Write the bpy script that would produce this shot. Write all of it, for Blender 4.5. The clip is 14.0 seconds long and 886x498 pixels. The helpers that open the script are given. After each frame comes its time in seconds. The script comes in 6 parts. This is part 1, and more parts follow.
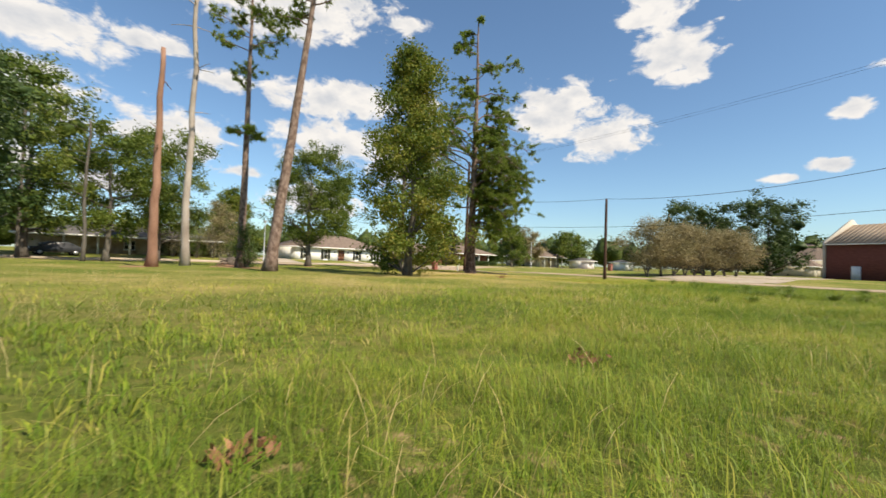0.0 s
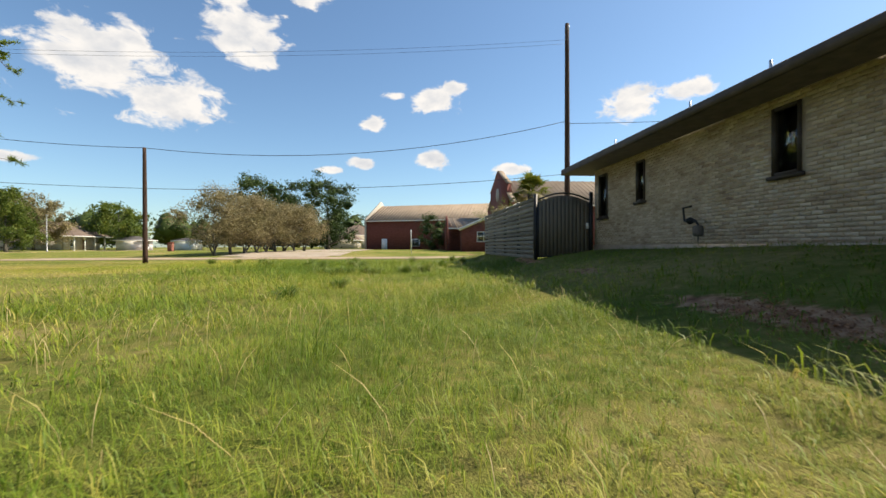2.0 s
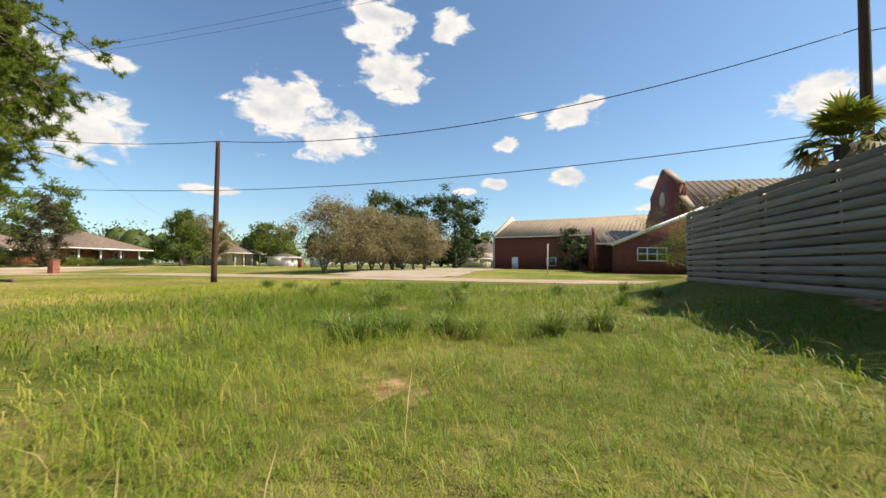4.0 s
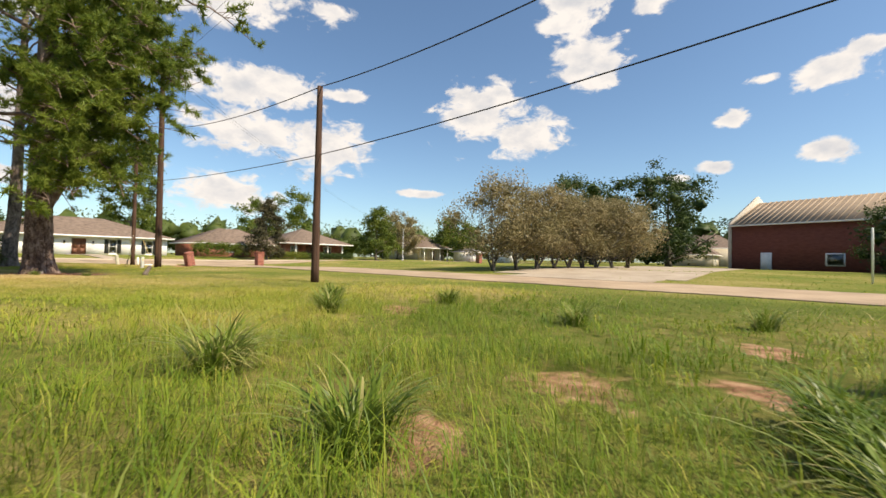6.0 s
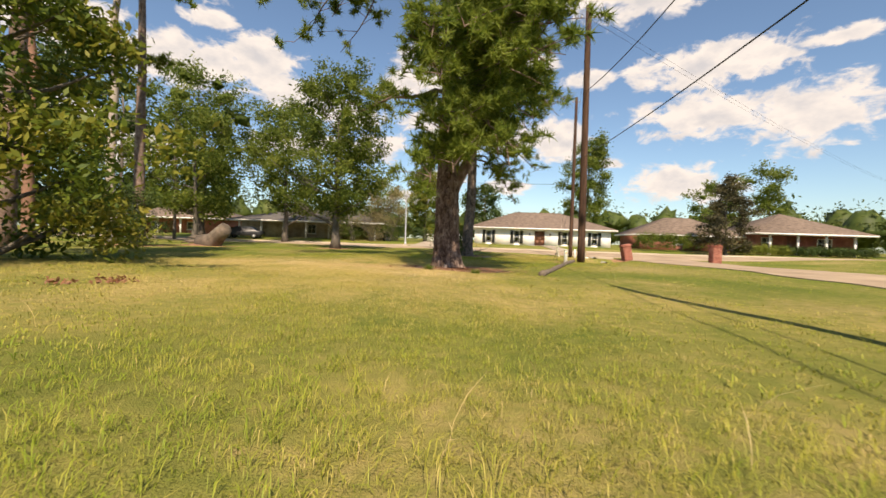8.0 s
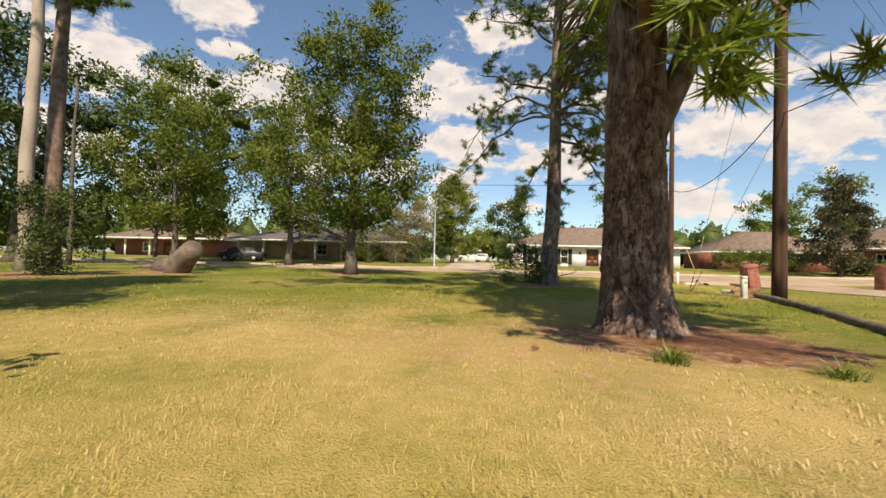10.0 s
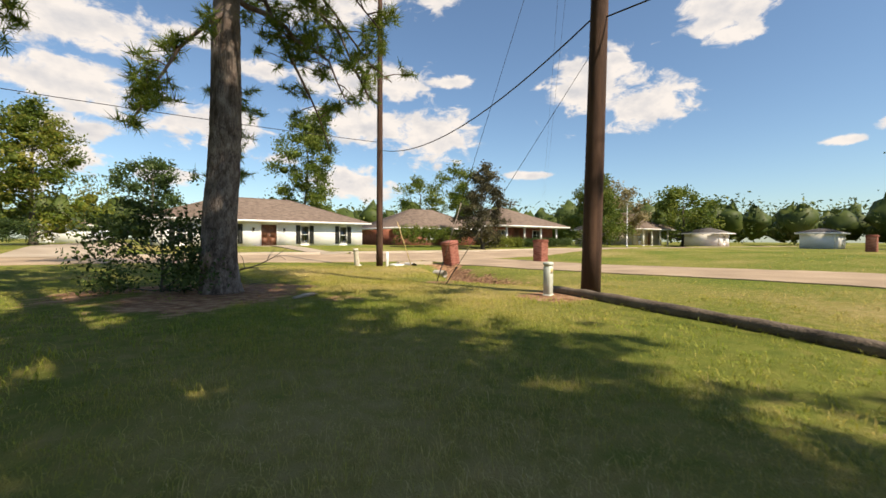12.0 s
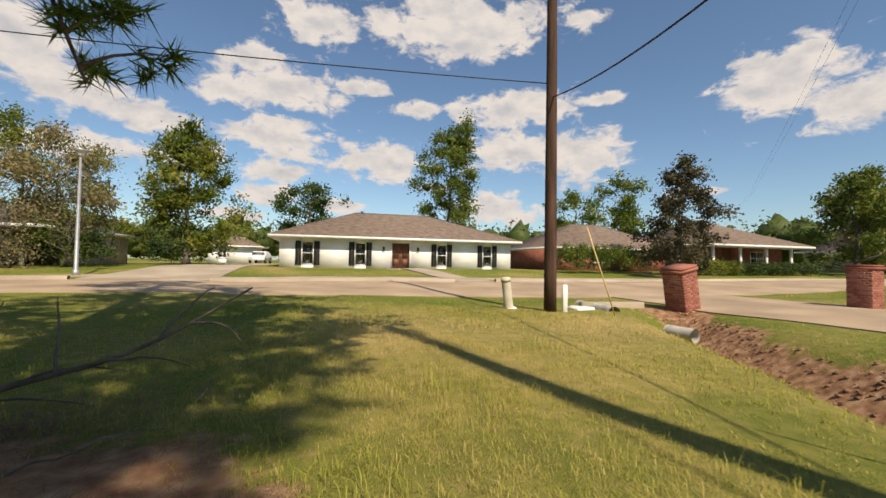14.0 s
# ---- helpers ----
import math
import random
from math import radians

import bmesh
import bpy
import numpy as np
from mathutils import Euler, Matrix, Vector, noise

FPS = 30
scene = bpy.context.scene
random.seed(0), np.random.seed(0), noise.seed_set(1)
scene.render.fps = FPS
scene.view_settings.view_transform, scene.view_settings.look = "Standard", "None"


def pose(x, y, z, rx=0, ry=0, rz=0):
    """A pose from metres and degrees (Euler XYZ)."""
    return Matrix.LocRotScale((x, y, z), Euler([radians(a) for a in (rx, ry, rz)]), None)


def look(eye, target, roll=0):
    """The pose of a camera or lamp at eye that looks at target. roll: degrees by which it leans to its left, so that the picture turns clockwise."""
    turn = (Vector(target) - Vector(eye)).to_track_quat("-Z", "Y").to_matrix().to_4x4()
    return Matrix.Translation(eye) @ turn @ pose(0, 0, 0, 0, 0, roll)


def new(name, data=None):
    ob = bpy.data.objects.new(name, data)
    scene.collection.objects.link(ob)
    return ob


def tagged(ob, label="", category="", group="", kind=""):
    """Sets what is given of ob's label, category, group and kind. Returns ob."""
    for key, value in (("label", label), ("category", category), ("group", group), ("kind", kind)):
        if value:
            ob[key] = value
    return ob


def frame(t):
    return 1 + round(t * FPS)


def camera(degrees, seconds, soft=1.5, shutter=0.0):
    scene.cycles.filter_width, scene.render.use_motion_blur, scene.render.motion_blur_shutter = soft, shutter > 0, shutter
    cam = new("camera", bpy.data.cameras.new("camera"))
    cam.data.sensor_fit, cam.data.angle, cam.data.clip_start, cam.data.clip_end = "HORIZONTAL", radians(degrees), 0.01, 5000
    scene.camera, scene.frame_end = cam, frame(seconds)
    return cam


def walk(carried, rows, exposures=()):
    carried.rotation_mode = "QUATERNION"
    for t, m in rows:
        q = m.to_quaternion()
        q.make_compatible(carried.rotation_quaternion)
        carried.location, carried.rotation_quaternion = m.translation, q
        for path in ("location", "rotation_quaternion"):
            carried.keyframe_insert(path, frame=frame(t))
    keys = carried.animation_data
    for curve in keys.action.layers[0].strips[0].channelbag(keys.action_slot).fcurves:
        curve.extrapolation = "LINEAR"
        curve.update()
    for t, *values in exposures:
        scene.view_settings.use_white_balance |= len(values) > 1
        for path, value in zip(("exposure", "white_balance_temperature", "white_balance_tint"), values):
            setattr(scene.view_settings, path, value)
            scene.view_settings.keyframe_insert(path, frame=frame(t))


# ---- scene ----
cam = camera(93.4, 14.0, shutter=0.07)
PATH = [
    (0, (-1.204, -0.019, 0.937), (0.105, 1.491, 0.996), 2.0),
    (0.3, (-0.403, 0.533, 0.942), (1.298, 1.584, 0.969), 1.9),
    (0.5, (0.207, 0.909, 0.942), (2.077, 1.615, 1.004), 0.7),
    (1, (1.999, 1.964, 0.923), (3.995, 1.845, 0.967), -0.0),
    (1.5, (3.94, 2.362, 0.898), (5.899, 1.957, 0.887), -0.3),
    (2, (5.987, 2.102, 0.854), (7.98, 1.936, 0.841), -0.2),
    (2.5, (8.185, 1.743, 0.774), (10.178, 1.917, 0.79), 0.1),
    (2.7, (9.053, 1.725, 0.753), (11.036, 1.984, 0.78), 0.3),
    (4.8, (18.108, 3.039, 0.865), (20.02, 3.618, 0.951), 0.6),
    (5, (18.951, 3.232, 0.863), (20.843, 3.875, 0.947), 0.7),
    (5.5, (21.066, 3.892, 0.793), (22.849, 4.795, 0.863), 0.8),
    (6, (22.958, 4.908, 0.824), (24.506, 6.174, 0.869), 1.2),
    (6.5, (24.544, 6.446, 0.855), (25.743, 8.047, 0.874), 1.6),
    (7, (25.79, 8.427, 0.902), (26.576, 10.266, 0.888), 1.8),
    (7.5, (26.563, 10.561, 0.897), (26.905, 12.531, 0.862), 2.0),
    (8, (26.899, 12.754, 0.866), (26.689, 14.743, 0.818), 1.9),
    (8.2, (26.832, 13.629, 0.861), (26.409, 15.584, 0.818), 1.5),
    (10.3, (23.145, 22.183, 0.823), (22.967, 24.176, 0.877), 1.1),
    (10.5, (22.852, 23.043, 0.844), (22.995, 25.035, 0.897), 2.1),
    (11, (22.583, 25.159, 0.925), (23.469, 26.952, 0.971), -0.3),
    (11.2, (22.7, 26.02, 0.911), (23.807, 27.685, 0.938), 0.0),
    (11.5, (23.23, 27.228, 0.884), (24.56, 28.721, 0.9), 0.6),
    (12, (24.418, 28.985, 0.944), (25.593, 30.603, 0.904), 0.3),
    (12.5, (25.801, 30.831, 0.841), (26.518, 32.698, 0.847), 0.6),
    (13, (26.706, 32.78, 0.802), (27.379, 34.663, 0.856), 0.8),
    (13.5, (27.291, 34.919, 0.841), (27.992, 36.791, 0.909), 0.8),
    (14, (27.922, 37.141, 0.905), (28.483, 39.059, 0.97), 0.9),
]
EXPOSURES = [(0.0, 0.46, 6960, 11), (1.5, 0.55, 6960, 11), (2.7, 0.48, 6960, 11), (4.8, 0.57, 7160, 12), (6.5, 0.48, 7360, 14), (8.0, 0.48, 7760, 17), (10.5, 0.4, 7600, 16), (11.0, 0.46, 7400, 15), (12.5, 0.44, 7300, 14), (14.0, 0.15, 7400, 15)]
walk(cam, [(t, look(eye, target, roll)) for t, eye, target, roll in PATH], EXPOSURES)

# ---- sun, sky, exposure ----
SUN_FROM = Vector((0.208, -0.978, 1.13)).normalized()
sun_data = bpy.data.lights.new("sun", "SUN")
sun_data.energy, sun_data.angle, sun_data.color = 5.6, radians(0.53), (1.0, 0.92, 0.78)
sun = new("sun", sun_data)
sun.matrix_world = look(SUN_FROM * 60, (0, 0, 0))
SKY_GAIN, CLOUD_GAIN = 0.103, 0.67

# puffs of cloud: azimuth from +y towards +x, elevation, half width, half height, all in degrees
CLOUDS_EAST = [
    (56.0, 19.0, 6.6, 4.2), (61.6, 16.4, 5.2, 2.9), (67.6, 30.2, 4.6, 3.8), (69.6, 24.8, 4.6, 3.0), (70.4, 22.2, 3.0, 1.2),
    (93.6, 19.2, 3.2, 2.0), (96.6, 20.6, 2.2, 1.1), (85.5, 16.1, 1.8, 1.1), (88.3, 19.6, 1.4, 0.6), (93.6, 11.5, 2.4, 1.3),
    (83.8, 11.1, 1.8, 0.9), (104.0, 10.3, 2.7, 0.8), (77.2, 30.2, 2.7, 2.2), (103.1, 7.3, 2.8, 0.6), (119.1, 17.2, 3.8, 2.1),
    (125.4, 17.8, 3.0, 1.2), (132.0, 15.5, 3.5, 1.7), (47.2, 8.8, 4.0, 0.6), (79.5, 10.0, 1.8, 0.5),
]
CLOUDS_NORTH = [
    (26.5, 20.2, 9.5, 2.6), (36.2, 20.6, 4.2, 0.9), (25.0, 15.0, 8.0, 2.9), (34.3, 13.9, 6.2, 3.6), (23.2, 7.2, 5.6, 2.5),
    (18.7, 29.7, 14.0, 3.6), (35.2, 29.6, 3.2, 1.1), (-5.3, 21.4, 9.5, 2.9), (-8.7, 23.6, 4.0, 2.2), (4.6, 22.4, 4.4, 1.5),
    (-5.1, 15.3, 6.8, 3.2), (-6.3, 11.3, 5.0, 1.7), (7.3, 13.4, 6.2, 2.7), (-1.3, 29.2, 6.0, 2.8), (12.6, 20.2, 3.1, 1.1),
    (-6.9, 8.2, 3.8, 1.6), (2.2, 7.3, 3.4, 1.1), (-10.2, 5.6, 3.6, 1.2), (14.5, 10.2, 2.6, 0.8),
]
CLOUDS_WEST = [
    (-26.0, 17.2, 5.4, 2.6), (-19.5, 15.7, 4.7, 1.8), (-25.6, 11.6, 6.0, 1.6), (-36.5, 19.0, 9.0, 2.9), (-30.5, 21.0, 5.0, 2.4),
    (-48.3, 19.7, 6.0, 3.8), (-35.6, 23.6, 3.0, 1.2), (-37.5, 27.4, 6.0, 2.2), (-12.2, 20.3, 3.6, 2.2), (-50.2, 11.7, 4.8, 2.6),
    (-60.0, 22.0, 8.0, 3.4), (-42.0, 9.0, 6.0, 2.2), (-14.5, 12.0, 3.4, 2.4),
]


def build_world():
    world = bpy.data.worlds.new("sky")
    scene.world = world
    world.use_nodes = True
    nt = world.node_tree
    nt.nodes.clear()
    N, L = nt.nodes.new, nt.links.new

    def math_node(op, a, b=None, c=None, clamp=False):
        n = N("ShaderNodeMath")
        n.operation, n.use_clamp = op, clamp
        for i, v in enumerate((a, b, c)):
            if v is None:
                continue
            if isinstance(v, (int, float)):
                n.inputs[i].default_value = v
            else:
                L(v, n.inputs[i])
        return n.outputs[0]

    sky = N("ShaderNodeTexSky")
    sky.sky_type, sky.sun_disc = "NISHITA", False
    sky.sun_elevation, sky.sun_rotation = radians(48.5), radians(168)
    sky.air_density, sky.dust_density, sky.ozone_density = 1.0, 0.6, 1.1
    coord = N("ShaderNodeTexCoord")
    sep = N("ShaderNodeSeparateXYZ")
    L(coord.outputs["Generated"], sep.inputs[0])
    az = math_node("ARCTAN2", sep.outputs[0], sep.outputs[1])
    el = math_node("ARCSINE", sep.outputs[2])
    flat = N("ShaderNodeCombineXYZ")
    L(az, flat.inputs[0])
    L(el, flat.inputs[1])
    field = None
    for a, e, w, h in CLOUDS_EAST + CLOUDS_NORTH + CLOUDS_WEST:
        m = N("ShaderNodeVectorMath")
        m.operation = "MULTIPLY_ADD"
        L(flat.outputs[0], m.inputs[0])
        m.inputs[1].default_value = (1 / radians(w), 1 / radians(h), 0)
        m.inputs[2].default_value = (-a / w, -e / h, 0)
        d = N("ShaderNodeVectorMath")
        d.operation = "LENGTH"
        L(m.outputs[0], d.inputs[0])
        field = d.outputs["Value"] if field is None else math_node("MINIMUM", field, d.outputs["Value"])
    # a broken deck of the same clouds overhead and behind
    stretch = N("ShaderNodeVectorMath")
    stretch.operation = "MULTIPLY"
    stretch.inputs[1].default_value = (1, 1, 1.7)
    L(coord.outputs["Generated"], stretch.inputs[0])
    fine = N("ShaderNodeTexNoise")
    fine.inputs["Scale"].default_value, fine.inputs["Detail"].default_value = 19.0, 9.0
    fine.inputs["Roughness"].default_value, fine.inputs["Distortion"].default_value = 0.6, 0.35
    L(stretch.outputs[0], fine.inputs["Vector"])
    n = math_node("SUBTRACT", fine.outputs["Fac"], 0.5)
    f = math_node("SUBTRACT", 1.03, field)
    dens = math_node("MULTIPLY_ADD", n, 2.5, f)
    wide = N("ShaderNodeTexNoise")
    wide.inputs["Scale"].default_value, wide.inputs["Detail"].default_value = 3.2, 2.0
    L(coord.outputs["Generated"], wide.inputs["Vector"])
    up = N("ShaderNodeMapRange")
    up.interpolation_type = "SMOOTHSTEP"
    for i, v in enumerate((radians(36), radians(48))):
        up.inputs[1 + i].default_value = v
    L(el, up.inputs[0])
    deck = math_node("MULTIPLY", math_node("MULTIPLY_ADD", wide.outputs["Fac"], 6.0, -3.9), up.outputs[0])
    deck = math_node("ADD", deck, math_node("MULTIPLY_ADD", up.outputs[0], 1.0, -1.0))
    dens = math_node("MAXIMUM", dens, math_node("MULTIPLY_ADD", n, 1.5, deck))
    mask = N("ShaderNodeMapRange")
    mask.interpolation_type = "SMOOTHSTEP"
    mask.inputs[1].default_value, mask.inputs[2].default_value = -0.06, 0.42
    L(dens, mask.inputs[0])
    # billows: lighter where the cloud thins towards the light above, greyer on their undersides
    def billow(scale, detail, rise):
        low = N("ShaderNodeVectorMath")
        low.operation = "ADD"
        low.inputs[1].default_value = (0.03 * rise, -0.05 * rise, rise)
        L(stretch.outputs[0], low.inputs[0])
        t = N("ShaderNodeTexNoise")
        t.inputs["Scale"].default_value, t.inputs["Detail"].default_value, t.inputs["Roughness"].default_value = scale, detail, 0.55
        L(low.outputs[0], t.inputs["Vector"])
        return t.outputs["Fac"]

    relief = math_node("SUBTRACT", billow(14.0, 5.0, 0.0), billow(14.0, 5.0, 0.035))
    light = math_node("MULTIPLY_ADD", relief, 2.6, 0.66)
    thick = N("ShaderNodeMapRange")
    for i, v in enumerate((0.25, 0.95, 0.22, -0.12)):
        thick.inputs[1 + i].default_value = v
    L(dens, thick.inputs[0])
    shade = math_node("ADD", light, thick.outputs[0], clamp=True)
    tone = N("ShaderNodeMix")
    tone.data_type = "RGBA"
    tone.inputs["A"].default_value = (0.69, 0.74, 0.82, 1)
    tone.inputs["B"].default_value = (1.0, 1.0, 1.0, 1)
    L(shade, tone.inputs["Factor"])
    lit = N("ShaderNodeVectorMath")
    lit.operation = "SCALE"
    lit.inputs["Scale"].default_value = CLOUD_GAIN
    L(tone.outputs["Result"], lit.inputs[0])
    blue = N("ShaderNodeVectorMath")
    blue.operation = "SCALE"
    blue.inputs["Scale"].default_value = SKY_GAIN
    azure = N("ShaderNodeVectorMath")
    azure.operation = "MULTIPLY"
    azure.inputs[1].default_value = (0.82, 1.03, 1.16)
    L(sky.outputs[0], azure.inputs[0])
    L(azure.outputs[0], blue.inputs[0])
    mix = N("ShaderNodeMix")
    mix.data_type = "RGBA"
    L(mask.outputs[0], mix.inputs["Factor"])
    L(blue.outputs[0], mix.inputs["A"])
    L(lit.outputs[0], mix.inputs["B"])
    bg = N("ShaderNodeBackground")
    L(mix.outputs["Result"], bg.inputs["Color"])
    out = N("ShaderNodeOutputWorld")
    L(bg.outputs[0], out.inputs[0])


build_world()


# ---- materials ----
def ramp(nt, fac, stops):
    r = nt.nodes.new("ShaderNodeValToRGB")
    els = r.color_ramp.elements
    while len(els) < len(stops):
        els.new(0.5)
    for e, (p, c) in zip(els, stops):
        e.position, e.color = p, (*c, 1)
    nt.links.new(fac, r.inputs[0])
    return r.outputs[0]


def surface(name, stops, scale=4.0, detail=6.0, rough=0.8, bump=0.3, bump_scale=40.0, metal=0.0, stretch=(1, 1, 1), depth=0.01, each=0.0, spec=0.3, tinted=0.0):
    """Noise-coloured surface in world metres, with broad stains, fine grain and bump; each: how much one piece differs from the next."""
    m = bpy.data.materials.new(name)
    m.use_nodes = True
    nt = m.node_tree
    b = nt.nodes["Principled BSDF"]
    N, L = nt.nodes.new, nt.links.new
    tc, mp = N("ShaderNodeTexCoord"), N("ShaderNodeMapping")
    L(tc.outputs["Object"], mp.inputs[0])
    mp.inputs["Scale"].default_value = stretch
    n1, n2 = N("ShaderNodeTexNoise"), N("ShaderNodeTexNoise")
    n1.inputs["Scale"].default_value, n1.inputs["Detail"].default_value = scale, detail
    n2.inputs["Scale"].default_value, n2.inputs["Detail"].default_value = bump_scale, 4.0
    L(mp.outputs[0], n1.inputs["Vector"])
    L(mp.outputs[0], n2.inputs["Vector"])
    add = N("ShaderNodeMath")
    add.operation = "MULTIPLY_ADD"
    L(n2.outputs["Fac"], add.inputs[0])
    add.inputs[1].default_value = 0.35
    sub = N("ShaderNodeMath")
    sub.operation = "SUBTRACT"
    L(n1.outputs["Fac"], sub.inputs[0])
    sub.inputs[1].default_value = 0.175
    L(sub.outputs[0], add.inputs[2])
    fac = add.outputs[0]
    if tinted:
        at = N("ShaderNodeAttribute")
        at.attribute_name = "tint"
        w = N("ShaderNodeMath")
        w.operation = "MULTIPLY_ADD"
        L(at.outputs["Fac"], w.inputs[0])
        w.inputs[1].default_value = tinted
        w2 = N("ShaderNodeMath")
        w2.operation = "SUBTRACT"
        L(fac, w2.inputs[0])
        w2.inputs[1].default_value = tinted / 2
        L(w2.outputs[0], w.inputs[2])
        fac = w.outputs[0]
    if each:
        info = N("ShaderNodeObjectInfo")
        isl = N("ShaderNodeNewGeometry")
        both = N("ShaderNodeMath")
        both.operation = "ADD"
        L(info.outputs["Random"], both.inputs[0])
        L(isl.outputs["Random Per Island"], both.inputs[1])
        fr = N("ShaderNodeMath")
        fr.operation = "FRACT"
        L(both.outputs[0], fr.inputs[0])
        e = N("ShaderNodeMath")
        e.operation = "MULTIPLY_ADD"
        L(fr.outputs[0], e.inputs[0])
        e.inputs[1].default_value = each
        L(fac, e.inputs[2])
        e2 = N("ShaderNodeMath")
        e2.operation = "SUBTRACT"
        L(e.outputs[0], e2.inputs[0])
        e2.inputs[1].default_value = each / 2
        fac = e2.outputs[0]
    L(ramp(nt, fac, stops), b.inputs["Base Color"])
    b.inputs["Roughness"].default_value, b.inputs["Metallic"].default_value = rough, metal
    b.inputs["Specular IOR Level"].default_value = spec
    if bump:
        bp = N("ShaderNodeBump")
        bp.inputs["Strength"].default_value, bp.inputs["Distance"].default_value = bump, depth
        L(n2.outputs["Fac"], bp.inputs["Height"])
        L(bp.outputs[0], b.inputs["Normal"])
    return m


def leafy(name, stops, through_light=0.35, rough=0.55, patch=0.4):
    """Leaves or blades: colour by a tint stored on each one and by broad patches, some light passing through."""
    m = bpy.data.materials.new(name)
    m.use_nodes = True
    nt = m.node_tree
    N, L = nt.nodes.new, nt.links.new
    b = nt.nodes["Principled BSDF"]
    at = N("ShaderNodeAttribute")
    at.attribute_name = "tint"
    geo = N("ShaderNodeNewGeometry")
    n1 = N("ShaderNodeTexNoise")
    n1.inputs["Scale"].default_value, n1.inputs["Detail"].default_value = patch, 3.0
    L(geo.outputs["Position"], n1.inputs["Vector"])
    mixv = N("ShaderNodeMath")
    mixv.operation = "MULTIPLY_ADD"
    L(n1.outputs["Fac"], mixv.inputs[0])
    mixv.inputs[1].default_value = 0.9
    off = N("ShaderNodeMath")
    off.operation = "SUBTRACT"
    L(at.outputs["Fac"], off.inputs[0])
    off.inputs[1].default_value = 0.45
    L(off.outputs[0], mixv.inputs[2])
    col = ramp(nt, mixv.outputs[0], stops)
    L(col, b.inputs["Base Color"])
    b.inputs["Roughness"].default_value = rough
    b.inputs["Specular IOR Level"].default_value = 0.25
    tr = N("ShaderNodeBsdfTranslucent")
    L(col, tr.inputs[0])
    mx = N("ShaderNodeMixShader")
    mx.inputs[0].default_value = through_light
    L(b.outputs[0], mx.inputs[1])
    L(tr.outputs[0], mx.inputs[2])
    L(mx.outputs[0], nt.nodes["Material Output"].inputs[0])
    return m


def plain(name, rgb, rough=0.5, metal=0.0, vary=0.12, **kw):
    lo, hi = [c * (1 - vary) for c in rgb], [min(1, c * (1 + vary)) for c in rgb]
    return surface(name, [(0.3, lo), (0.7, hi)], rough=rough, metal=metal, **kw)


def glass_mat():
    m = bpy.data.materials.new("window_glass")
    m.use_nodes = True
    nt = m.node_tree
    clear, gloss, fr, mx = (nt.nodes.new(k) for k in ("ShaderNodeBsdfTransparent", "ShaderNodeBsdfGlossy", "ShaderNodeFresnel", "ShaderNodeMixShader"))
    clear.inputs[0].default_value = (0.62, 0.67, 0.66, 1)
    gloss.inputs["Roughness"].default_value = 0.03
    fr.inputs["IOR"].default_value = 1.9
    nt.links.new(fr.outputs[0], mx.inputs[0])
    nt.links.new(clear.outputs[0], mx.inputs[1])
    nt.links.new(gloss.outputs[0], mx.inputs[2])
    nt.links.new(mx.outputs[0], nt.nodes["Material Output"].inputs[0])
    return m


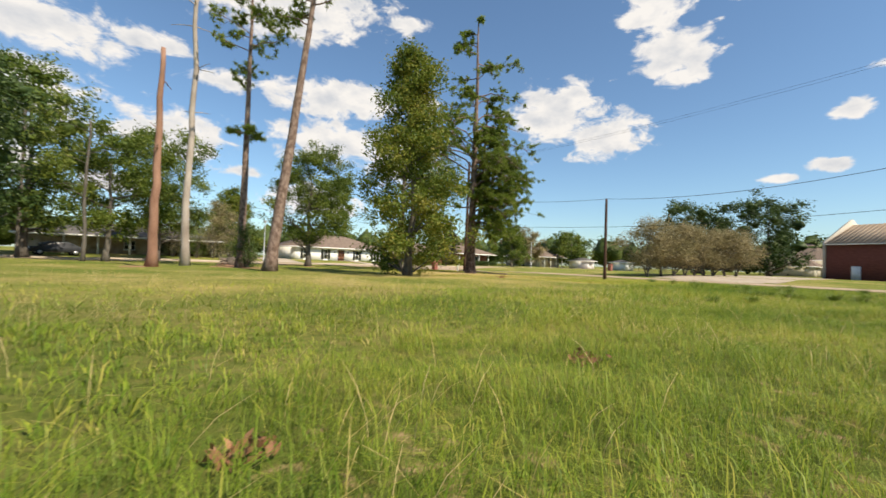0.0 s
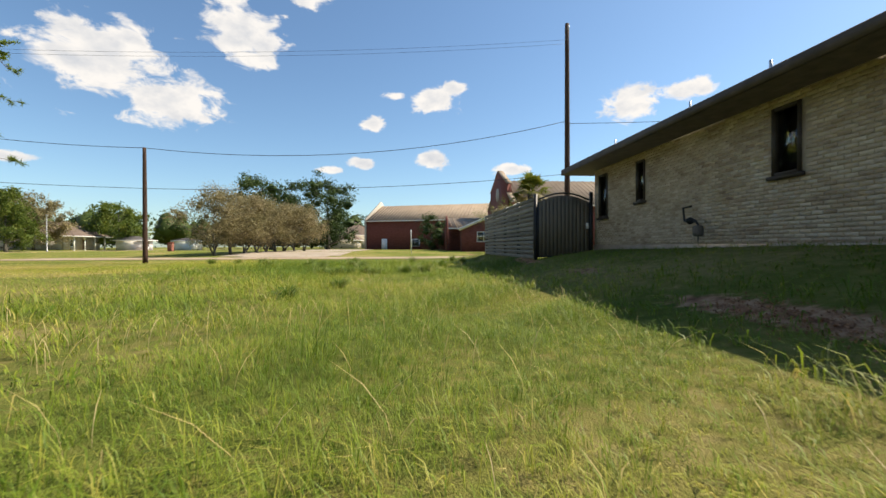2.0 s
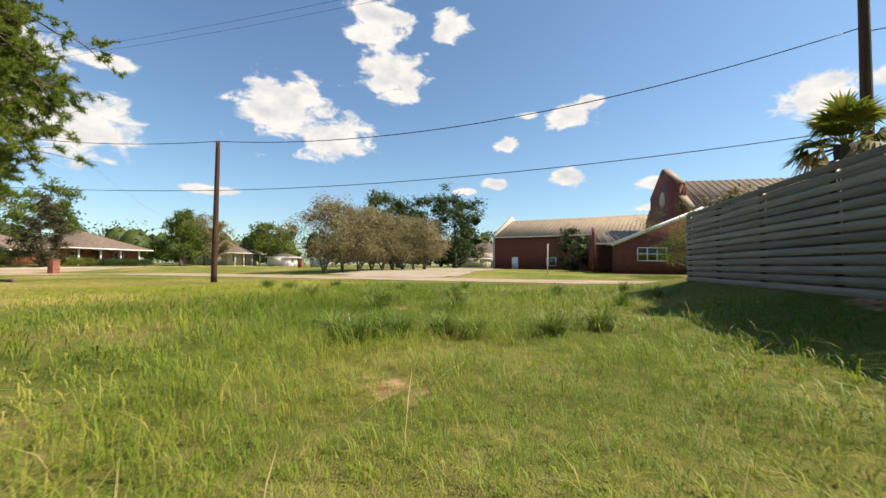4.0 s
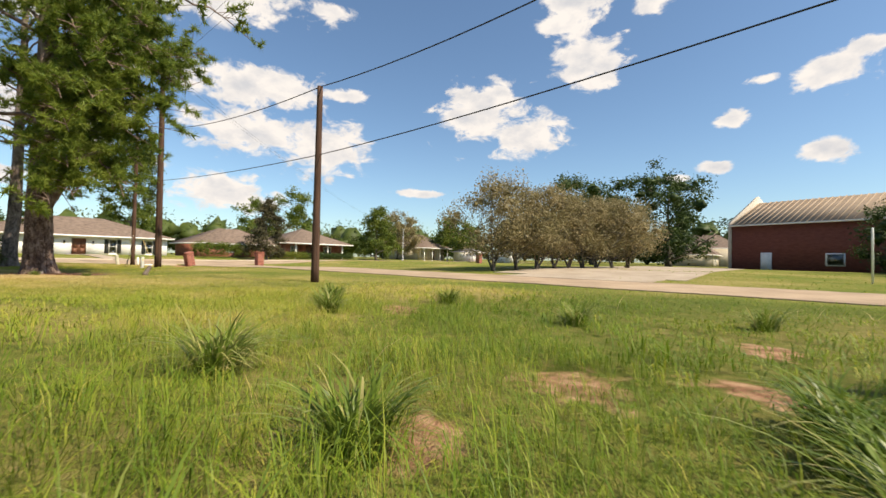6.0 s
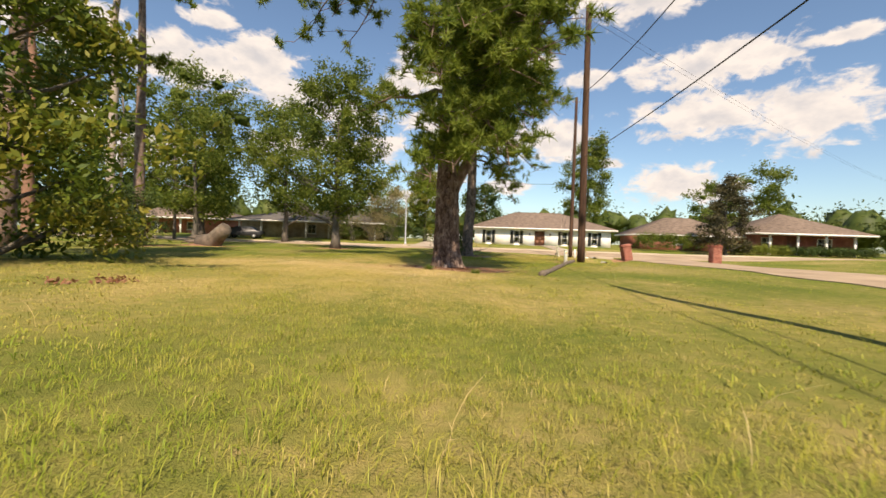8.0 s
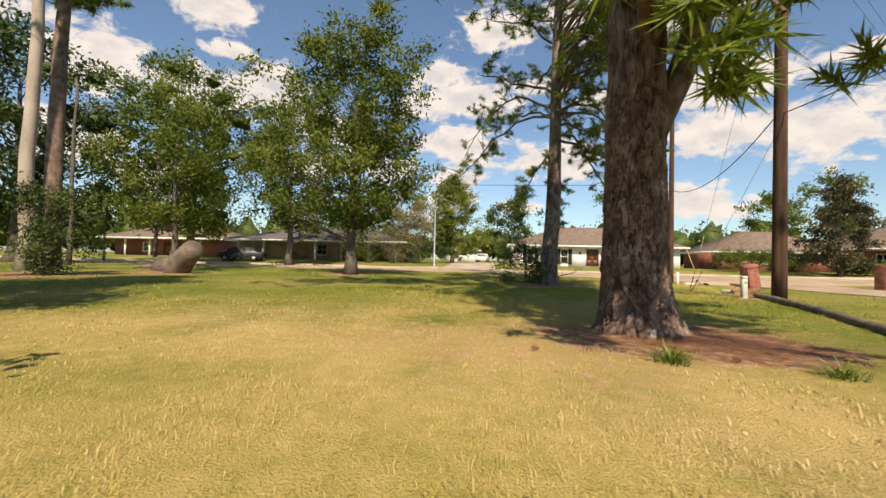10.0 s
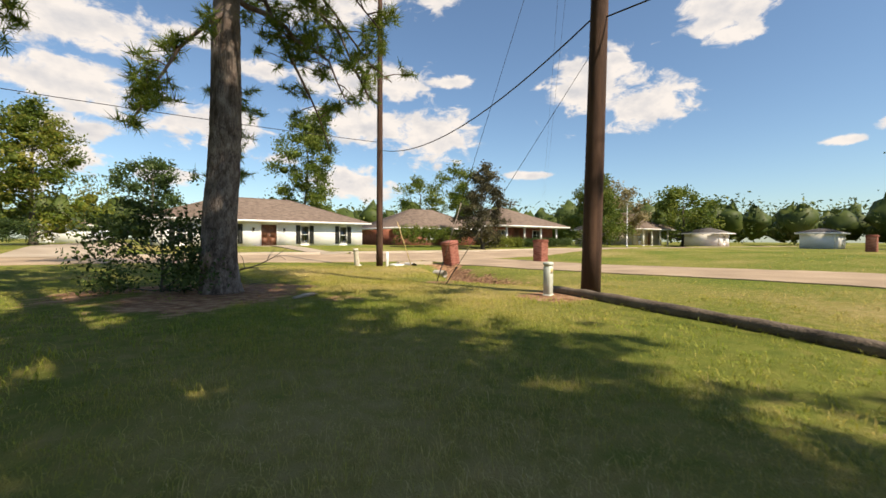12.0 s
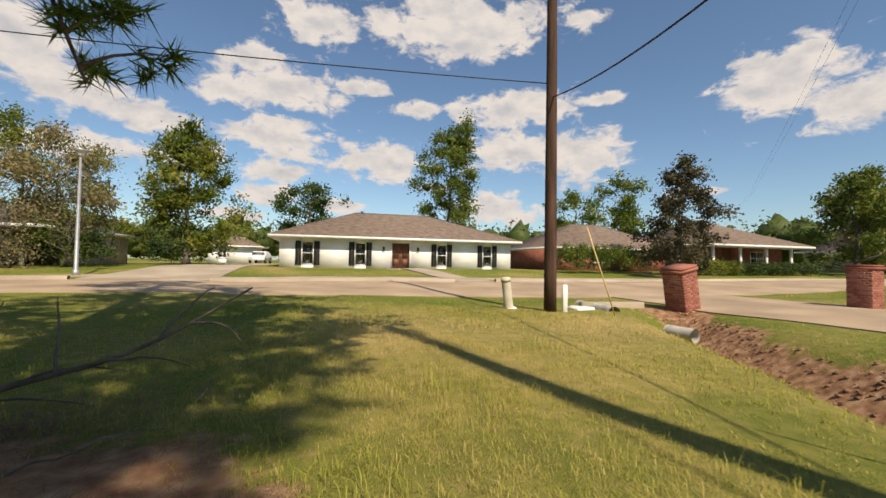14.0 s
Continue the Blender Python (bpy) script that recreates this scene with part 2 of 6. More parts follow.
MAT = dict(
    brick_tan=surface("tumbled_tan_brick", [(0.1, (0.26, 0.185, 0.135)), (0.4, (0.42, 0.335, 0.25)), (0.6, (0.49, 0.405, 0.315)), (0.9, (0.63, 0.545, 0.44))], 1.6, 7, 0.9, 0.6, 60, each=0.42),
    mortar=surface("sandy_mortar", [(0.3, (0.38, 0.31, 0.235)), (0.7, (0.52, 0.44, 0.345))], 6, 5, 0.95, 0.5, 90),
    brick_red=surface("red_brick", [(0.2, (0.19, 0.065, 0.046)), (0.5, (0.28, 0.10, 0.072)), (0.8, (0.36, 0.15, 0.11))], 3, 5, 0.9, 0.5, 60, each=0.6),
    mortar_red=surface("pink_mortar", [(0.3, (0.30, 0.17, 0.13)), (0.7, (0.38, 0.24, 0.19))], 6, 5, 0.95, 0.4, 90),
    church_brick=surface("church_brick", [(0.3, (0.135, 0.044, 0.035)), (0.7, (0.195, 0.068, 0.053))], 2.2, 7, 0.9, 0.4, 25, stretch=(1, 1, 3)),
    white_brick=surface("white_painted_brick", [(0.25, (0.70, 0.69, 0.66)), (0.7, (0.82, 0.81, 0.79))], 1.2, 6, 0.75, 0.5, 14, stretch=(1, 1, 3)),
    shingle=surface("brown_shingle", [(0.25, (0.10, 0.075, 0.06)), (0.5, (0.16, 0.12, 0.095)), (0.8, (0.22, 0.17, 0.14))], 2.5, 8, 0.95, 0.7, 22, stretch=(1, 1, 2.5), each=0.0),
    shingle_grey=surface("grey_shingle", [(0.25, (0.07, 0.066, 0.064)), (0.8, (0.15, 0.14, 0.135))], 2.5, 8, 0.95, 0.6, 22, stretch=(1, 1, 2.5)),
    tin=surface("weathered_tan_metal_roof", [(0.25, (0.24, 0.18, 0.125)), (0.8, (0.33, 0.26, 0.185))], 0.6, 6, 0.75, 0.15, 12, metal=0.0),
    white_trim=plain("white_trim", (0.76, 0.75, 0.72), 0.5),
    dark_trim=plain("dark_brown_trim", (0.045, 0.035, 0.028), 0.5, vary=0.3),
    eave=plain("brown_eave", (0.075, 0.057, 0.043), 0.7, vary=0.25),
    shutter=plain("dark_shutter", (0.025, 0.027, 0.025), 0.5, vary=0.3),
    door_wood=surface("stained_door", [(0.3, (0.11, 0.045, 0.025)), (0.7, (0.19, 0.085, 0.05))], 3, 5, 0.45, 0.2, 30, stretch=(6, 6, 1)),
    glass=glass_mat(),
    curtain=plain("pale_curtain", (0.17, 0.18, 0.17), 0.9, vary=0.2, scale=3.0),
    fence=surface("dark_grey_stained_wood", [(0.25, (0.14, 0.13, 0.115)), (0.5, (0.20, 0.188, 0.168)), (0.8, (0.28, 0.265, 0.24))], 3, 6, 0.8, 0.5, 26, stretch=(0.4, 4, 6), each=0.45),
    gate=surface("grey_stained_gate_board", [(0.25, (0.13, 0.105, 0.076)), (0.8, (0.19, 0.155, 0.115))], 3, 6, 0.8, 0.3, 26, stretch=(6, 6, 0.5), each=0.05),
    black_iron=plain("black_iron", (0.02, 0.02, 0.021), 0.45, vary=0.3),
    pole_wood=surface("creosote_pole", [(0.2, (0.026, 0.014, 0.010)), (0.5, (0.064, 0.034, 0.022)), (0.8, (0.125, 0.068, 0.043))], 3.0, 8, 0.85, 0.7, 34, stretch=(3, 3, 0.25), depth=0.02),
    pole_grey=surface("weathered_grey_pole", [(0.2, (0.06, 0.05, 0.042)), (0.8, (0.19, 0.165, 0.14))], 3.0, 8, 0.9, 0.7, 34, stretch=(3, 3, 0.25), depth=0.02),
    log_wood=surface("old_grey_log", [(0.2, (0.06, 0.046, 0.036)), (0.8, (0.22, 0.175, 0.135))], 3.0, 8, 0.95, 0.8, 30, depth=0.02),
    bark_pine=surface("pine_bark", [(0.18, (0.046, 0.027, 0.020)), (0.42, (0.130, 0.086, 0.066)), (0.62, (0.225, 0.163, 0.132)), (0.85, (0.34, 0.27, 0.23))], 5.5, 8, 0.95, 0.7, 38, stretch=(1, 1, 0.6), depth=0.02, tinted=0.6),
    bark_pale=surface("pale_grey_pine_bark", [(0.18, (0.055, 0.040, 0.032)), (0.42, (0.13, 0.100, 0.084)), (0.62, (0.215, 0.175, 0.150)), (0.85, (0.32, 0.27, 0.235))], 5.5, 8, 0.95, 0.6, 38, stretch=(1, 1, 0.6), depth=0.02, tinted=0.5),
    bark=surface("grey_bark", [(0.2, (0.045, 0.038, 0.03)), (0.8, (0.17, 0.15, 0.125))], 5, 7, 0.95, 0.8, 30, stretch=(1, 1, 0.35), depth=0.02),
    bark_dead=surface("bleached_dead_wood", [(0.2, (0.17, 0.13, 0.10)), (0.8, (0.46, 0.41, 0.36))], 1.3, 7, 0.9, 0.6, 25, stretch=(1, 1, 0.4), depth=0.02),
    bark_red=surface("peeled_red_snag", [(0.2, (0.14, 0.07, 0.045)), (0.8, (0.33, 0.19, 0.13))], 1.5, 7, 0.9, 0.6, 25, stretch=(1, 1, 0.4), depth=0.02),
    needles=leafy("pine_needles", [(0.2, (0.075, 0.125, 0.020)), (0.5, (0.165, 0.225, 0.033)), (0.85, (0.27, 0.31, 0.055))], 0.5),
    leaves=leafy("green_leaves", [(0.15, (0.050, 0.085, 0.014)), (0.5, (0.115, 0.160, 0.024)), (0.85, (0.205, 0.235, 0.042))], 0.42),
    leaves_gum=leafy("yellow_green_leaves", [(0.15, (0.06, 0.10, 0.014)), (0.5, (0.135, 0.175, 0.022)), (0.85, (0.26, 0.235, 0.04))], 0.4),
    leaves_dark=leafy("dark_leaves", [(0.15, (0.020, 0.042, 0.012)), (0.5, (0.046, 0.080, 0.018)), (0.85, (0.090, 0.125, 0.030))], 0.2),
    leaves_woods=leafy("woods_leaves", [(0.15, (0.032, 0.056, 0.014)), (0.5, (0.075, 0.108, 0.024)), (0.85, (0.14, 0.165, 0.042))], 0.3),
    leaves_dry=leafy("brown_thinning_leaves", [(0.1, (0.15, 0.14, 0.055)), (0.5, (0.255, 0.215, 0.105)), (0.9, (0.36, 0.295, 0.165))], 0.35),
    leaves_red=leafy("bronze_leaves", [(0.15, (0.034, 0.034, 0.018)), (0.5, (0.080, 0.074, 0.036)), (0.85, (0.145, 0.125, 0.055))], 0.2),
    leaves_lime=leafy("lime_hedge_leaves", [(0.15, (0.07, 0.10, 0.012)), (0.85, (0.22, 0.24, 0.04))], 0.3),
    grass=leafy("grass_blades", [(0.05, (0.105, 0.178, 0.014)), (0.30, (0.225, 0.29, 0.028)), (0.52, (0.375, 0.35, 0.06)), (0.74, (0.54, 0.42, 0.165)), (0.95, (0.64, 0.50, 0.27))], 0.38, 0.5, 0.22),
    weed=leafy("tall_weed_blades", [(0.15, (0.07, 0.125, 0.015)), (0.6, (0.16, 0.225, 0.035)), (0.95, (0.42, 0.38, 0.15))], 0.35, 0.4, 0.6),
    # pine straw, coloured darker to make up for missing shade by the trunk
    straw_red=leafy("red_pine_straw", [(0.2, (0.10, 0.042, 0.024)), (0.8, (0.27, 0.125, 0.066))], 0.1),
    dead_leaf=leafy("dead_leaf", [(0.2, (0.16, 0.07, 0.035)), (0.8, (0.36, 0.19, 0.10))], 0.15),
    asphalt=surface("worn_asphalt", [(0.2, (0.21, 0.155, 0.105)), (0.5, (0.33, 0.248, 0.168)), (0.8, (0.45, 0.345, 0.235))], 0.5, 9, 0.9, 0.5, 90),
    concrete=surface("pale_concrete", [(0.25, (0.26, 0.21, 0.155)), (0.75, (0.42, 0.355, 0.275))], 0.5, 8, 0.9, 0.3, 60),
    pvc=plain("pale_green_grey_plastic", (0.50, 0.53, 0.47), 0.55, vary=0.15),
    white_plastic=plain("white_plastic", (0.72, 0.72, 0.68), 0.5, vary=0.12),
    tan_plastic=surface("stained_tan_plastic", [(0.25, (0.42, 0.38, 0.29)), (0.75, (0.62, 0.58, 0.47))], 5, 5, 0.6, 0.2, 30),
    yellow=plain("yellow_guard", (0.58, 0.43, 0.19), 0.5),
    galv=plain("galvanised_steel", (0.45, 0.46, 0.47), 0.4, metal=0.7),
    wire=plain("black_cable", (0.02, 0.02, 0.022), 0.5, vary=0.2),
    pipe=surface("corrugated_pipe", [(0.3, (0.30, 0.28, 0.25)), (0.7, (0.45, 0.43, 0.39))], 4, 5, 0.6, 0.3, 30),
    soil=surface("red_soil", [(0.2, (0.11, 0.055, 0.035)), (0.8, (0.28, 0.16, 0.10))], 4, 8, 0.95, 0.8, 40),
    twig=plain("dry_twig", (0.14, 0.115, 0.09), 0.9, vary=0.4),
    car_white=plain("white_car_paint", (0.70, 0.70, 0.70), 0.25, vary=0.03, bump=0),
    car_dark=plain("dark_car_paint", (0.035, 0.037, 0.042), 0.25, vary=0.1, bump=0),
    rubber=plain("black_rubber", (0.015, 0.015, 0.015), 0.8),
    red_sign=plain("red_sign_paint", (0.55, 0.03, 0.03), 0.4),
    stucco=surface("beige_stucco", [(0.3, (0.42, 0.37, 0.30)), (0.7, (0.52, 0.47, 0.39))], 1.5, 6, 0.9, 0.4, 30),
    wood_fence=surface("brown_board_fence", [(0.25, (0.12, 0.075, 0.05)), (0.75, (0.22, 0.15, 0.10))], 2, 6, 0.9, 0.3, 20, each=0.4),
)


# ---- mesh helpers ----
class Soup:
    """Triangles and quads gathered as arrays and turned into one mesh."""

    def __init__(self):
        self.v, self.q, self.t, self.tint, self.n = [], [], [], [], 0

    def add(self, verts, quads=None, tris=None, tint=None):
        verts = np.asarray(verts, float).reshape(-1, 3)
        if quads is not None and len(quads):
            self.q.append(np.asarray(quads, int) + self.n)
        if tris is not None and len(tris):
            self.t.append(np.asarray(tris, int) + self.n)
        self.tint.append(np.full(len(verts), 0.5) if tint is None else np.broadcast_to(tint, (len(verts),)))
        self.v.append(verts)
        self.n += len(verts)

    def tube(self, path, radii, sides=8, cap=True):
        path = np.asarray(path, float)
        radii = np.broadcast_to(radii, (len(path),))
        along = np.gradient(path, axis=0)
        along /= np.linalg.norm(along, axis=1)[:, None] + 1e-9
        ref = np.array([0.0, 0, 1]) if abs(along[:, 2]).mean() < 0.8 else np.array([1.0, 0, 0])
        a = np.cross(along, ref)
        a /= np.linalg.norm(a, axis=1)[:, None] + 1e-9
        b = np.cross(along, a)
        th = np.arange(sides) * 2 * np.pi / sides
        ring = path[:, None] + radii[:, None, None] * (np.cos(th)[None, :, None] * a[:, None] + np.sin(th)[None, :, None] * b[:, None])
        k = np.arange(len(path) - 1)[:, None] * sides
        j = np.arange(sides)[None]
        jn = (j + 1) % sides
        quads = np.stack([k + j, k + jn, k + sides + jn, k + sides + j], -1).reshape(-1, 4)
        verts = ring.reshape(-1, 3)
        tris = []
        if cap:
            end = len(verts)
            verts = np.vstack([verts, path[:1], path[-1:]])
            last = (len(path) - 1) * sides
            tris = [[i, end, (i + 1) % sides] for i in range(sides)] + [[last + (i + 1) % sides, end + 1, last + i] for i in range(sides)]
        self.add(verts, quads, tris)
        return self

    def box(self, x0, x1, y0, y1, z0, z1, m=None):
        v = np.array([(x, y, z) for z in (z0, z1) for x, y in ((x0, y0), (x1, y0), (x1, y1), (x0, y1))], float)
        if m is not None:
            v = v @ np.array(m.to_3x3()).T + np.array(m.translation)
        self.add(v, [(3, 2, 1, 0), (4, 5, 6, 7), (0, 1, 5, 4), (1, 2, 6, 5), (2, 3, 7, 6), (3, 0, 4, 7)])
        return self

    def mesh(self, name, material, smooth=False):
        me = bpy.data.meshes.new(name)
        v = np.concatenate(self.v)
        q = np.concatenate(self.q) if self.q else np.zeros((0, 4), int)
        t = np.concatenate(self.t) if self.t else np.zeros((0, 3), int)
        me.vertices.add(len(v))
        me.vertices.foreach_set("co", v.astype(np.float32).ravel())
        loops = np.concatenate([q.ravel(), t.ravel()])
        me.loops.add(len(loops))
        me.loops.foreach_set("vertex_index", loops.astype(np.int32))
        starts = np.concatenate([np.arange(len(q)) * 4, len(q) * 4 + np.arange(len(t)) * 3])
        me.polygons.add(len(starts))
        me.polygons.foreach_set("loop_start", starts.astype(np.int32))
        if smooth:
            me.polygons.foreach_set("use_smooth", np.ones(len(starts), bool))
        at = me.attributes.new("tint", "FLOAT", "POINT")
        at.data.foreach_set("value", np.concatenate(self.tint).astype(np.float32))
        me.materials.append(material)
        me.update(calc_edges=True)
        return me


def bevelled(me, width=0.01, segments=1):
    bm = bmesh.new()
    bm.from_mesh(me)
    bmesh.ops.remove_doubles(bm, verts=bm.verts, dist=1e-5)
    bmesh.ops.bevel(bm, geom=bm.edges[:], offset=width, segments=segments, affect="EDGES", profile=0.5)
    bm.to_mesh(me)
    bm.free()
    return me


def weld(me):
    bm = bmesh.new()
    bm.from_mesh(me)
    bmesh.ops.remove_doubles(bm, verts=bm.verts, dist=1e-4)
    bm.to_mesh(me)
    bm.free()
    return me


def part(name, soup, material, parent=None, label="", smooth=False, bevel=0.0):
    me = soup.mesh(name, material, smooth) if isinstance(soup, Soup) else soup
    if bevel:
        bevelled(me, bevel)
    ob = new(name, me)
    ob.parent = parent
    return tagged(ob, label)


def thing(name, label, category, at=(0, 0, 0), turn=0.0, group="", kind=""):
    ob = new(name)
    ob.empty_display_size = 0.2
    ob.matrix_basis = pose(*at, 0, 0, turn)
    return tagged(ob, label, category, group, kind)


def step(a, b, x):
    k = np.clip((np.asarray(x, float) - a) / (b - a), 0, 1)
    return k * k * (3 - 2 * k)


def bump_noise(x, y, scale, seed=0):
    """Cheap smooth noise from crossed waves, about -1 to 1."""
    x, y = np.asarray(x, float) * scale, np.asarray(y, float) * scale
    r = np.random.RandomState(seed)
    out = 0
    for _ in range(6):
        a, p, f = r.uniform(0, 6.28), r.uniform(0, 6.28), r.uniform(0.6, 2.1)
        out = out + np.sin(f * (x * np.cos(a) + y * np.sin(a)) + p + 0.7 * np.sin(0.6 * f * (x * np.sin(a) - y * np.cos(a))))
    return out / 3.2


# ---- the lie of the land ----
ROAD_X = lambda y: 39.9 + 0.028 * (np.asarray(y, float) - 10)  # middle of the side road
DITCH_X = lambda y: 33.1 + 0.52 * np.clip(np.asarray(y, float) - 40, -0.8, 6)

MULCH_Y = lambda x: -0.95 - 0.075 * (np.asarray(x, float) - 4.0)  # middle of the strip of mulch along the bank


def H(x, y):
    x, y = np.asarray(x, float), np.asarray(y, float)
    z = (0.72 + 0.15 * step(20.2, 18.8, x)) * step(0.2, -4.2, y) * step(38, 31, x)
    z = z + 0.50 * step(57, 67, y)
    z = z + 0.35 * step(44, 58, x) * step(60, 52, y)
    z = z - 0.22 * step(30, 44, y) * step(56, 50, y) * step(22, 32, x) * step(60, 48, x)
    z = z - 0.68 * np.exp(-(((x - DITCH_X(y) - 0.45) / 0.8) ** 2)) * step(34.5, 39.5, y) * step(47.4, 44.8, y)
    z = z + 0.12 * step(-0.28, -0.42, y - MULCH_Y(x)) * step(10, 6, x)
    z = z + 0.05 * bump_noise(x, y, 0.35, 3) * step(36, 32, x) + 0.02 * bump_noise(x, y, 1.5, 4) * step(36, 33, x)
    return z - 0.06


def dirt(x, y):
    """Bare earth and straw, 0 to 1."""
    x, y = np.asarray(x, float), np.asarray(y, float)
    d = 0.0
    wob = 0.5 * bump_noise(x, y, 1.2, 8) + 0.25 * bump_noise(x, y, 3.5, 9)
    for cx, cy, r in ((26.1, 26.6, 1.45), (25.9, 38.3, 2.1), (16.3, 41.1, 1.3), (9.0, 38.3, 2.0), (7.9, 33.6, 1.6), (2.2, 32.8, 1.2), (31.0, 34.2, 0.6), (30.9, 38.1, 0.45), (22.7, 5.0, 0.2), (23.4, 4.4, 0.18), (25.8, 6.0, 0.3), (27.3, 3.5, 0.3), (24.5, 6.2, 0.24), (26.3, 5.1, 0.25), (28.3, 5.0, 0.32), (25.4, 11.0, 0.18), (28.1, 10.0, 0.34), (26.6, 9.6, 0.22), (27.6, 9.5, 0.28), (24.0, 6.5, 0.18), (20.3, 3.4, 0.18), (21.6, 5.6, 0.2), (17.8, 3.4, 0.18), (15.2, 1.2, 0.2), (12.6, 2.6, 0.18), (-0.6, 1.9, 0.2)):
        d = np.maximum(d, step(1.25, 0.7, np.hypot(x - cx, y - cy) / r + 0.75 * wob))
    d = np.maximum(d, 0.2 * step(1.7, 0.5, np.hypot(x - 2.4, (y - 0.3) * 1.2) + 0.9 * wob))
    d = np.maximum(d, 0.30 * step(3.6, 1.0, np.hypot(x - 23.9, (y - 25.4) * 1.2) + 1.5 * wob))
    d = np.maximum(d, 0.95 * step(0.32, 0.18, np.abs(y - MULCH_Y(x)) + 0.10 * wob + 0.02 * np.clip(x - 4, 0, 9) + 0.25 * np.clip(3 - x, 0, 9)))
    d = np.maximum(d, 0.72 * step(1.0, 0.3, np.abs(x - DITCH_X(y) - 1.05) / 0.8 + 0.75 * wob) * step(36, 40, y) * step(48.5, 46.5, y))
    d = np.maximum(d, 0.22 * step(2.6, 1.0, np.hypot(x + 0.0, (y + 1.2) * 0.8) * 0.6 + 0.8 * wob))
    return d


def on_road(x, y):
    a = np.abs(x - ROAD_X(y)) < 3.0
    b = (y > 50.2) & (y < 57.2)
    return (a & (y < 51)) | b


def ground():
    s = Soup()
    gx = np.unique(np.concatenate([np.arange(-14, 48, 0.4), -14 - np.geomspace(0.6, 3000, 26), 48 + np.geomspace(0.6, 3000, 30)]))
    gy = np.unique(np.concatenate([np.arange(-9, 62, 0.4), -9 - np.geomspace(0.6, 3000, 26), 62 + np.geomspace(0.6, 3000, 28)]))
    X, Y = np.meshgrid(gx, gy)
    v = np.stack([X, Y, H(X, Y)], -1).reshape(-1, 3)
    nx, ny = len(gx), len(gy)
    i = (np.arange(ny - 1)[:, None] * nx + np.arange(nx - 1)[None]).ravel()
    s.add(v, np.stack([i, i + 1, i + nx + 1, i + nx], -1), tint=dirt(v[:, 0], v[:, 1]))
    m = bpy.data.materials.new("meadow_ground")
    m.use_nodes = True
    nt = m.node_tree
    N, L = nt.nodes.new, nt.links.new
    b = nt.nodes["Principled BSDF"]
    geo = N("ShaderNodeNewGeometry")
    n1, n2, n3 = N("ShaderNodeTexNoise"), N("ShaderNodeTexNoise"), N("ShaderNodeTexNoise")
    for n, sc, de in ((n1, 0.22, 5), (n2, 6.0, 8), (n3, 80.0, 4)):
        n.inputs["Scale"].default_value, n.inputs["Detail"].default_value = sc, de
        L(geo.outputs["Position"], n.inputs["Vector"])
    a = N("ShaderNodeMath")
    a.operation = "MULTIPLY_ADD"
    L(n2.outputs["Fac"], a.inputs[0])
    a.inputs[1].default_value = 0.55
    sub = N("ShaderNodeMath")
    sub.operation = "SUBTRACT"
    L(n1.outputs["Fac"], sub.inputs[0])
    sub.inputs[1].default_value = 0.27
    L(sub.outputs[0], a.inputs[2])
    green = ramp(nt, a.outputs[0], [(0.25, (0.085, 0.125, 0.018)), (0.46, (0.145, 0.170, 0.032)), (0.6, (0.225, 0.205, 0.058)), (0.8, (0.33, 0.26, 0.115))])
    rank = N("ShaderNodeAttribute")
    rank.attribute_name = "shaded_thatch"
    shaded_thatch = ramp(nt, a.outputs[0], [(0.25, (0.040, 0.055, 0.011)), (0.46, (0.080, 0.088, 0.020)), (0.6, (0.135, 0.120, 0.038)), (0.8, (0.21, 0.165, 0.075))])
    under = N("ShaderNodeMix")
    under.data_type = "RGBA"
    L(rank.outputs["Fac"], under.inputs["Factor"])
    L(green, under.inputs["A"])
    L(shaded_thatch, under.inputs["B"])
    parched = N("ShaderNodeAttribute")
    parched.attribute_name = "parched"
    straw = ramp(nt, a.outputs[0], [(0.3, (0.26, 0.225, 0.065)), (0.5, (0.36, 0.285, 0.095)), (0.7, (0.46, 0.34, 0.14))])
    turf = N("ShaderNodeMix")
    turf.data_type = "RGBA"
    L(parched.outputs["Fac"], turf.inputs["Factor"])
    L(under.outputs["Result"], turf.inputs["A"])
    L(straw, turf.inputs["B"])
    green = turf.outputs["Result"]
    earth = ramp(nt, n2.outputs["Fac"], [(0.3, (0.15, 0.072, 0.042)), (0.5, (0.30, 0.165, 0.095)), (0.7, (0.46, 0.30, 0.18))])
    at = N("ShaderNodeAttribute")
    at.attribute_name = "tint"
    k = N("ShaderNodeMath")
    k.operation = "MULTIPLY_ADD"
    L(n2.outputs["Fac"], k.inputs[0])
    k.inputs[1].default_value = 1.0
    L(at.outputs["Fac"], k.inputs[2])
    mr = N("ShaderNodeMapRange")
    mr.inputs[1].default_value, mr.inputs[2].default_value = 0.72, 1.05
    L(k.outputs[0], mr.inputs[0])
    mx = N("ShaderNodeMix")
    mx.data_type = "RGBA"
    L(mr.outputs[0], mx.inputs["Factor"])
    L(green, mx.inputs["A"])
    L(earth, mx.inputs["B"])
    L(mx.outputs["Result"], b.inputs["Base Color"])
    b.inputs["Roughness"].default_value = 0.95
    b.inputs["Specular IOR Level"].default_value = 0.1
    bp = N("ShaderNodeBump")
    bp.inputs["Strength"].default_value, bp.inputs["Distance"].default_value = 0.9, 0.03
    L(n3.outputs["Fac"], bp.inputs["Height"])
    L(bp.outputs[0], b.inputs["Normal"])
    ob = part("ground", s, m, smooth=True)
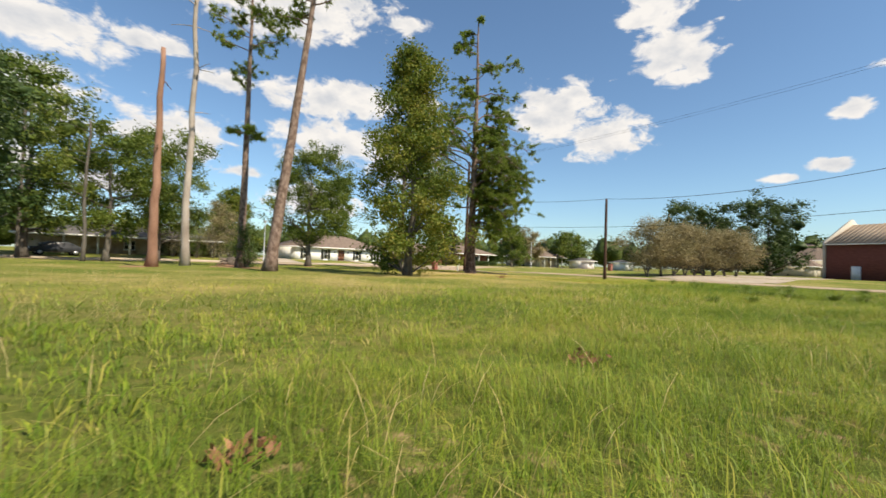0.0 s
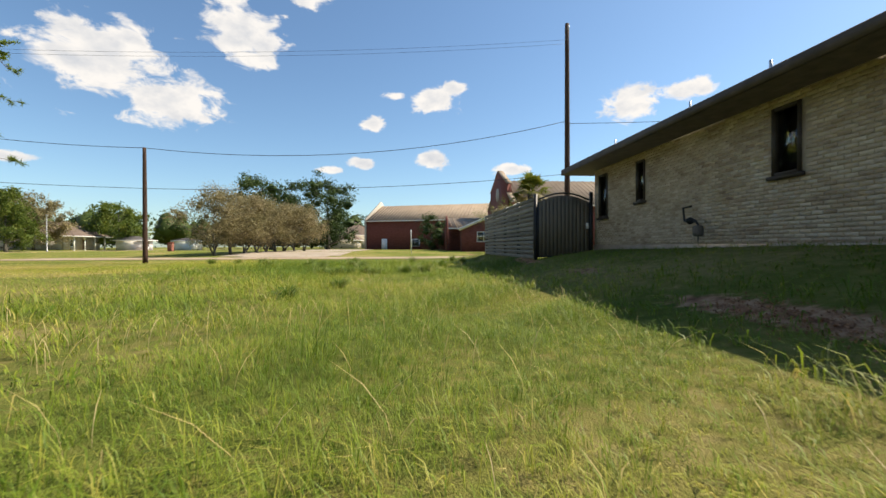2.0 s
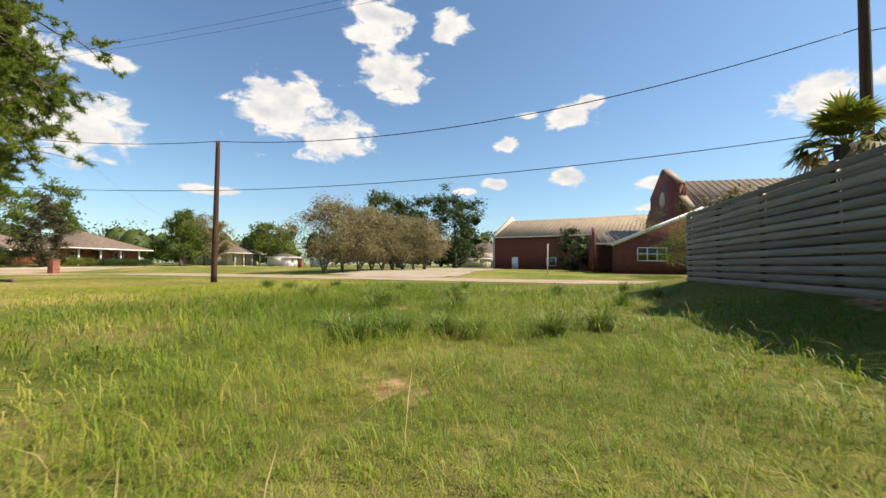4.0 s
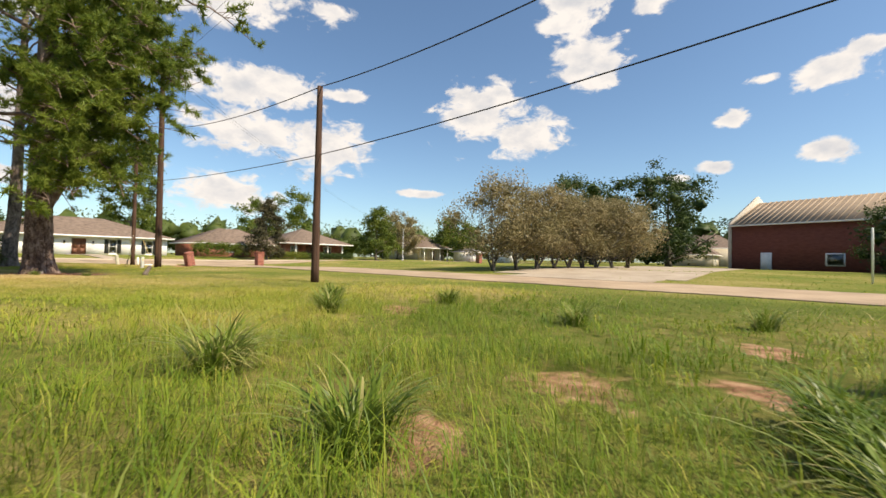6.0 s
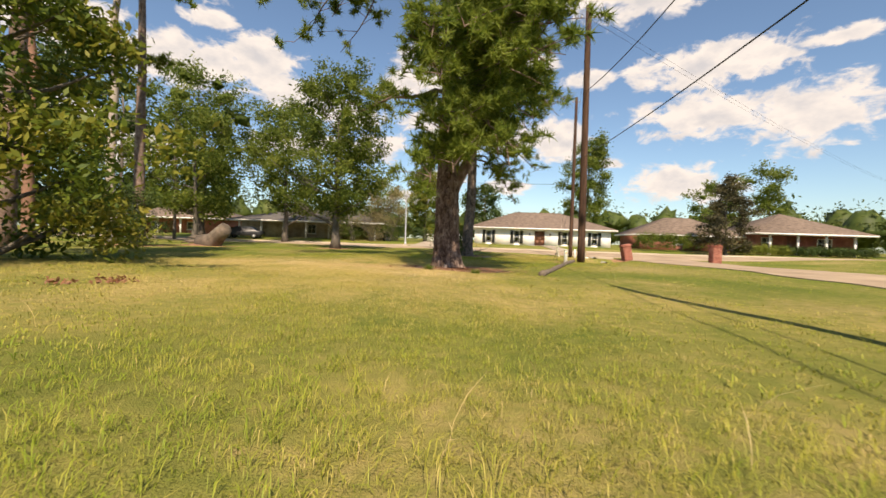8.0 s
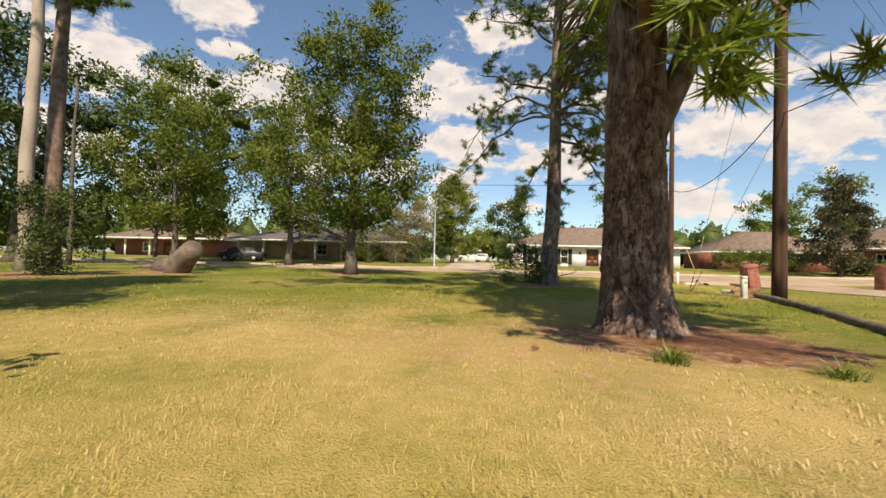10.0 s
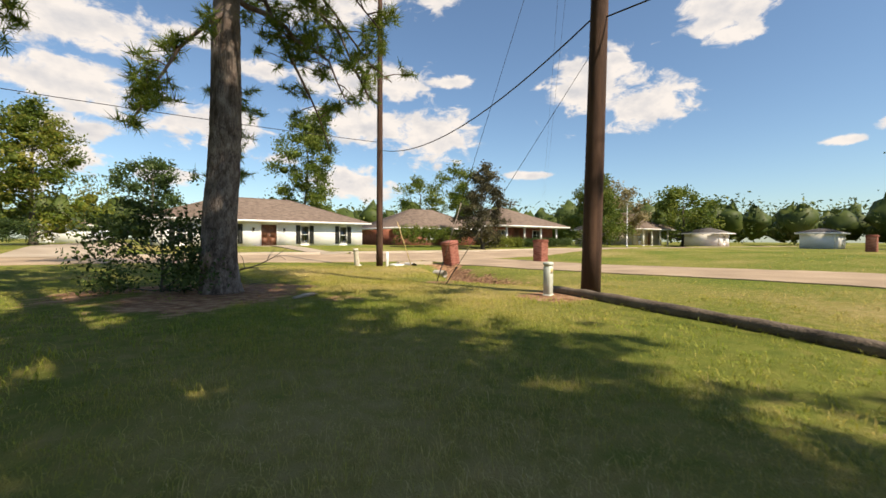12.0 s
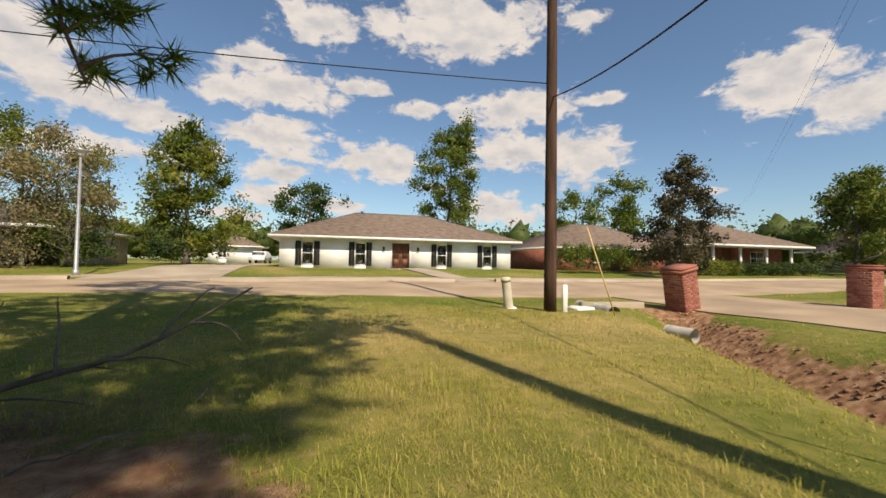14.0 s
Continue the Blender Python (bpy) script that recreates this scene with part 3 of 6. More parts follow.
    # thatch at the standing grass's foot, darkened as shade between blades; mown lawns elsewhere
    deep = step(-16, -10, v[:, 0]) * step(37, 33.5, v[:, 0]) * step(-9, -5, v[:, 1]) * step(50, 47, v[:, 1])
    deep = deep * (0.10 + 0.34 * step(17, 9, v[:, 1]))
    ob.data.attributes.new("shaded_thatch", "FLOAT", "POINT").data.foreach_set("value", deep.astype(np.float32))
    px, py = v[:, 0], v[:, 1]
    dry = 0.9 * np.exp(-((px - 22.8) ** 2 + (py - 24.9) ** 2) / 26.0) + 0.30 * step(8, 13, py) * step(25, 19, py) + 0.42 * step(31, 35, py) * step(27.2, 28.6, px)
    dry = np.clip(dry * (1 + 0.6 * bump_noise(px, py, 0.9, 51) + 0.5 * bump_noise(px, py, 2.6, 52)), 0, 0.95) * step(36.5, 33, px) * step(50, 46, py)
    ob.data.attributes.new("parched", "FLOAT", "POINT").data.foreach_set("value", dry.astype(np.float32))
    return tagged(ob, "rough green meadow with dry yellow patches and bare red earth", "ground", kind="structure")


ground()


def strip(name, rows, material, label, lift=0.03, category="road"):
    """A slab laid on the land; rows of (x, y) left and (x, y) right."""
    s = Soup()
    vs = []
    for (ax, ay), (bx, by) in rows:
        for f in np.linspace(0, 1, 7):
            x, y = ax + f * (bx - ax), ay + f * (by - ay)
            vs.append((x, y, float(H(x, y)) + lift))
    k = len(rows)
    quads = [(r * 7 + c, r * 7 + c + 1, (r + 1) * 7 + c + 1, (r + 1) * 7 + c) for r in range(k - 1) for c in range(6)]
    top = np.array(vs)
    s.add(top, quads)
    edge = [r * 7 for r in range(k)] + [(k - 1) * 7 + c for c in range(1, 7)] + [r * 7 + 6 for r in range(k - 2, -1, -1)] + [c for c in range(5, 0, -1)]
    e = top[edge]
    n = len(e)
    s.add(np.vstack([e, e - (0, 0, 0.25)]), [(i, i + n, (i + 1) % n + n, (i + 1) % n) for i in range(n)])
    ob = part(name, s, material)
    return tagged(ob, label, category, kind="structure")


def jag(y, seed):
    return 0.22 * float(bump_noise(y, y * 0.3, 0.5, seed)) + 0.16 * float(bump_noise(y, y * 0.3, 2.3, seed + 40))


strip("road_side", [((float(ROAD_X(y)) - 2.9 + jag(y, 21), y), (float(ROAD_X(y)) + 2.9 + jag(y, 22), y)) for y in np.concatenate([[-120, -60, -30], np.arange(-20, 51, 0.45)])], MAT["asphalt"], "worn tan-grey side road with ragged grass edges")
strip("road_front", [((x, 50.4 + jag(x, 23)), (x, 57.0)) for x in np.concatenate([[-160, -80, -40], np.arange(-20, 80, 0.6), [90, 110, 160]])], MAT["asphalt"], "worn grey asphalt street in front of the houses", 0.025)
strip("parking_lot", [((46.2, y), (86, y)) for y in np.arange(8.6, 19.7, 1.1)], MAT["concrete"], "pale concrete parking lot beside the brown trees", 0.035)
strip("lot_apron", [((42.4, y), (46.3, y)) for y in np.arange(9.5, 17.1, 1.5)], MAT["concrete"], "pale concrete apron between road and parking lot", 0.045)
strip("sidewalk_front", [((x, 58.6), (x, 59.7)) for x in np.arange(-30, 75, 1.5)], MAT["concrete"], "narrow pale concrete pavement along the street", 0.04, "pavement")
strip("front_path", [((34.6 - 0.12 * (y - 57) * 1.0, y), (36.4 - 0.16 * (y - 57) * 1.0, y)) for y in np.arange(57.1, 67.2, 0.8)], MAT["concrete"], "pale concrete path to the front door", 0.06, "path")
strip("driveway", [((18.6 + 0.02 * (y - 57), y), (23.2 + 0.02 * (y - 57), y)) for y in np.arange(57.1, 92, 1.5)], MAT["concrete"], "pale concrete driveway beside the white house", 0.055, "driveway")


def kerb():
    s = Soup()
    xs = [(-40, 18.4), (23.4, 34.4), (36.6, 75)]
    for a, b in xs:
        n = max(2, int((b - a) / 1.5))
        x = np.linspace(a, b, n)
        prof = np.array([(57.0, 0.0), (57.02, 0.15), (57.08, 0.17), (57.22, 0.17), (57.24, -0.1)])
        v = np.array([(xx, py, float(H(xx, 57)) + pz) for xx in x for py, pz in prof])
        k = len(prof)
        s.add(v, [(i * k + j, i * k + j + 1, (i + 1) * k + j + 1, (i + 1) * k + j) for i in range(n - 1) for j in range(k - 1)])
    tagged(part("kerb", s, MAT["concrete"]), "pale concrete kerb along the street", "kerb", kind="structure")


kerb()


# ---- trees ----
def curve(a, b, sag, n, rng, wob=0.05):
    a, b = np.array(a, float), np.array(b, float)
    f = np.linspace(0, 1, n)[:, None]
    p = a + (b - a) * f
    p[:, 2] += sag * (f * (1 - f) * 4)[:, 0]
    w = np.cumsum(rng.normal(0, wob, (n, 3)), 0)
    w -= w[:1] + (w[-1:] - w[:1]) * f
    return p + w * np.linalg.norm(b - a) * 0.25


def leaf_quads(s, centres, rng, per, spread, size, flat=0.8, droop=0.0):
    n = len(centres) * per
    c = np.repeat(centres, per, 0)
    off = rng.normal(0, 1, (n, 3)) * np.array([spread, spread, spread * flat])
    p = c + off
    p[:, 2] -= droop * np.hypot(off[:, 0], off[:, 1])
    a = rng.normal(0, 1, (n, 3))
    a /= np.linalg.norm(a, axis=1)[:, None]
    b = np.cross(a, rng.normal(0, 1, (n, 3)))
    b /= np.linalg.norm(b, axis=1)[:, None] + 1e-9
    sz = size * rng.uniform(0.5, 1.2, (n, 1))
    v = np.stack([p - a * sz, p + b * sz * 0.45, p + a * sz, p - b * sz * 0.45], 1).reshape(-1, 3)
    q = np.arange(n * 4).reshape(-1, 4)
    tint = np.repeat(np.clip(rng.normal(0.5, 0.14, n) + np.repeat(rng.normal(0, 0.12, len(centres)), per), 0, 1), 4)
    s.add(v, q, tint=tint)


def leaf_mass(s, c, r, rng, flat=0.7):
    """The dense inside of a clump: a rough many-sided lump that the leaves stand round."""
    g = np.linspace(-1, 1, 6)
    path = np.stack([c[0] + 0 * g, c[1] + 0 * g, c[2] + g * r * flat], 1) + rng.normal(0, 0.08 * r, (6, 3))
    n0 = s.n
    s.tube(path, r * np.array([0.25, 0.72, 1, 0.95, 0.66, 0.2]) * rng.uniform(0.85, 1.15, 6), 7)
    s.v[-1] = s.v[-1] + rng.normal(0, 0.13 * r, s.v[-1].shape)
    s.tint[-1] = np.clip(rng.normal(0.46, 0.12, s.n - n0), 0, 1)


def tree(label, at, height, trunk_r, crown_w, crown_from, mat_leaf, mat_bark, seed, clumps=110, per=110, leaf=0.13, spread=0.5, shape=1.0, lean=(0, 0), cat="tree", trunks=1, group="", top=0.75, limbs=30, dense=0.0):
    """Broadleaf tree: tapered trunk, limbs that run out to clumps of small leaves; shape > 1 is fuller at the bottom."""
    rng = np.random.RandomState(seed)
    if dense:
        per, leaf = int(per * 0.72), leaf * 1.1
    x, y = at
    t = thing("tree", label, cat, (x, y, float(H(x, y)) - 0.08), group=group)
    wood = Soup()
    up = height * (top if trunks == 1 else 0.5)
    heads = []
    for k in range(trunks):
        d = np.array([lean[0], lean[1], 0]) + (rng.normal(0, 0.16, 3) * height * (trunks > 1)) * (1, 1, 0)
        path = curve((0.15 * k, 0.1 * k, 0), (d[0], d[1], up), 0, 12, rng, 0.03)
        r = trunk_r * (0.75 if trunks > 1 else 1) * np.linspace(1, 0.25, 12)
        r[0] *= 1.55
        r[1] *= 1.08
        wood.tube(path, r, 10)
        heads.append(path)
    cent, cores = [], []
    zc, hh = (crown_from + height) / 2, (height - crown_from) / 2
    nb = max(10, clumps // 6)
    for k in range(nb):
        z = -0.95 + 1.9 * (k + rng.uniform(0, 1)) / nb
        a = k * 2.4 + rng.uniform(-0.7, 0.7)
        width = math.sqrt(max(0.06, 1 - abs(z) ** 2.2)) if shape < 1.3 else max(0.14, 1.08 - 0.38 * (z + 1) ** 1.3) * min(1, (z + 1.3) * 2)
        rr = width * rng.uniform(0.35, 0.95)
        size = crown_w * rng.uniform(0.24, 0.42) * (0.55 + 0.45 * width)
        c = np.array([lean[0] * 0.9 + math.cos(a) * rr * crown_w, lean[1] * 0.9 + math.sin(a) * rr * crown_w, zc + z * hh])
        cores.append((c, size * dense))
        for _ in range(max(4, clumps // nb)):
            p = c + rng.normal(0, 0.55, 3) * np.array([size, size, size * 0.62])
            p[2] = max(p[2], crown_from * 0.8)
            cent.append(p)
    cent = np.array(cent)
    pick = rng.permutation(len(cent))[: min(limbs, len(cent))]
    for i in pick:
        c = cent[i]
        path = heads[rng.randint(len(heads))]
        hz = np.clip(c[2] - rng.uniform(0.25, 0.6) * (np.hypot(c[0], c[1]) + 0.5), crown_from * 0.7, up * 0.97)
        k = int(np.argmin(abs(path[:, 2] - hz)))
        r0 = trunk_r * (1 - 0.75 * k / 11) * rng.uniform(0.3, 0.5)
        wood.tube(curve(path[k], c, -0.08 * np.linalg.norm(c - path[k]) * 0.5, 7, rng), np.linspace(r0, 0.012, 7), 5, False)
    part("trunk", wood, mat_bark, t, smooth=True)
    crown = Soup()
    leaf_quads(crown, cent, rng, per, spread, leaf)
    if dense:
        for c, r in cores:
            leaf_mass(crown, c, r, rng)
    part("crown", crown, mat_leaf, t)
    return t


def pine(label, at, height, trunk_r, seed, first=0.4, reach=4.0, limbs=34, mat=None, lean=(0, 0), clump=9, needles=55, detail=False, fork=None, low=(), lopsided=0.0, fat=1.8, long=0.30, plates=1.0):
    """Tall pine: straight trunk, nearly level crooked limbs with tufts of long needles at their ends."""
    rng = np.random.RandomState(seed)
    x, y = at
    t = thing("pine_tree", label, "tree", (x, y, float(H(x, y)) - 0.1))
    mat = mat or MAT["bark_pine"]
    n = 26
    path = curve((0, 0, 0), (lean[0], lean[1], height), 0, n, rng, 0.0035)
    f = np.linspace(0, 1, n)
    rad = trunk_r * (1 - 0.82 * f)
    wood, tufts, boughs = Soup(), Soup(), []
    if detail:
        bark_trunk(wood, path, rad, trunk_r, detail, plates)
    else:
        rad[0] *= 1.45
        rad[1] *= 1.05
        wood.tube(path, rad, 14)
    cent = []
    paths = [path]
    if fork:
        z0, fr = fork
        rise = np.array([0, 0.7, 1.4, 2.1, 3.3, 4.8, 9.0, 14.5])
        away = np.interp(np.linspace(0, 14.5, 22), rise, [0.05, 0.28, 0.6, 0.84, 1.08, 1.3, 1.6, 1.9])
        arm = np.stack([path[3][0] + away, path[3][1] + 0.15 * away, z0 + np.linspace(0, 14.5, 22)], 1)
        wood.tube(arm, np.linspace(fr, fr * 0.35, 22), 14)
        paths.append(arm)
    spec = [(first + (0.97 - first) * ((i + rng.uniform(0, 1)) / limbs), rng.uniform(0, 6.283), rng.uniform(0.55, 1.05)) for i in range(limbs)] + list(low)
    for fz, a, k, *drop in spec:
        p0 = np.array([np.interp(fz, f, path[:, c]) for c in range(3)])
        if len(paths) > 1 and rng.rand() < 0.35 and p0[2] > paths[1][3, 2]:
            p0 = np.array([np.interp(p0[2], paths[1][:, 2], paths[1][:, c]) for c in range(3)])
        env = (1 - ((fz - first) / (1.02 - first)) ** 2.2) * 0.9 + 0.12 if fz > first else 0.8
        ln = reach * k * max(env, 0.25) * (1 if drop else 1 - lopsided * max(0, math.cos(a - 4.0)))
        tip = p0 + np.array([np.cos(a) * ln, np.sin(a) * ln, drop[0] if drop else ln * rng.uniform(-0.12, 0.3)])
        limb = curve(p0, tip, ln * (0.22 if drop else 0.05), 9, rng, 0.10)
        r0 = max(0.02, trunk_r * 0.24 * (1 - 0.6 * fz))
        bough = Soup()
        boughs.append(bough)
        bough.tube(limb, np.linspace(r0, 0.012, 9), 6, False)
        for j in range(int(clump * (1.5 if drop else 1))):
            g = rng.uniform(0.38, 1.0)
            q = np.array([np.interp(g, np.linspace(0, 1, 9), limb[:, c]) for c in range(3)])
            e = q + rng.normal(0, 1, 3) * np.array([0.16, 0.16, 0.09]) * min(ln, 4.2) + (0, 0, 0.04 * ln)
            bough.tube(curve(q, e, 0.05, 4, rng), np.linspace(0.016, 0.006, 4), 4, False)
            cent.append(e)
            for _ in range(2):
                cent.append(q + (e - q) * rng.uniform(0.45, 0.95) + rng.normal(0, 0.09, 3))
    cent = np.array(cent)
    # each tuft a brush of needles about the last hand's width of its twig; fewer and broader high up
    count = np.where(cent[:, 2] > 12, needles // 3, needles)
    m = int(count.sum())
    axis = rng.normal(0, 1, (len(cent), 3)) * (1, 1, 0.6)
    axis /= np.linalg.norm(axis, axis=1)[:, None]
    axis = np.repeat(axis, count, 0)
    g = rng.uniform(-0.5, 0.5, (m, 1))
    c = np.repeat(cent, count, 0) + axis * g * 0.30 + rng.normal(0, 0.015, (m, 3))
    d = rng.normal(0, 1, (m, 3))
    d /= np.linalg.norm(d, axis=1)[:, None]
    d = d + axis * (0.5 + 0.9 * g) + (0, 0, 0.12)
    d /= np.linalg.norm(d, axis=1)[:, None]
    ln = long * rng.uniform(0.7, 1.15, (m, 1))
    side = np.cross(d, rng.normal(0, 1, (m, 3)))
    side /= np.linalg.norm(side, axis=1)[:, None] + 1e-9
    w = rng.uniform(0.006, 0.011, (m, 1)) * fat * np.repeat(np.where(cent[:, 2] > 12, 2.2, 1.0), count)[:, None]
    v = np.stack([c + side * w, c - side * w, c + d * ln], 1).reshape(-1, 3)
    tufts.add(v, tris=np.arange(m * 3).reshape(-1, 3), tint=np.repeat(np.clip(rng.normal(0.5, 0.16, m), 0, 1), 3))
    part("trunk", wood, mat, t, smooth=True)
    for bough in boughs:
        part("bough", bough, MAT["bark_pine"], t, smooth=True)
    part("foliage", tufts, MAT["needles"], t)
    return t


def bark_trunk(wood, path, rad, r, sides, deep):
    """A trunk whose bark stands in long flat plates between dark fissures, with a flared foot."""
    dz = 2 * math.pi * r / sides * 2.2
    z = np.concatenate([np.arange(0, 3.4, dz), np.arange(3.4, 6, 0.1), np.arange(6, path[-1][2], 0.3)])
    th = np.arange(sides) * 2 * np.pi / sides
    cx, cy = np.interp(z, path[:, 2], path[:, 0]), np.interp(z, path[:, 2], path[:, 1])
    rr = np.interp(z, path[:, 2], rad)
    flare = 1 + (0.42 * np.exp(-z / 0.2) + 0.24 * np.exp(-z / 0.8)) * (0.3 + 0.7 * deep**2)
    out, tone = np.zeros((len(z), sides)), np.full((len(z), sides), 0.5)
    for i, zz in enumerate(z):
        if zz > 5.5:
            break
        for j, a in enumerate(th):
            # long plates, cut across here and there, their faces flat and flaking
            p = Vector((math.cos(a) * r * 10.5, math.sin(a) * r * 10.5, zz * 3.6))
            p += noise.noise_vector(p * 0.9) * 0.5 + noise.noise_vector(p * 3.1) * 0.24 + noise.noise_vector(p * 9.0) * 0.07
            d, at = noise.voronoi(p)
            gap = d[1] - d[0]
            lift = noise.cell(at[0] * 7.3)
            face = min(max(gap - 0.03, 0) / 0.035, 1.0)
            q = Vector((math.cos(a) * r * 20, math.sin(a) * r * 20, zz * 13 + 5)) + noise.noise_vector(p * 1.7) * 0.7
            e, at2 = noise.voronoi(q)
            flake = noise.cell(at2[0] * 5.1)
            crack = min((e[1] - e[0]) / 0.10, 1.0)
            # tone falls to a fifth in the gaps, colouring the fissures darker
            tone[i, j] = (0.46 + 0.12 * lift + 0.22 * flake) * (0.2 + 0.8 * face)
            out[i, j] = (0.026 + 0.012 * lift) * face + (0.007 * flake + 0.004 * crack) * face + 0.002 * noise.noise(p * 6)
    lobes = 1 + (0.09 * np.cos(3 * th + 0.6) + 0.07 * np.cos(5 * th + 2) + 0.05 * np.cos(8 * th + 1))[None] * np.exp(-z / 0.4)[:, None]
    R = (rr * flare)[:, None] * lobes + (out - 0.03) * deep
    v = np.stack([cx[:, None] + R * np.cos(th), cy[:, None] + R * np.sin(th), np.broadcast_to(z[:, None], R.shape)], -1)
    i = np.arange(len(z) - 1)[:, None] * sides
    j = np.arange(sides)[None]
    jn = (j + 1) % sides
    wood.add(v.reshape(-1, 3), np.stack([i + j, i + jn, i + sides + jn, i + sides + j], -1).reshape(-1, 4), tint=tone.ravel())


def snag(label, at, height, r, mat, seed, lean=(0, 0), stubs=8):
    rng = np.random.RandomState(seed)
    x, y = at
    t = thing("dead_pine", label, "dead tree", (x, y, float(H(x, y)) - 0.1))
    path = curve((0, 0, 0), (lean[0], lean[1], height), 0, 14, rng, 0.015)
    rad = np.linspace(r, r * 0.45, 14)
    rad[0] *= 1.4
    s = Soup()
    s.tube(path, rad, 12)
    for _ in range(stubs):
        k = rng.randint(5, 14)
        a, ln = rng.uniform(0, 6.28), rng.uniform(0.6, 2.4)
        s.tube(curve(path[k], path[k] + np.array([math.cos(a) * ln, math.sin(a) * ln, rng.uniform(-0.2, 0.7)]), 0.05, 6, rng), np.linspace(r * 0.16, 0.012, 6), 5, False)
    part("trunk", s, mat, t, smooth=True)
    return t


PINE1, PINE2 = (25.56, 26.92), (25.7, 38.3)
# boughs of the old pine: a dense east side, long arms to the west and south, light ones below
OLD_PINE_BOUGHS = [(0.17 + 0.0085 * i, -1.62 + 0.80 * ((i * 7) % 30) / 30, 0.62 + 0.1 * ((i * 5) % 5), -1.5 + 0.045 * i) for i in range(30)]
OLD_PINE_BOUGHS += [(0.27 + 0.017 * i, -0.45 + 1.1 * ((i * 7) % 18) / 18, 0.30 + 0.05 * ((i * 5) % 5), -0.8 + 0.05 * i) for i in range(18)]
OLD_PINE_BOUGHS += [(0.38 + 0.016 * i, 2.55 + 0.16 * i, 0.95 + 0.09 * ((i * 3) % 5), -0.2) for i in range(8)]
OLD_PINE_BOUGHS += [(0.48 + 0.02 * i, -0.5 + 0.2 * (i % 5), 0.50 + 0.05 * (i % 3), 0.2) for i in range(9)]
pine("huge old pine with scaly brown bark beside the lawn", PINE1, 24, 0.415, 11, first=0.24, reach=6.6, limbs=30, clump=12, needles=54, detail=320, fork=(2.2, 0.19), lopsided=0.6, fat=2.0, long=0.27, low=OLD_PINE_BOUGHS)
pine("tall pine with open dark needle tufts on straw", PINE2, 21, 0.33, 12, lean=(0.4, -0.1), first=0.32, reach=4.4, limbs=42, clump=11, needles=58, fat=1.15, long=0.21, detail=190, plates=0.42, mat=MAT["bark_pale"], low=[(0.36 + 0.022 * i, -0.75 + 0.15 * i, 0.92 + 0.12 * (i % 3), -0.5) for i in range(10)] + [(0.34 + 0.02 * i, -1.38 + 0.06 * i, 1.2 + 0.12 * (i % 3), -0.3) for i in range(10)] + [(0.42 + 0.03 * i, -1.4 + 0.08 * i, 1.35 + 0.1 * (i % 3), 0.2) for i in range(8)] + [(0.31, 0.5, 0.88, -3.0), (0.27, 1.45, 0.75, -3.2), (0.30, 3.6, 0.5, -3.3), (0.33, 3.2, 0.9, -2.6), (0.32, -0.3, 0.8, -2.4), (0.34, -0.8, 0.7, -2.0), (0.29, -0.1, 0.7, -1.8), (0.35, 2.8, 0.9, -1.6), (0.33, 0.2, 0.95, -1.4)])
pine("tall pine in ivy among the bleached dead trunks", (7.9, 33.7), 24, 0.30, 13, first=0.62, reach=3.8, limbs=20, low=[(0.42, 0.5, 0.5), (0.43, 2.5, 0.5), (0.425, 4.5, 0.5)])
pine("leaning tall pine with mossy trunk", (7.9, 27.3), 25, 0.38, 14, first=0.66, reach=4.2, limbs=20, lean=(2.6, -0.8))
snag("bleached white dead pine with broken stubs", (4.6, 35.5), 21, 0.28, MAT["bark_dead"], 15)
snag("peeled red-brown dead pine snapped off at the top", (2.3, 32.8), 14.5, 0.30, MAT["bark_red"], 16, stubs=4)
snag("thin grey dead trunk with bare branches", (-1.1, 42), 11, 0.14, MAT["bark"], 17, stubs=14)

tree("yellow-green sweetgum leafy down to the ground", (14.6, 21.6), 14.8, 0.24, 3.6, 0.4, MAT["leaves_gum"], MAT["bark"], 21, 260, 150, 0.12, 0.35, shape=1.5, top=0.9, limbs=60)
tree("green oak with open airy crown on the lawn", (16.3, 41.1), 12.0, 0.27, 4.0, 2.4, MAT["leaves"], MAT["bark"], 22, 210, 145, 0.12, 0.32, limbs=50)
tree("green shade tree in front of the ranch house", (5.2, 55.8), 14.5, 0.28, 5.2, 3.2, MAT["leaves"], MAT["bark"], 23, 170, 135, 0.159, 0.45, limbs=40)
tree("tall ragged tree with dark ivy on its trunk", (-5.5, 57.1), 19, 0.4, 6.5, 3.0, MAT["leaves"], MAT["bark"], 24, 190, 135, 0.187, 0.51, limbs=40, dense=0.34)
tree("large green tree at the edge of the lots", (-9, 45), 16, 0.4, 6.5, 2.5, MAT["leaves_dark"], MAT["bark"], 25, 170, 135, 0.187, 0.51, dense=0.34)
tree("green tree beside the ivy trunk", (0.5, 48), 12, 0.25, 4.4, 2.4, MAT["leaves"], MAT["bark"], 27, 130, 135, 0.159, 0.42)
tree("full green tree beside the driveway", (17.5, 75.3), 11.2, 0.24, 4.6, 1.0, MAT["leaves_gum"], MAT["bark"], 28, 170, 135, 0.150, 0.38, shape=1.6, dense=0.34)
tree("tall green poplar behind the white house", (45.1, 92.6), 20.2, 0.3, 4.8, 5, MAT["leaves"], MAT["bark"], 29, 150, 135, 0.205, 0.51, limbs=40, dense=0.34)
tree("bronze-leaved magnolia by the hedge", (52.5, 60.8), 8.3, 0.17, 2.9, 0.8, MAT["leaves_red"], MAT["bark"], 30, 130, 135, 0.122, 0.27, shape=1.7, dense=0.34)
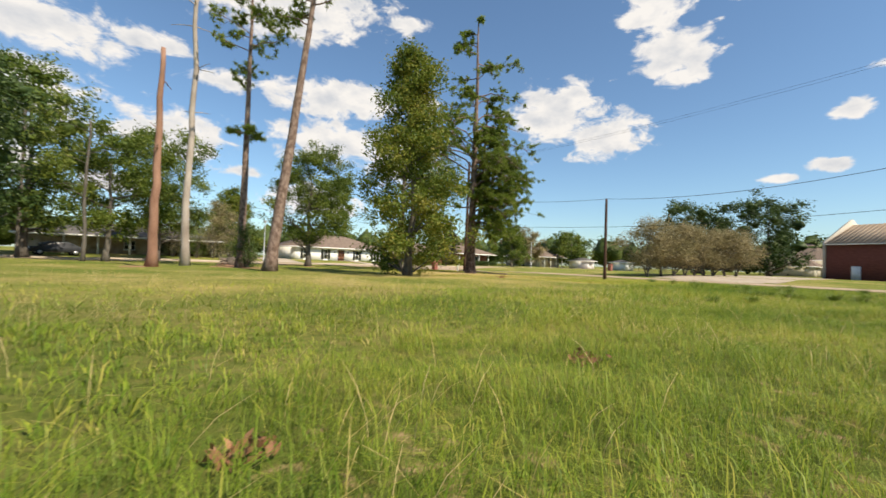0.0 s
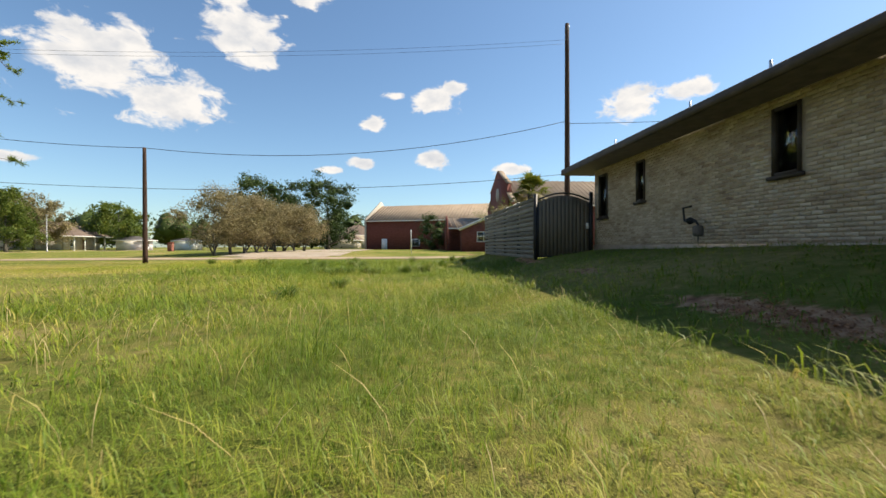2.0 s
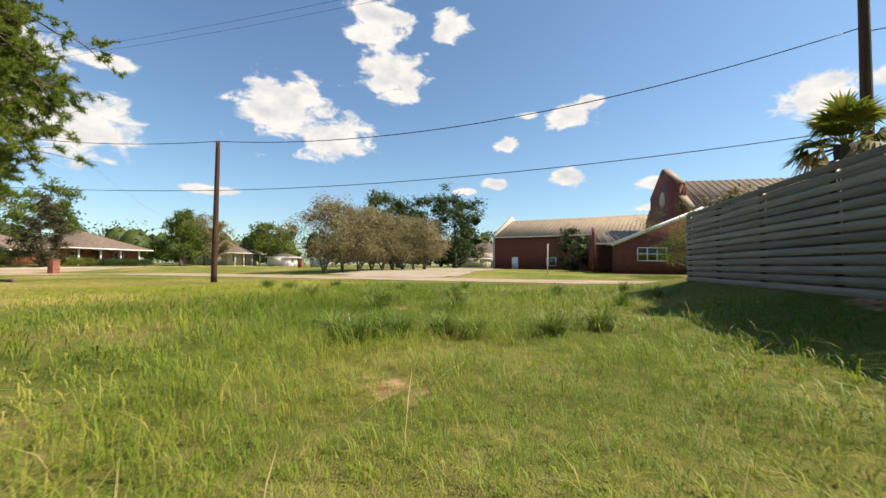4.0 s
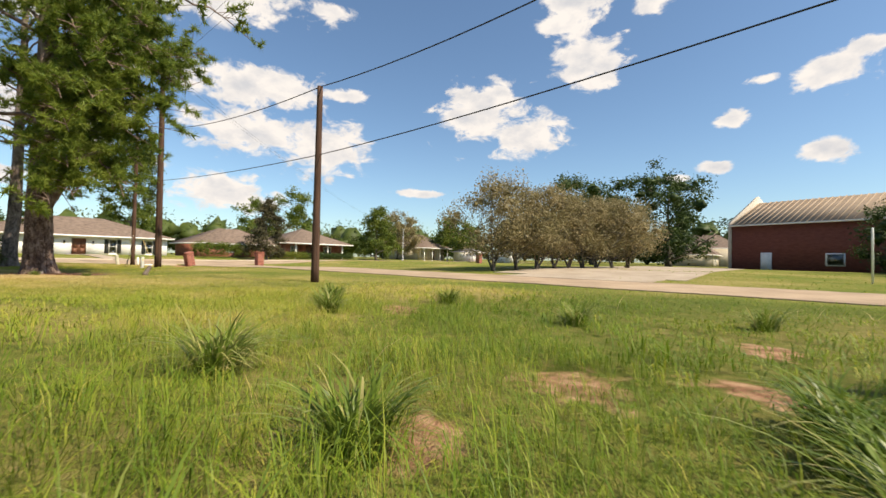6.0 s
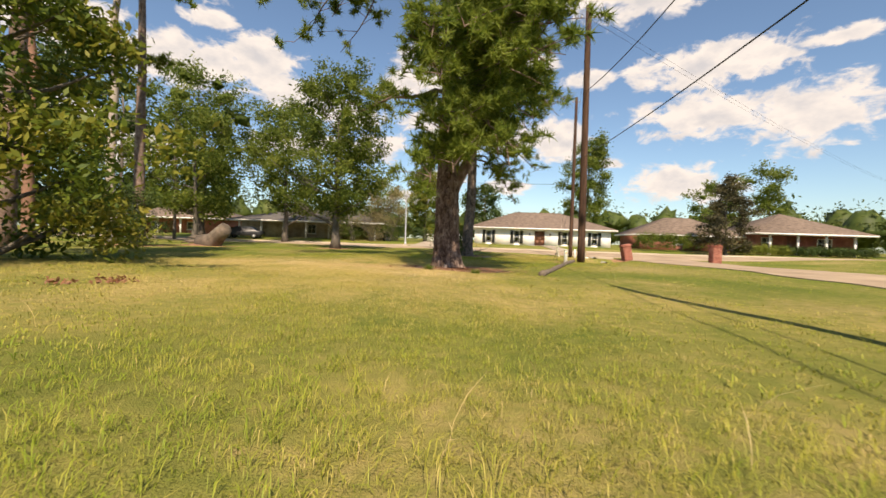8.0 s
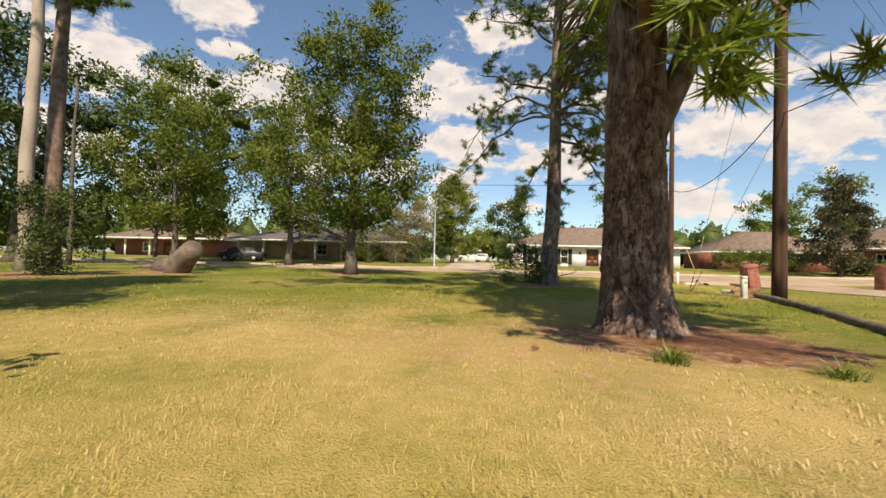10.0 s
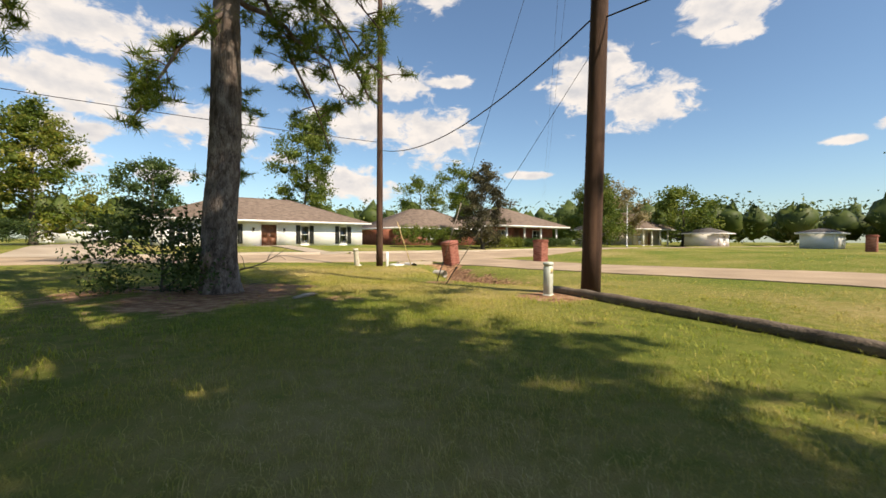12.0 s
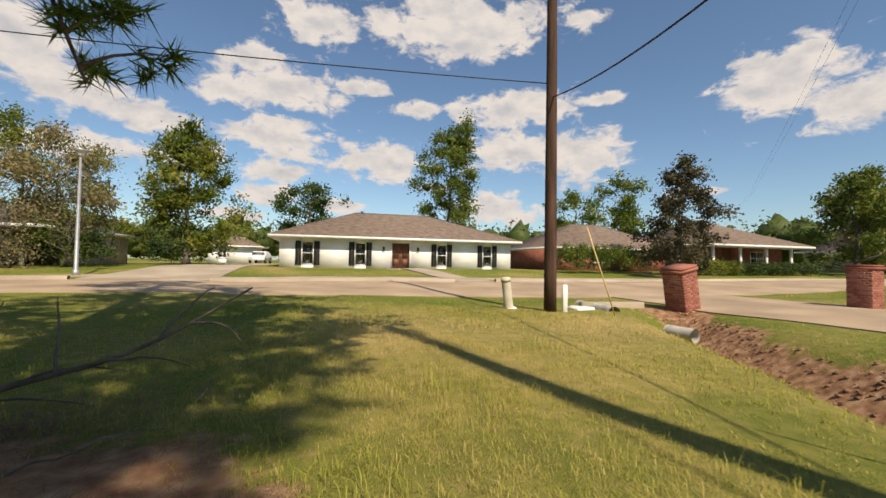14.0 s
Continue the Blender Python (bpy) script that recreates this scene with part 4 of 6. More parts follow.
tree("green tree beside the brick house", (74.5, 62.8), 9.5, 0.22, 4.2, 1.0, MAT["leaves"], MAT["bark"], 31, 130, 120, 0.169, 0.38, shape=1.4, dense=0.34)
tree("pale feathery tree beside the gabled house", (83, 66), 9.0, 0.2, 5.0, 1.6, MAT["leaves_dry"], MAT["bark"], 32, 130, 120, 0.169, 0.42, dense=0.34)
tree("reddish thin tree beside the ranch house", (13.5, 66), 7.5, 0.14, 3.2, 1.2, MAT["leaves_dry"], MAT["bark"], 34, 80, 105, 0.140, 0.35)
tree("thin bare-topped tree beside the lamp post", (8.5, 72), 10, 0.16, 4.0, 1.6, MAT["leaves_gum"], MAT["bark"], 35, 60, 90, 0.150, 0.38)
for i, (dx, dy, hh) in enumerate(((10.2, 62.8, 6.5), (12.4, 63.6, 5.2), (14.6, 64.4, 7.2), (7.6, 63.2, 5.6))):
    tree("thin twiggy brown-green brush tree beyond the street", (dx, dy), hh, 0.07, 2.2, 0.5, MAT["leaves_dry" if i % 2 else "leaves"], MAT["bark"], 110 + i, 60, 70, 0.07, 0.42, trunks=3, group="brush beyond the street", limbs=70)
for i, (dx, dy) in enumerate(((47.9, 20.7), (50.0, 20.0), (51.9, 19.4), (53.7, 18.8), (55.4, 18.3), (57.1, 17.8), (58.7, 17.3), (60.4, 16.4), (62.2, 15.7))):
    tree("low multi-stemmed tree with thinning brown leaves", (dx, dy), 6.3 - 0.12 * i, 0.13, 3.1, 1.3, MAT["leaves_dry"], MAT["bark"], 40 + i, 130, 105, 0.085, 0.36, trunks=3, group="row of brown trees", limbs=44, dense=0.24)
tree("dark green oak behind the brown row", (88, 28), 13.5, 0.4, 8, 1.5, MAT["leaves_dark"], MAT["bark"], 51, 150, 135, 0.225, 0.58, dense=0.34)
tree("dark green oak beside the parking lot", (96, 19), 14.5, 0.4, 8, 1.0, MAT["leaves_dark"], MAT["bark"], 52, 150, 135, 0.225, 0.58, dense=0.34)
tree("green shrub tree against the church wall", (69.5, -1.55), 5.2, 0.12, 2.3, 0.3, MAT["leaves_dark"], MAT["bark"], 53, 80, 90, 0.11, 0.3, dense=0.6)
tree("feathery green tree with low spreading limbs before the church", (49.6, -9.0), 5.0, 0.10, 4.1, 1.2, MAT["leaves"], MAT["bark"], 54, 90, 120, 0.06, 0.30, trunks=3, limbs=60)
tree("dark round tree behind the white house", (26, 107), 13, 0.3, 5, 3, MAT["leaves_dark"], MAT["bark"], 55, 90, 90, 0.263, 0.58, dense=0.34)
tree("round green tree far behind the houses", (82, 102), 17, 0.3, 4.5, 6, MAT["leaves"], MAT["bark"], 56, 80, 90, 0.263, 0.58, dense=0.34)
tree("round green tree beyond the hedge", (73, 104), 13.5, 0.3, 5, 3, MAT["leaves"], MAT["bark"], 57, 80, 90, 0.263, 0.58, dense=0.34)
tree("green tree beside the far lots", (98, 62), 9.5, 0.3, 6, 1.5, MAT["leaves"], MAT["bark"], 58, 90, 90, 0.263, 0.58, dense=0.34)


def far_woods():
    """The line of woods that closes the view all round."""
    rng = np.random.RandomState(77)
    s = Soup()
    cent = []
    for k in range(620):
        a = rng.uniform(math.radians(-70), math.radians(170)) if k < 550 else rng.uniform(math.radians(170), math.radians(290))
        d = rng.uniform(105, 185)
        x, y = 28 + math.cos(a) * d, 25 + math.sin(a) * d
        h = rng.uniform(8.5, 13.5) * (1.15 if rng.rand() < 0.15 else 1)
        w = rng.uniform(4.5, 8.5)
        z0 = float(H(x, y))
        leaf_mass(s, (x, y, z0 + h * 0.46), w * 0.5, rng, h * 0.30 / (w * 0.5))
        for _ in range(26):
            u = rng.normal(0, 1, 3)
            u /= np.linalg.norm(u)
            u *= rng.uniform(0.55, 1)
            cent.append((x + u[0] * w * 0.8, y + u[1] * w * 0.8, z0 + h * 0.5 + u[2] * h * 0.44))
    leaf_quads(s, np.array(cent), rng, 5, 0.9, 0.52)
    tagged(part("far_woods", s, MAT["leaves_woods"]), "dark green line of woods beyond the houses", "woods", kind="stuff")


far_woods()


# ---- house parts ----
def window(parent, at, w, h, turn=0.0, frame_mat="white_trim", bars=(1, 1), shutters=False, curtain=True, sill=True, deep=0.10):
    """A window set into a wall that faces -y before the turn; at is the middle of its foot on the wall's face."""
    m = pose(*at, 0, 0, turn)
    s = Soup()
    f = 0.06
    for x0, x1, z0, z1 in ((-w / 2, -w / 2 + f, 0, h), (w / 2 - f, w / 2, 0, h), (-w / 2 + f, w / 2 - f, 0, f), (-w / 2 + f, w / 2 - f, h - f, h)):
        s.box(x0, x1, -0.03, deep, z0, z1, m)
    for k in range(1, bars[0] + 1):
        x = -w / 2 + w * k / (bars[0] + 1)
        s.box(x - 0.018, x + 0.018, 0.0, 0.04, f, h - f, m)
    for k in range(1, bars[1] + 1):
        z = h * k / (bars[1] + 1)
        s.box(-w / 2 + f, w / 2 - f, -0.002, 0.042, z - 0.022, z + 0.022, m)
    win = part("window", s, MAT[frame_mat], parent)
    g = Soup().box(-w / 2 + f, w / 2 - f, 0.05, 0.06, f, h - f, m)
    part("pane", g, MAT["glass"], win)
    if curtain:
        part("curtain", Soup().box(-w / 2 + f, w / 2 - f, 0.062, 0.075, f, h - f, m), MAT["curtain"], win)
    if sill:
        part("sill", Soup().box(-w / 2 - 0.06, w / 2 + 0.06, -0.08, 0.05, -0.07, 0, m), MAT[frame_mat], win)
    if shutters:
        for sx in (-1, 1):
            c = sx * (w / 2 + 0.21)
            sh = Soup().box(c - 0.19, c + 0.19, -0.045, -0.003, -0.03, h + 0.03, m)
            for k in range(int(h / 0.09)):
                sh.box(c - 0.15, c + 0.15, -0.058, -0.044, 0.02 + k * 0.09, 0.075 + k * 0.09, m)
            part("shutter", sh, MAT["shutter"], parent, "dark louvred shutter")
    return win


def hip_roof(parent, x0, x1, y0, y1, z, rise, over, mat, fascia="white_trim", courses=True):
    """A hipped roof with overhang, fascia and stepped shingle courses."""
    X0, X1, Y0, Y1 = x0 - over, x1 + over, y0 - over, y1 + over
    half = min(X1 - X0, Y1 - Y0) / 2
    if X1 - X0 >= Y1 - Y0:
        r0, r1 = (X0 + half, (Y0 + Y1) / 2), (X1 - half, (Y0 + Y1) / 2)
    else:
        r0, r1 = ((X0 + X1) / 2, Y0 + half), ((X0 + X1) / 2, Y1 - half)
    top = z + rise
    s = Soup()
    n = 16 if courses else 1
    for k in range(n):
        f0, f1 = k / n, (k + 1) / n
        lip = 0.018 if courses else 0

        def ring(f, up):
            zz = z + rise * f + up
            ax, bx = X0 + (r0[0] - X0) * f, X1 + (r1[0] - X1) * f
            ay, by = Y0 + (r0[1] - Y0) * f, Y1 + (r1[1] - Y1) * f
            return [(ax, ay, zz), (bx, ay, zz), (bx, by, zz), (ax, by, zz)]

        v = ring(f0, lip) + ring(f1, 0) + ring(f0, 0)
        s.add(v, [(i, (i + 1) % 4, 4 + (i + 1) % 4, 4 + i) for i in range(4)] + [(8 + i, 8 + (i + 1) % 4, (i + 1) % 4, i) for i in range(4)])
    s.add([(X0, Y0, z - 0.002), (X1, Y0, z - 0.002), (X1, Y1, z - 0.002), (X0, Y1, z - 0.002)], [(3, 2, 1, 0)])
    roof = part("roof", weld(s.mesh("roof", MAT[mat])), MAT[mat], parent)
    t = 0.035
    for a, b, c, d in ((X0 - t, X1 + t, Y0 - t, Y0), (X0 - t, X1 + t, Y1, Y1 + t), (X0 - t, X0, Y0, Y1), (X1, X1 + t, Y0, Y1)):
        part("fascia", Soup().box(a, b, c, d, z - 0.16, z + 0.012), MAT[fascia], parent)
    part("soffit", Soup().box(X0, X1, Y0, Y1, z - 0.15, z - 0.11), MAT[fascia], parent)
    cap = Soup().tube([(*r0, top + 0.005), (*r1, top + 0.005)], 0.05, 6)
    for cx, cy, r in ((X0, Y0, r0), (X1, Y0, r1), (X1, Y1, r1), (X0, Y1, r0)):
        cap.tube([(cx, cy, z + 0.01), (*r, top + 0.005)], 0.045, 6)
    part("ridge_cap", cap, MAT[mat], roof)
    return roof


def walls_with_holes(x0, x1, y0, y1, z0, z1, holes, thick=0.22):
    """Four walls as one mesh; holes (xa, xb, za, zb) go through the wall that faces -y."""
    s = Soup()
    xs = sorted({x0, x1, *[h[0] for h in holes], *[h[1] for h in holes]})
    for a, b in zip(xs, xs[1:]):
        cuts = sorted((h[2], h[3]) for h in holes if h[0] <= a + 1e-6 and h[1] >= b - 1e-6)
        z = z0
        for c, d in cuts:
            if c > z:
                s.box(a, b, y0, y0 + thick, z, c)
            z = d
        s.box(a, b, y0, y0 + thick, z, z1)
    s.box(x0, x0 + thick, y0 + thick, y1, z0, z1).box(x1 - thick, x1, y0 + thick, y1, z0, z1)
    s.box(x0 + thick, x1 - thick, y1 - thick, y1, z0, z1)
    return s


def white_house():
    t = thing("house", "white painted brick ranch house with brown hipped roof", "house")
    x0, x1, y0, y1, z0, z1 = 25.2, 42.4, 67.5, 78.5, 0.15, 2.62
    wins = [(27.04, 0.8), (30.64, 0.8), (36.70, 0.8), (40.4, 0.8)]
    holes = [(c - w / 2, c + w / 2, 0.62, 2.24) for c, w in wins] + [(32.85, 34.3, 0.42, 2.34)]
    part("wall", walls_with_holes(x0, x1, y0, y1, z0, z1, holes), MAT["white_brick"], t)
    for c, w in wins:
        window(t, (c, y0, 0.62), w, 1.62, shutters=True, bars=(0, 1), sill=False)
    d = part("door", Soup().box(32.93, 34.22, y0 + 0.14, y0 + 0.20, 0.45, 2.27), MAT["door_wood"], t, "brown panelled double front door")
    s = Soup()
    for cx in (33.25, 33.9):
        for za, zb in ((0.6, 1.1), (1.2, 2.1)):
            s.box(cx - 0.2, cx + 0.2, y0 + 0.12, y0 + 0.14, za, zb)
    part("panel", s, MAT["door_wood"], d)
    part("knob", Soup().tube([(33.66, y0 + 0.06, 1.35), (33.66, y0 + 0.14, 1.35)], 0.03, 8), MAT["galv"], d)
    f = Soup().box(32.84, 32.93, y0 - 0.03, y0 + 0.2, 0.42, 2.34).box(34.22, 34.31, y0 - 0.03, y0 + 0.2, 0.42, 2.34).box(32.93, 34.22, y0 - 0.03, y0 + 0.2, 2.27, 2.34)
    part("door_frame", f, MAT["white_trim"], t)
    part("doorstep", Soup().box(32.4, 34.8, y0 - 1.0, y0, 0.2, 0.42), MAT["concrete"], t)
    hip_roof(t, x0, x1, y0, y1, z1, 2.35, 0.65, "shingle")
    for lx in (32.3, 34.85):
        l = Soup().box(lx - 0.07, lx + 0.07, y0 - 0.14, y0, 1.72, 1.98)
        part("wall_lamp", l, MAT["dark_trim"], t, "small dark wall lantern")
    part("roof_vent", Soup().tube([(31.2, 73, 4.8), (31.2, 73, 5.12)], 0.12, 8), MAT["dark_trim"], t)
    return t


white_house()


def house(label, x0, x1, y0, y1, z0, z1, rise, wall, roof, wins=(), doors=(), porch=None, over=0.6, fascia="white_trim", shutters=False):
    t = thing("house", label, "house")
    holes = [(c - w / 2, c + w / 2, zb, zb + h) for c, w, zb, h in wins] + [(c - w / 2, c + w / 2, z0 + 0.15, z0 + 2.2) for c, w in doors]
    part("wall", walls_with_holes(x0, x1, y0, y1, z0, z1, holes), MAT[wall], t)
    for c, w, zb, h in wins:
        window(t, (c, y0, zb), w, h, bars=(1, 1), shutters=shutters)
    for c, w in doors:
        part("door", Soup().box(c - w / 2, c + w / 2, y0 + 0.1, y0 + 0.16, z0 + 0.15, z0 + 2.2), MAT["door_wood"], t)
    hip_roof(t, x0, x1, y0 - (porch[2] if porch else 0), y1, z1, rise, over, roof, fascia)
    if porch:
        px0, px1, deep, n = porch
        for k in range(n):
            x = px0 + (px1 - px0) * k / max(1, n - 1)
            c = Soup().box(x - 0.09, x + 0.09, y0 - deep + 0.1, y0 - deep + 0.28, z0, z1 - 0.11)
            c.box(x - 0.13, x + 0.13, y0 - deep + 0.06, y0 - deep + 0.32, z0, z0 + 0.2)
            part("porch_post", c, MAT["white_trim"], t, "white porch post")
        part("porch_floor", Soup().box(px0 - 0.4, px1 + 0.4, y0 - deep, y0, z0 - 0.1, z0 + 0.12), MAT["concrete"], t)
    return t


house("long brick ranch house with brown hipped roof and porch", 57.5, 68.6, 65.2, 75, 0.2, 2.75, 2.6, "brick_red", "shingle", [(59.3, 1.2, 1.1, 1.2), (65.5, 1.6, 1.1, 1.2)], [(62, 1.0)], (58.7, 67.5, 1.7, 4))
house("low brick wing with brown roof behind the hedge", 45.8, 57.4, 66.5, 75, 0.2, 2.3, 2.3, "brick_red", "shingle", [(50, 1.2, 1.1, 1.0)])
house("gabled pale house with white columns", 88, 97, 65, 76, 0.2, 3.0, 2.9, "stucco", "shingle", [(90, 1.2, 1.0, 1.4)], [(93, 1.1)], (88.6, 96.4, 1.5, 4))
house("long ranch house with dark grey roof and carport", -6.5, 13.2, 66.5, 76, 0.1, 2.6, 1.7, "brick_tan", "shingle_grey", [(3.5, 1.2, 1.0, 1.2), (6.8, 1.4, 1.0, 1.2), (9.5, 1.2, 1.0, 1.2)], [(8.2, 1.0)], (-5.8, 12.6, 1.8, 7))
house("low brown-roofed house under the trees", -29, -13, 72, 82, 0.1, 2.8, 2.3, "brick_red", "shingle", [(-18, 1.4, 1.0, 1.2), (-24, 1.4, 1.0, 1.2)], [(-21, 1.0)], (-26, -15, 1.6, 4))
house("small garage with pale gable behind the drive", 13.8, 19.5, 98, 105, 0.2, 2.7, 1.6, "white_brick", "shingle", [(15.5, 1.0, 1.1, 1.0)])
house("brown-roofed house beyond the parking lot", 128, 140, 12, 26, 0.3, 4.2, 4.2, "stucco", "shingle", [(131, 1.2, 1.2, 1.4)])
house("small white house across the far lots", 94, 97.5, 55, 60, 0.3, 2.3, 0.8, "white_brick", "shingle_grey", [(95.7, 1.0, 1.0, 1.0)])
house("brown-roofed cottage among the trees past the church", 118, 128, 15.5, 22, 0.3, 2.6, 2.9, "stucco", "shingle", [(121, 1.2, 1.0, 1.2)])
house("low white shed across the far lots", 82.6, 86.5, 40, 43, 0.3, 2.0, 0.5, "white_brick", "shingle_grey", over=0.3)


def office():
    """The tan brick building that the flight sets out beside."""
    t = thing("office_building", "low tan brick building with brown eaves and shingle roof", "building")
    x0, x1, yw, y1, z0, z1 = 7.75, 20.2, -4.45, -20.0, 0.35, 3.52
    wins = [(19.55, 0.62, 1.80, 1.46), (17.28, 0.44, 2.10, 1.16), (12.72, 0.56, 2.08, 1.21)]
    s = Soup()
    th = 0.25
    holes = sorted((c - w / 2, c + w / 2, zb, zb + h) for c, w, zb, h in wins)
    xs = sorted({x0, x1, *[h[0] for h in holes], *[h[1] for h in holes]})
    for a, b in zip(xs, xs[1:]):
        z = z0
        for h in holes:
            if h[0] <= a + 1e-6 and h[1] >= b - 1e-6:
                s.box(a, b, yw - th, yw, z, h[2])
                z = h[3]
        s.box(a, b, yw - th, yw, z, z1)
    s.box(x0, x0 + th, y1, yw - th, z0, z1).box(x1 - th, x1, y1, yw - th, z0, z1).box(x0 + th, x1 - th, y1, y1 + th, z0, z1)
    wall = part("wall", s, MAT["mortar"], t)
    part("slab", Soup().box(x0 - 0.05, x1 + 0.05, y1 - 0.05, yw + 0.03, 0.2, 0.88), MAT["brick_tan"], t, "sandy brick footing")
    for c, w, zb, h in wins:
        window(t, (c, yw, zb), w, h, 180, "dark_trim", (0, 0), curtain=True)
    # roof carried 1.1 m west of the wall, mostly unseen, for its shadow
    hip_roof(t, x0 - 1.1, x1, y1, yw, z1 + 0.10, 3.45 * 7.625 / 7.075, 0.85, "shingle", "eave")
    # dark sheet on the west wall puts the porch's deep shade into colour
    part("cladding", Soup().box(x0 - 0.03, x0 - 0.002, y1 + 0.3, yw - 0.06, 0.4, z1), MAT["dark_trim"], t, "dark brown sheet painting in the porch shade")
    for py in (yw - 0.1, yw - 7.5, y1 + 0.2):
        part("porch_post", Soup().box(x0 - 1.1, x0 - 0.95, py - 0.15, py, 0.2, z1), MAT["dark_trim"], t, "dark brown porch post")
    part("downspout", Soup().box(x0 + 0.02, x0 + 0.10, yw + 0.01, yw + 0.075, 0.9, z1 - 0.02), MAT["stucco"], t, "beige metal downspout", bevel=0.01)
    for vx, vy, h, r in ((12.75, -6.62, 0.42, 0.075), (11.27, -6.75, 0.36, 0.07), (10.87, -6.8, 0.36, 0.075), (12.1, -6.55, 0.14, 0.05), (11.65, -6.6, 0.14, 0.05), (14.6, -5.9, 0.2, 0.035), (16.9, -5.65, 0.2, 0.03), (19.6, -4.9, 0.18, 0.03)):
        z = z1 + 0.1 + 3.45 * (-vy - 3.6) / 7.07
        v = Soup().tube([(vx, vy, z - 0.2), (vx, vy, z + h)], r, 10)
        if r > 0.06:
            v.tube([(vx, vy, z + h), (vx, vy, z + h + 0.03), (vx, vy, z + h + 0.16), (vx, vy, z + h + 0.2)], [r * 0.9, r * 1.6, r * 1.6, r * 0.6], 10)
            v.tube([(vx, vy, z - 0.05), (vx, vy, z + 0.12)], [r * 2, r * 1.05], 10)
        part("vent_pipe", v, MAT["galv"], t, "galvanised roof vent pipe")
    return t, wall


OFFICE, OFFICE_WALL = office()


def hose_bib():
    t = thing("gas_meter", "dark gas meter with pipes against the brick wall", "meter", (14.6, -4.2, float(H(14.6, -4.2))))
    part("riser", Soup().tube([(0, 0, 0), (0, 0, 0.5), (0.1, 0, 0.6), (0.45, 0, 0.6), (0.5, 0, 0.9), (0.5, -0.2, 0.95)], 0.025, 8), MAT["black_iron"], t, smooth=True)
    part("meter_body", Soup().box(-0.10, 0.10, -0.08, 0.08, 0.25, 0.48), MAT["pole_grey"], t, bevel=0.03)
    part("regulator", Soup().tube([(0.25, 0.1, 0.6), (0.25, 0.02, 0.6), (0.25, -0.08, 0.6)], [0.04, 0.085, 0.05], 12), MAT["black_iron"], t, smooth=True)


hose_bib()


def utility_boxes():
    t = thing("electric_panel", "grey and black electric boxes on the brick wall", "electric panel", (8.35, -4.45, 0.75))
    part("box", Soup().box(0.02, 0.24, 0.0, 0.14, 0.56, 0.76), MAT["black_iron"], t, "black metal box", bevel=0.015)
    part("meter", Soup().tube([(-0.10, 0.05, 1.0), (-0.10, 0.18, 1.0)], 0.06, 14), MAT["glass"], t)
    part("upper_box", Soup().box(-0.20, -0.02, 0.0, 0.12, 0.88, 1.1), MAT["galv"], t, "grey metal box", bevel=0.012)
    part("conduit", Soup().tube([(0.1, 0.08, 0.58), (0.1, 0.08, -0.1)], 0.022, 8).tube([(-0.1, 0.08, 0.9), (-0.1, 0.08, -0.1)], 0.02, 8).tube([(0.0, 0.06, 1.0), (0.2, 0.06, 1.03), (0.34, 0.06, 1.06)], 0.012, 6), MAT["galv"], t, smooth=True)


utility_boxes()


def board_fence():
    z0 = 0.36
    t = thing("board_fence", "tall dark grey fence of level boards", "fence", (20.5, -2.4, z0))
    L, h = 9.4, 2.26
    n = 13
    pitch = (h - 0.05) / n
    for k in range(n):
        z = 0.04 + k * pitch
        part("board", Soup().box(0.06, L, 0.045, 0.07, z, z + pitch - 0.038), MAT["fence"], t, bevel=0.005)
        if k:
            part("back_board", Soup().box(0.06, L, -0.135, -0.113, z - 0.075, z + 0.05), MAT["fence"], t)
    for x in (0.0, 2.35, 4.7, 7.05, L - 0.1):
        part("post", Soup().box(x - 0.05, x + 0.06, -0.07, 0.043, -0.4, h + (0.08 if x == 0 else 0)), MAT["black_iron"], t, "dark square post")


board_fence()


def gate():
    t = thing("arched_gate", "closed arched wooden gate in a black steel frame", "gate", (20.42, -2.5, 0.42))
    w, h, rise = 1.82, 1.98, 0.24
    arc = lambda y: h + rise * (1 - ((y + w / 2) / (w / 2)) ** 2)
    n = 13
    for k in range(n):
        a, b = -w * k / n, -w * (k + 1) / n + 0.001
        za, zb = arc(a), arc(b)
        v = [(x, y, z) for x in (-0.012, 0.012) for y, z in ((a, 0.08), (b, 0.08), (b, zb), (a, za))]
        s = Soup()
        s.add(v, [(0, 1, 2, 3), (7, 6, 5, 4), (0, 4, 5, 1), (1, 5, 6, 2), (2, 6, 7, 3), (3, 7, 4, 0)])
        part("board", s, MAT["gate"], t)
    ys = np.linspace(0.02, -w - 0.02, 15)
    part("frame", Soup().tube([(0.0, 0.02, 0.05), (0.0, 0.02, h)], 0.03, 6).tube([(0.0, -w - 0.02, 0.05), (0.0, -w - 0.02, h)], 0.03, 6).tube([(0, y, arc(np.clip(y, -w, 0)) + 0.09) for y in ys], 0.03, 6).tube([(0, 0.02, 0.06), (0, -w - 0.02, 0.06)], 0.03, 6), MAT["black_iron"], t, smooth=True)
    part("latch", Soup().box(-0.06, -0.02, -w + 0.02, -w + 0.10, 1.05, 1.25), MAT["white_plastic"], t, "white latch box")
    part("hinge_post", Soup().box(-0.05, 0.05, -w - 0.14, -w - 0.04, -0.3, 2.35), MAT["black_iron"], t, "dark gate post")


gate()


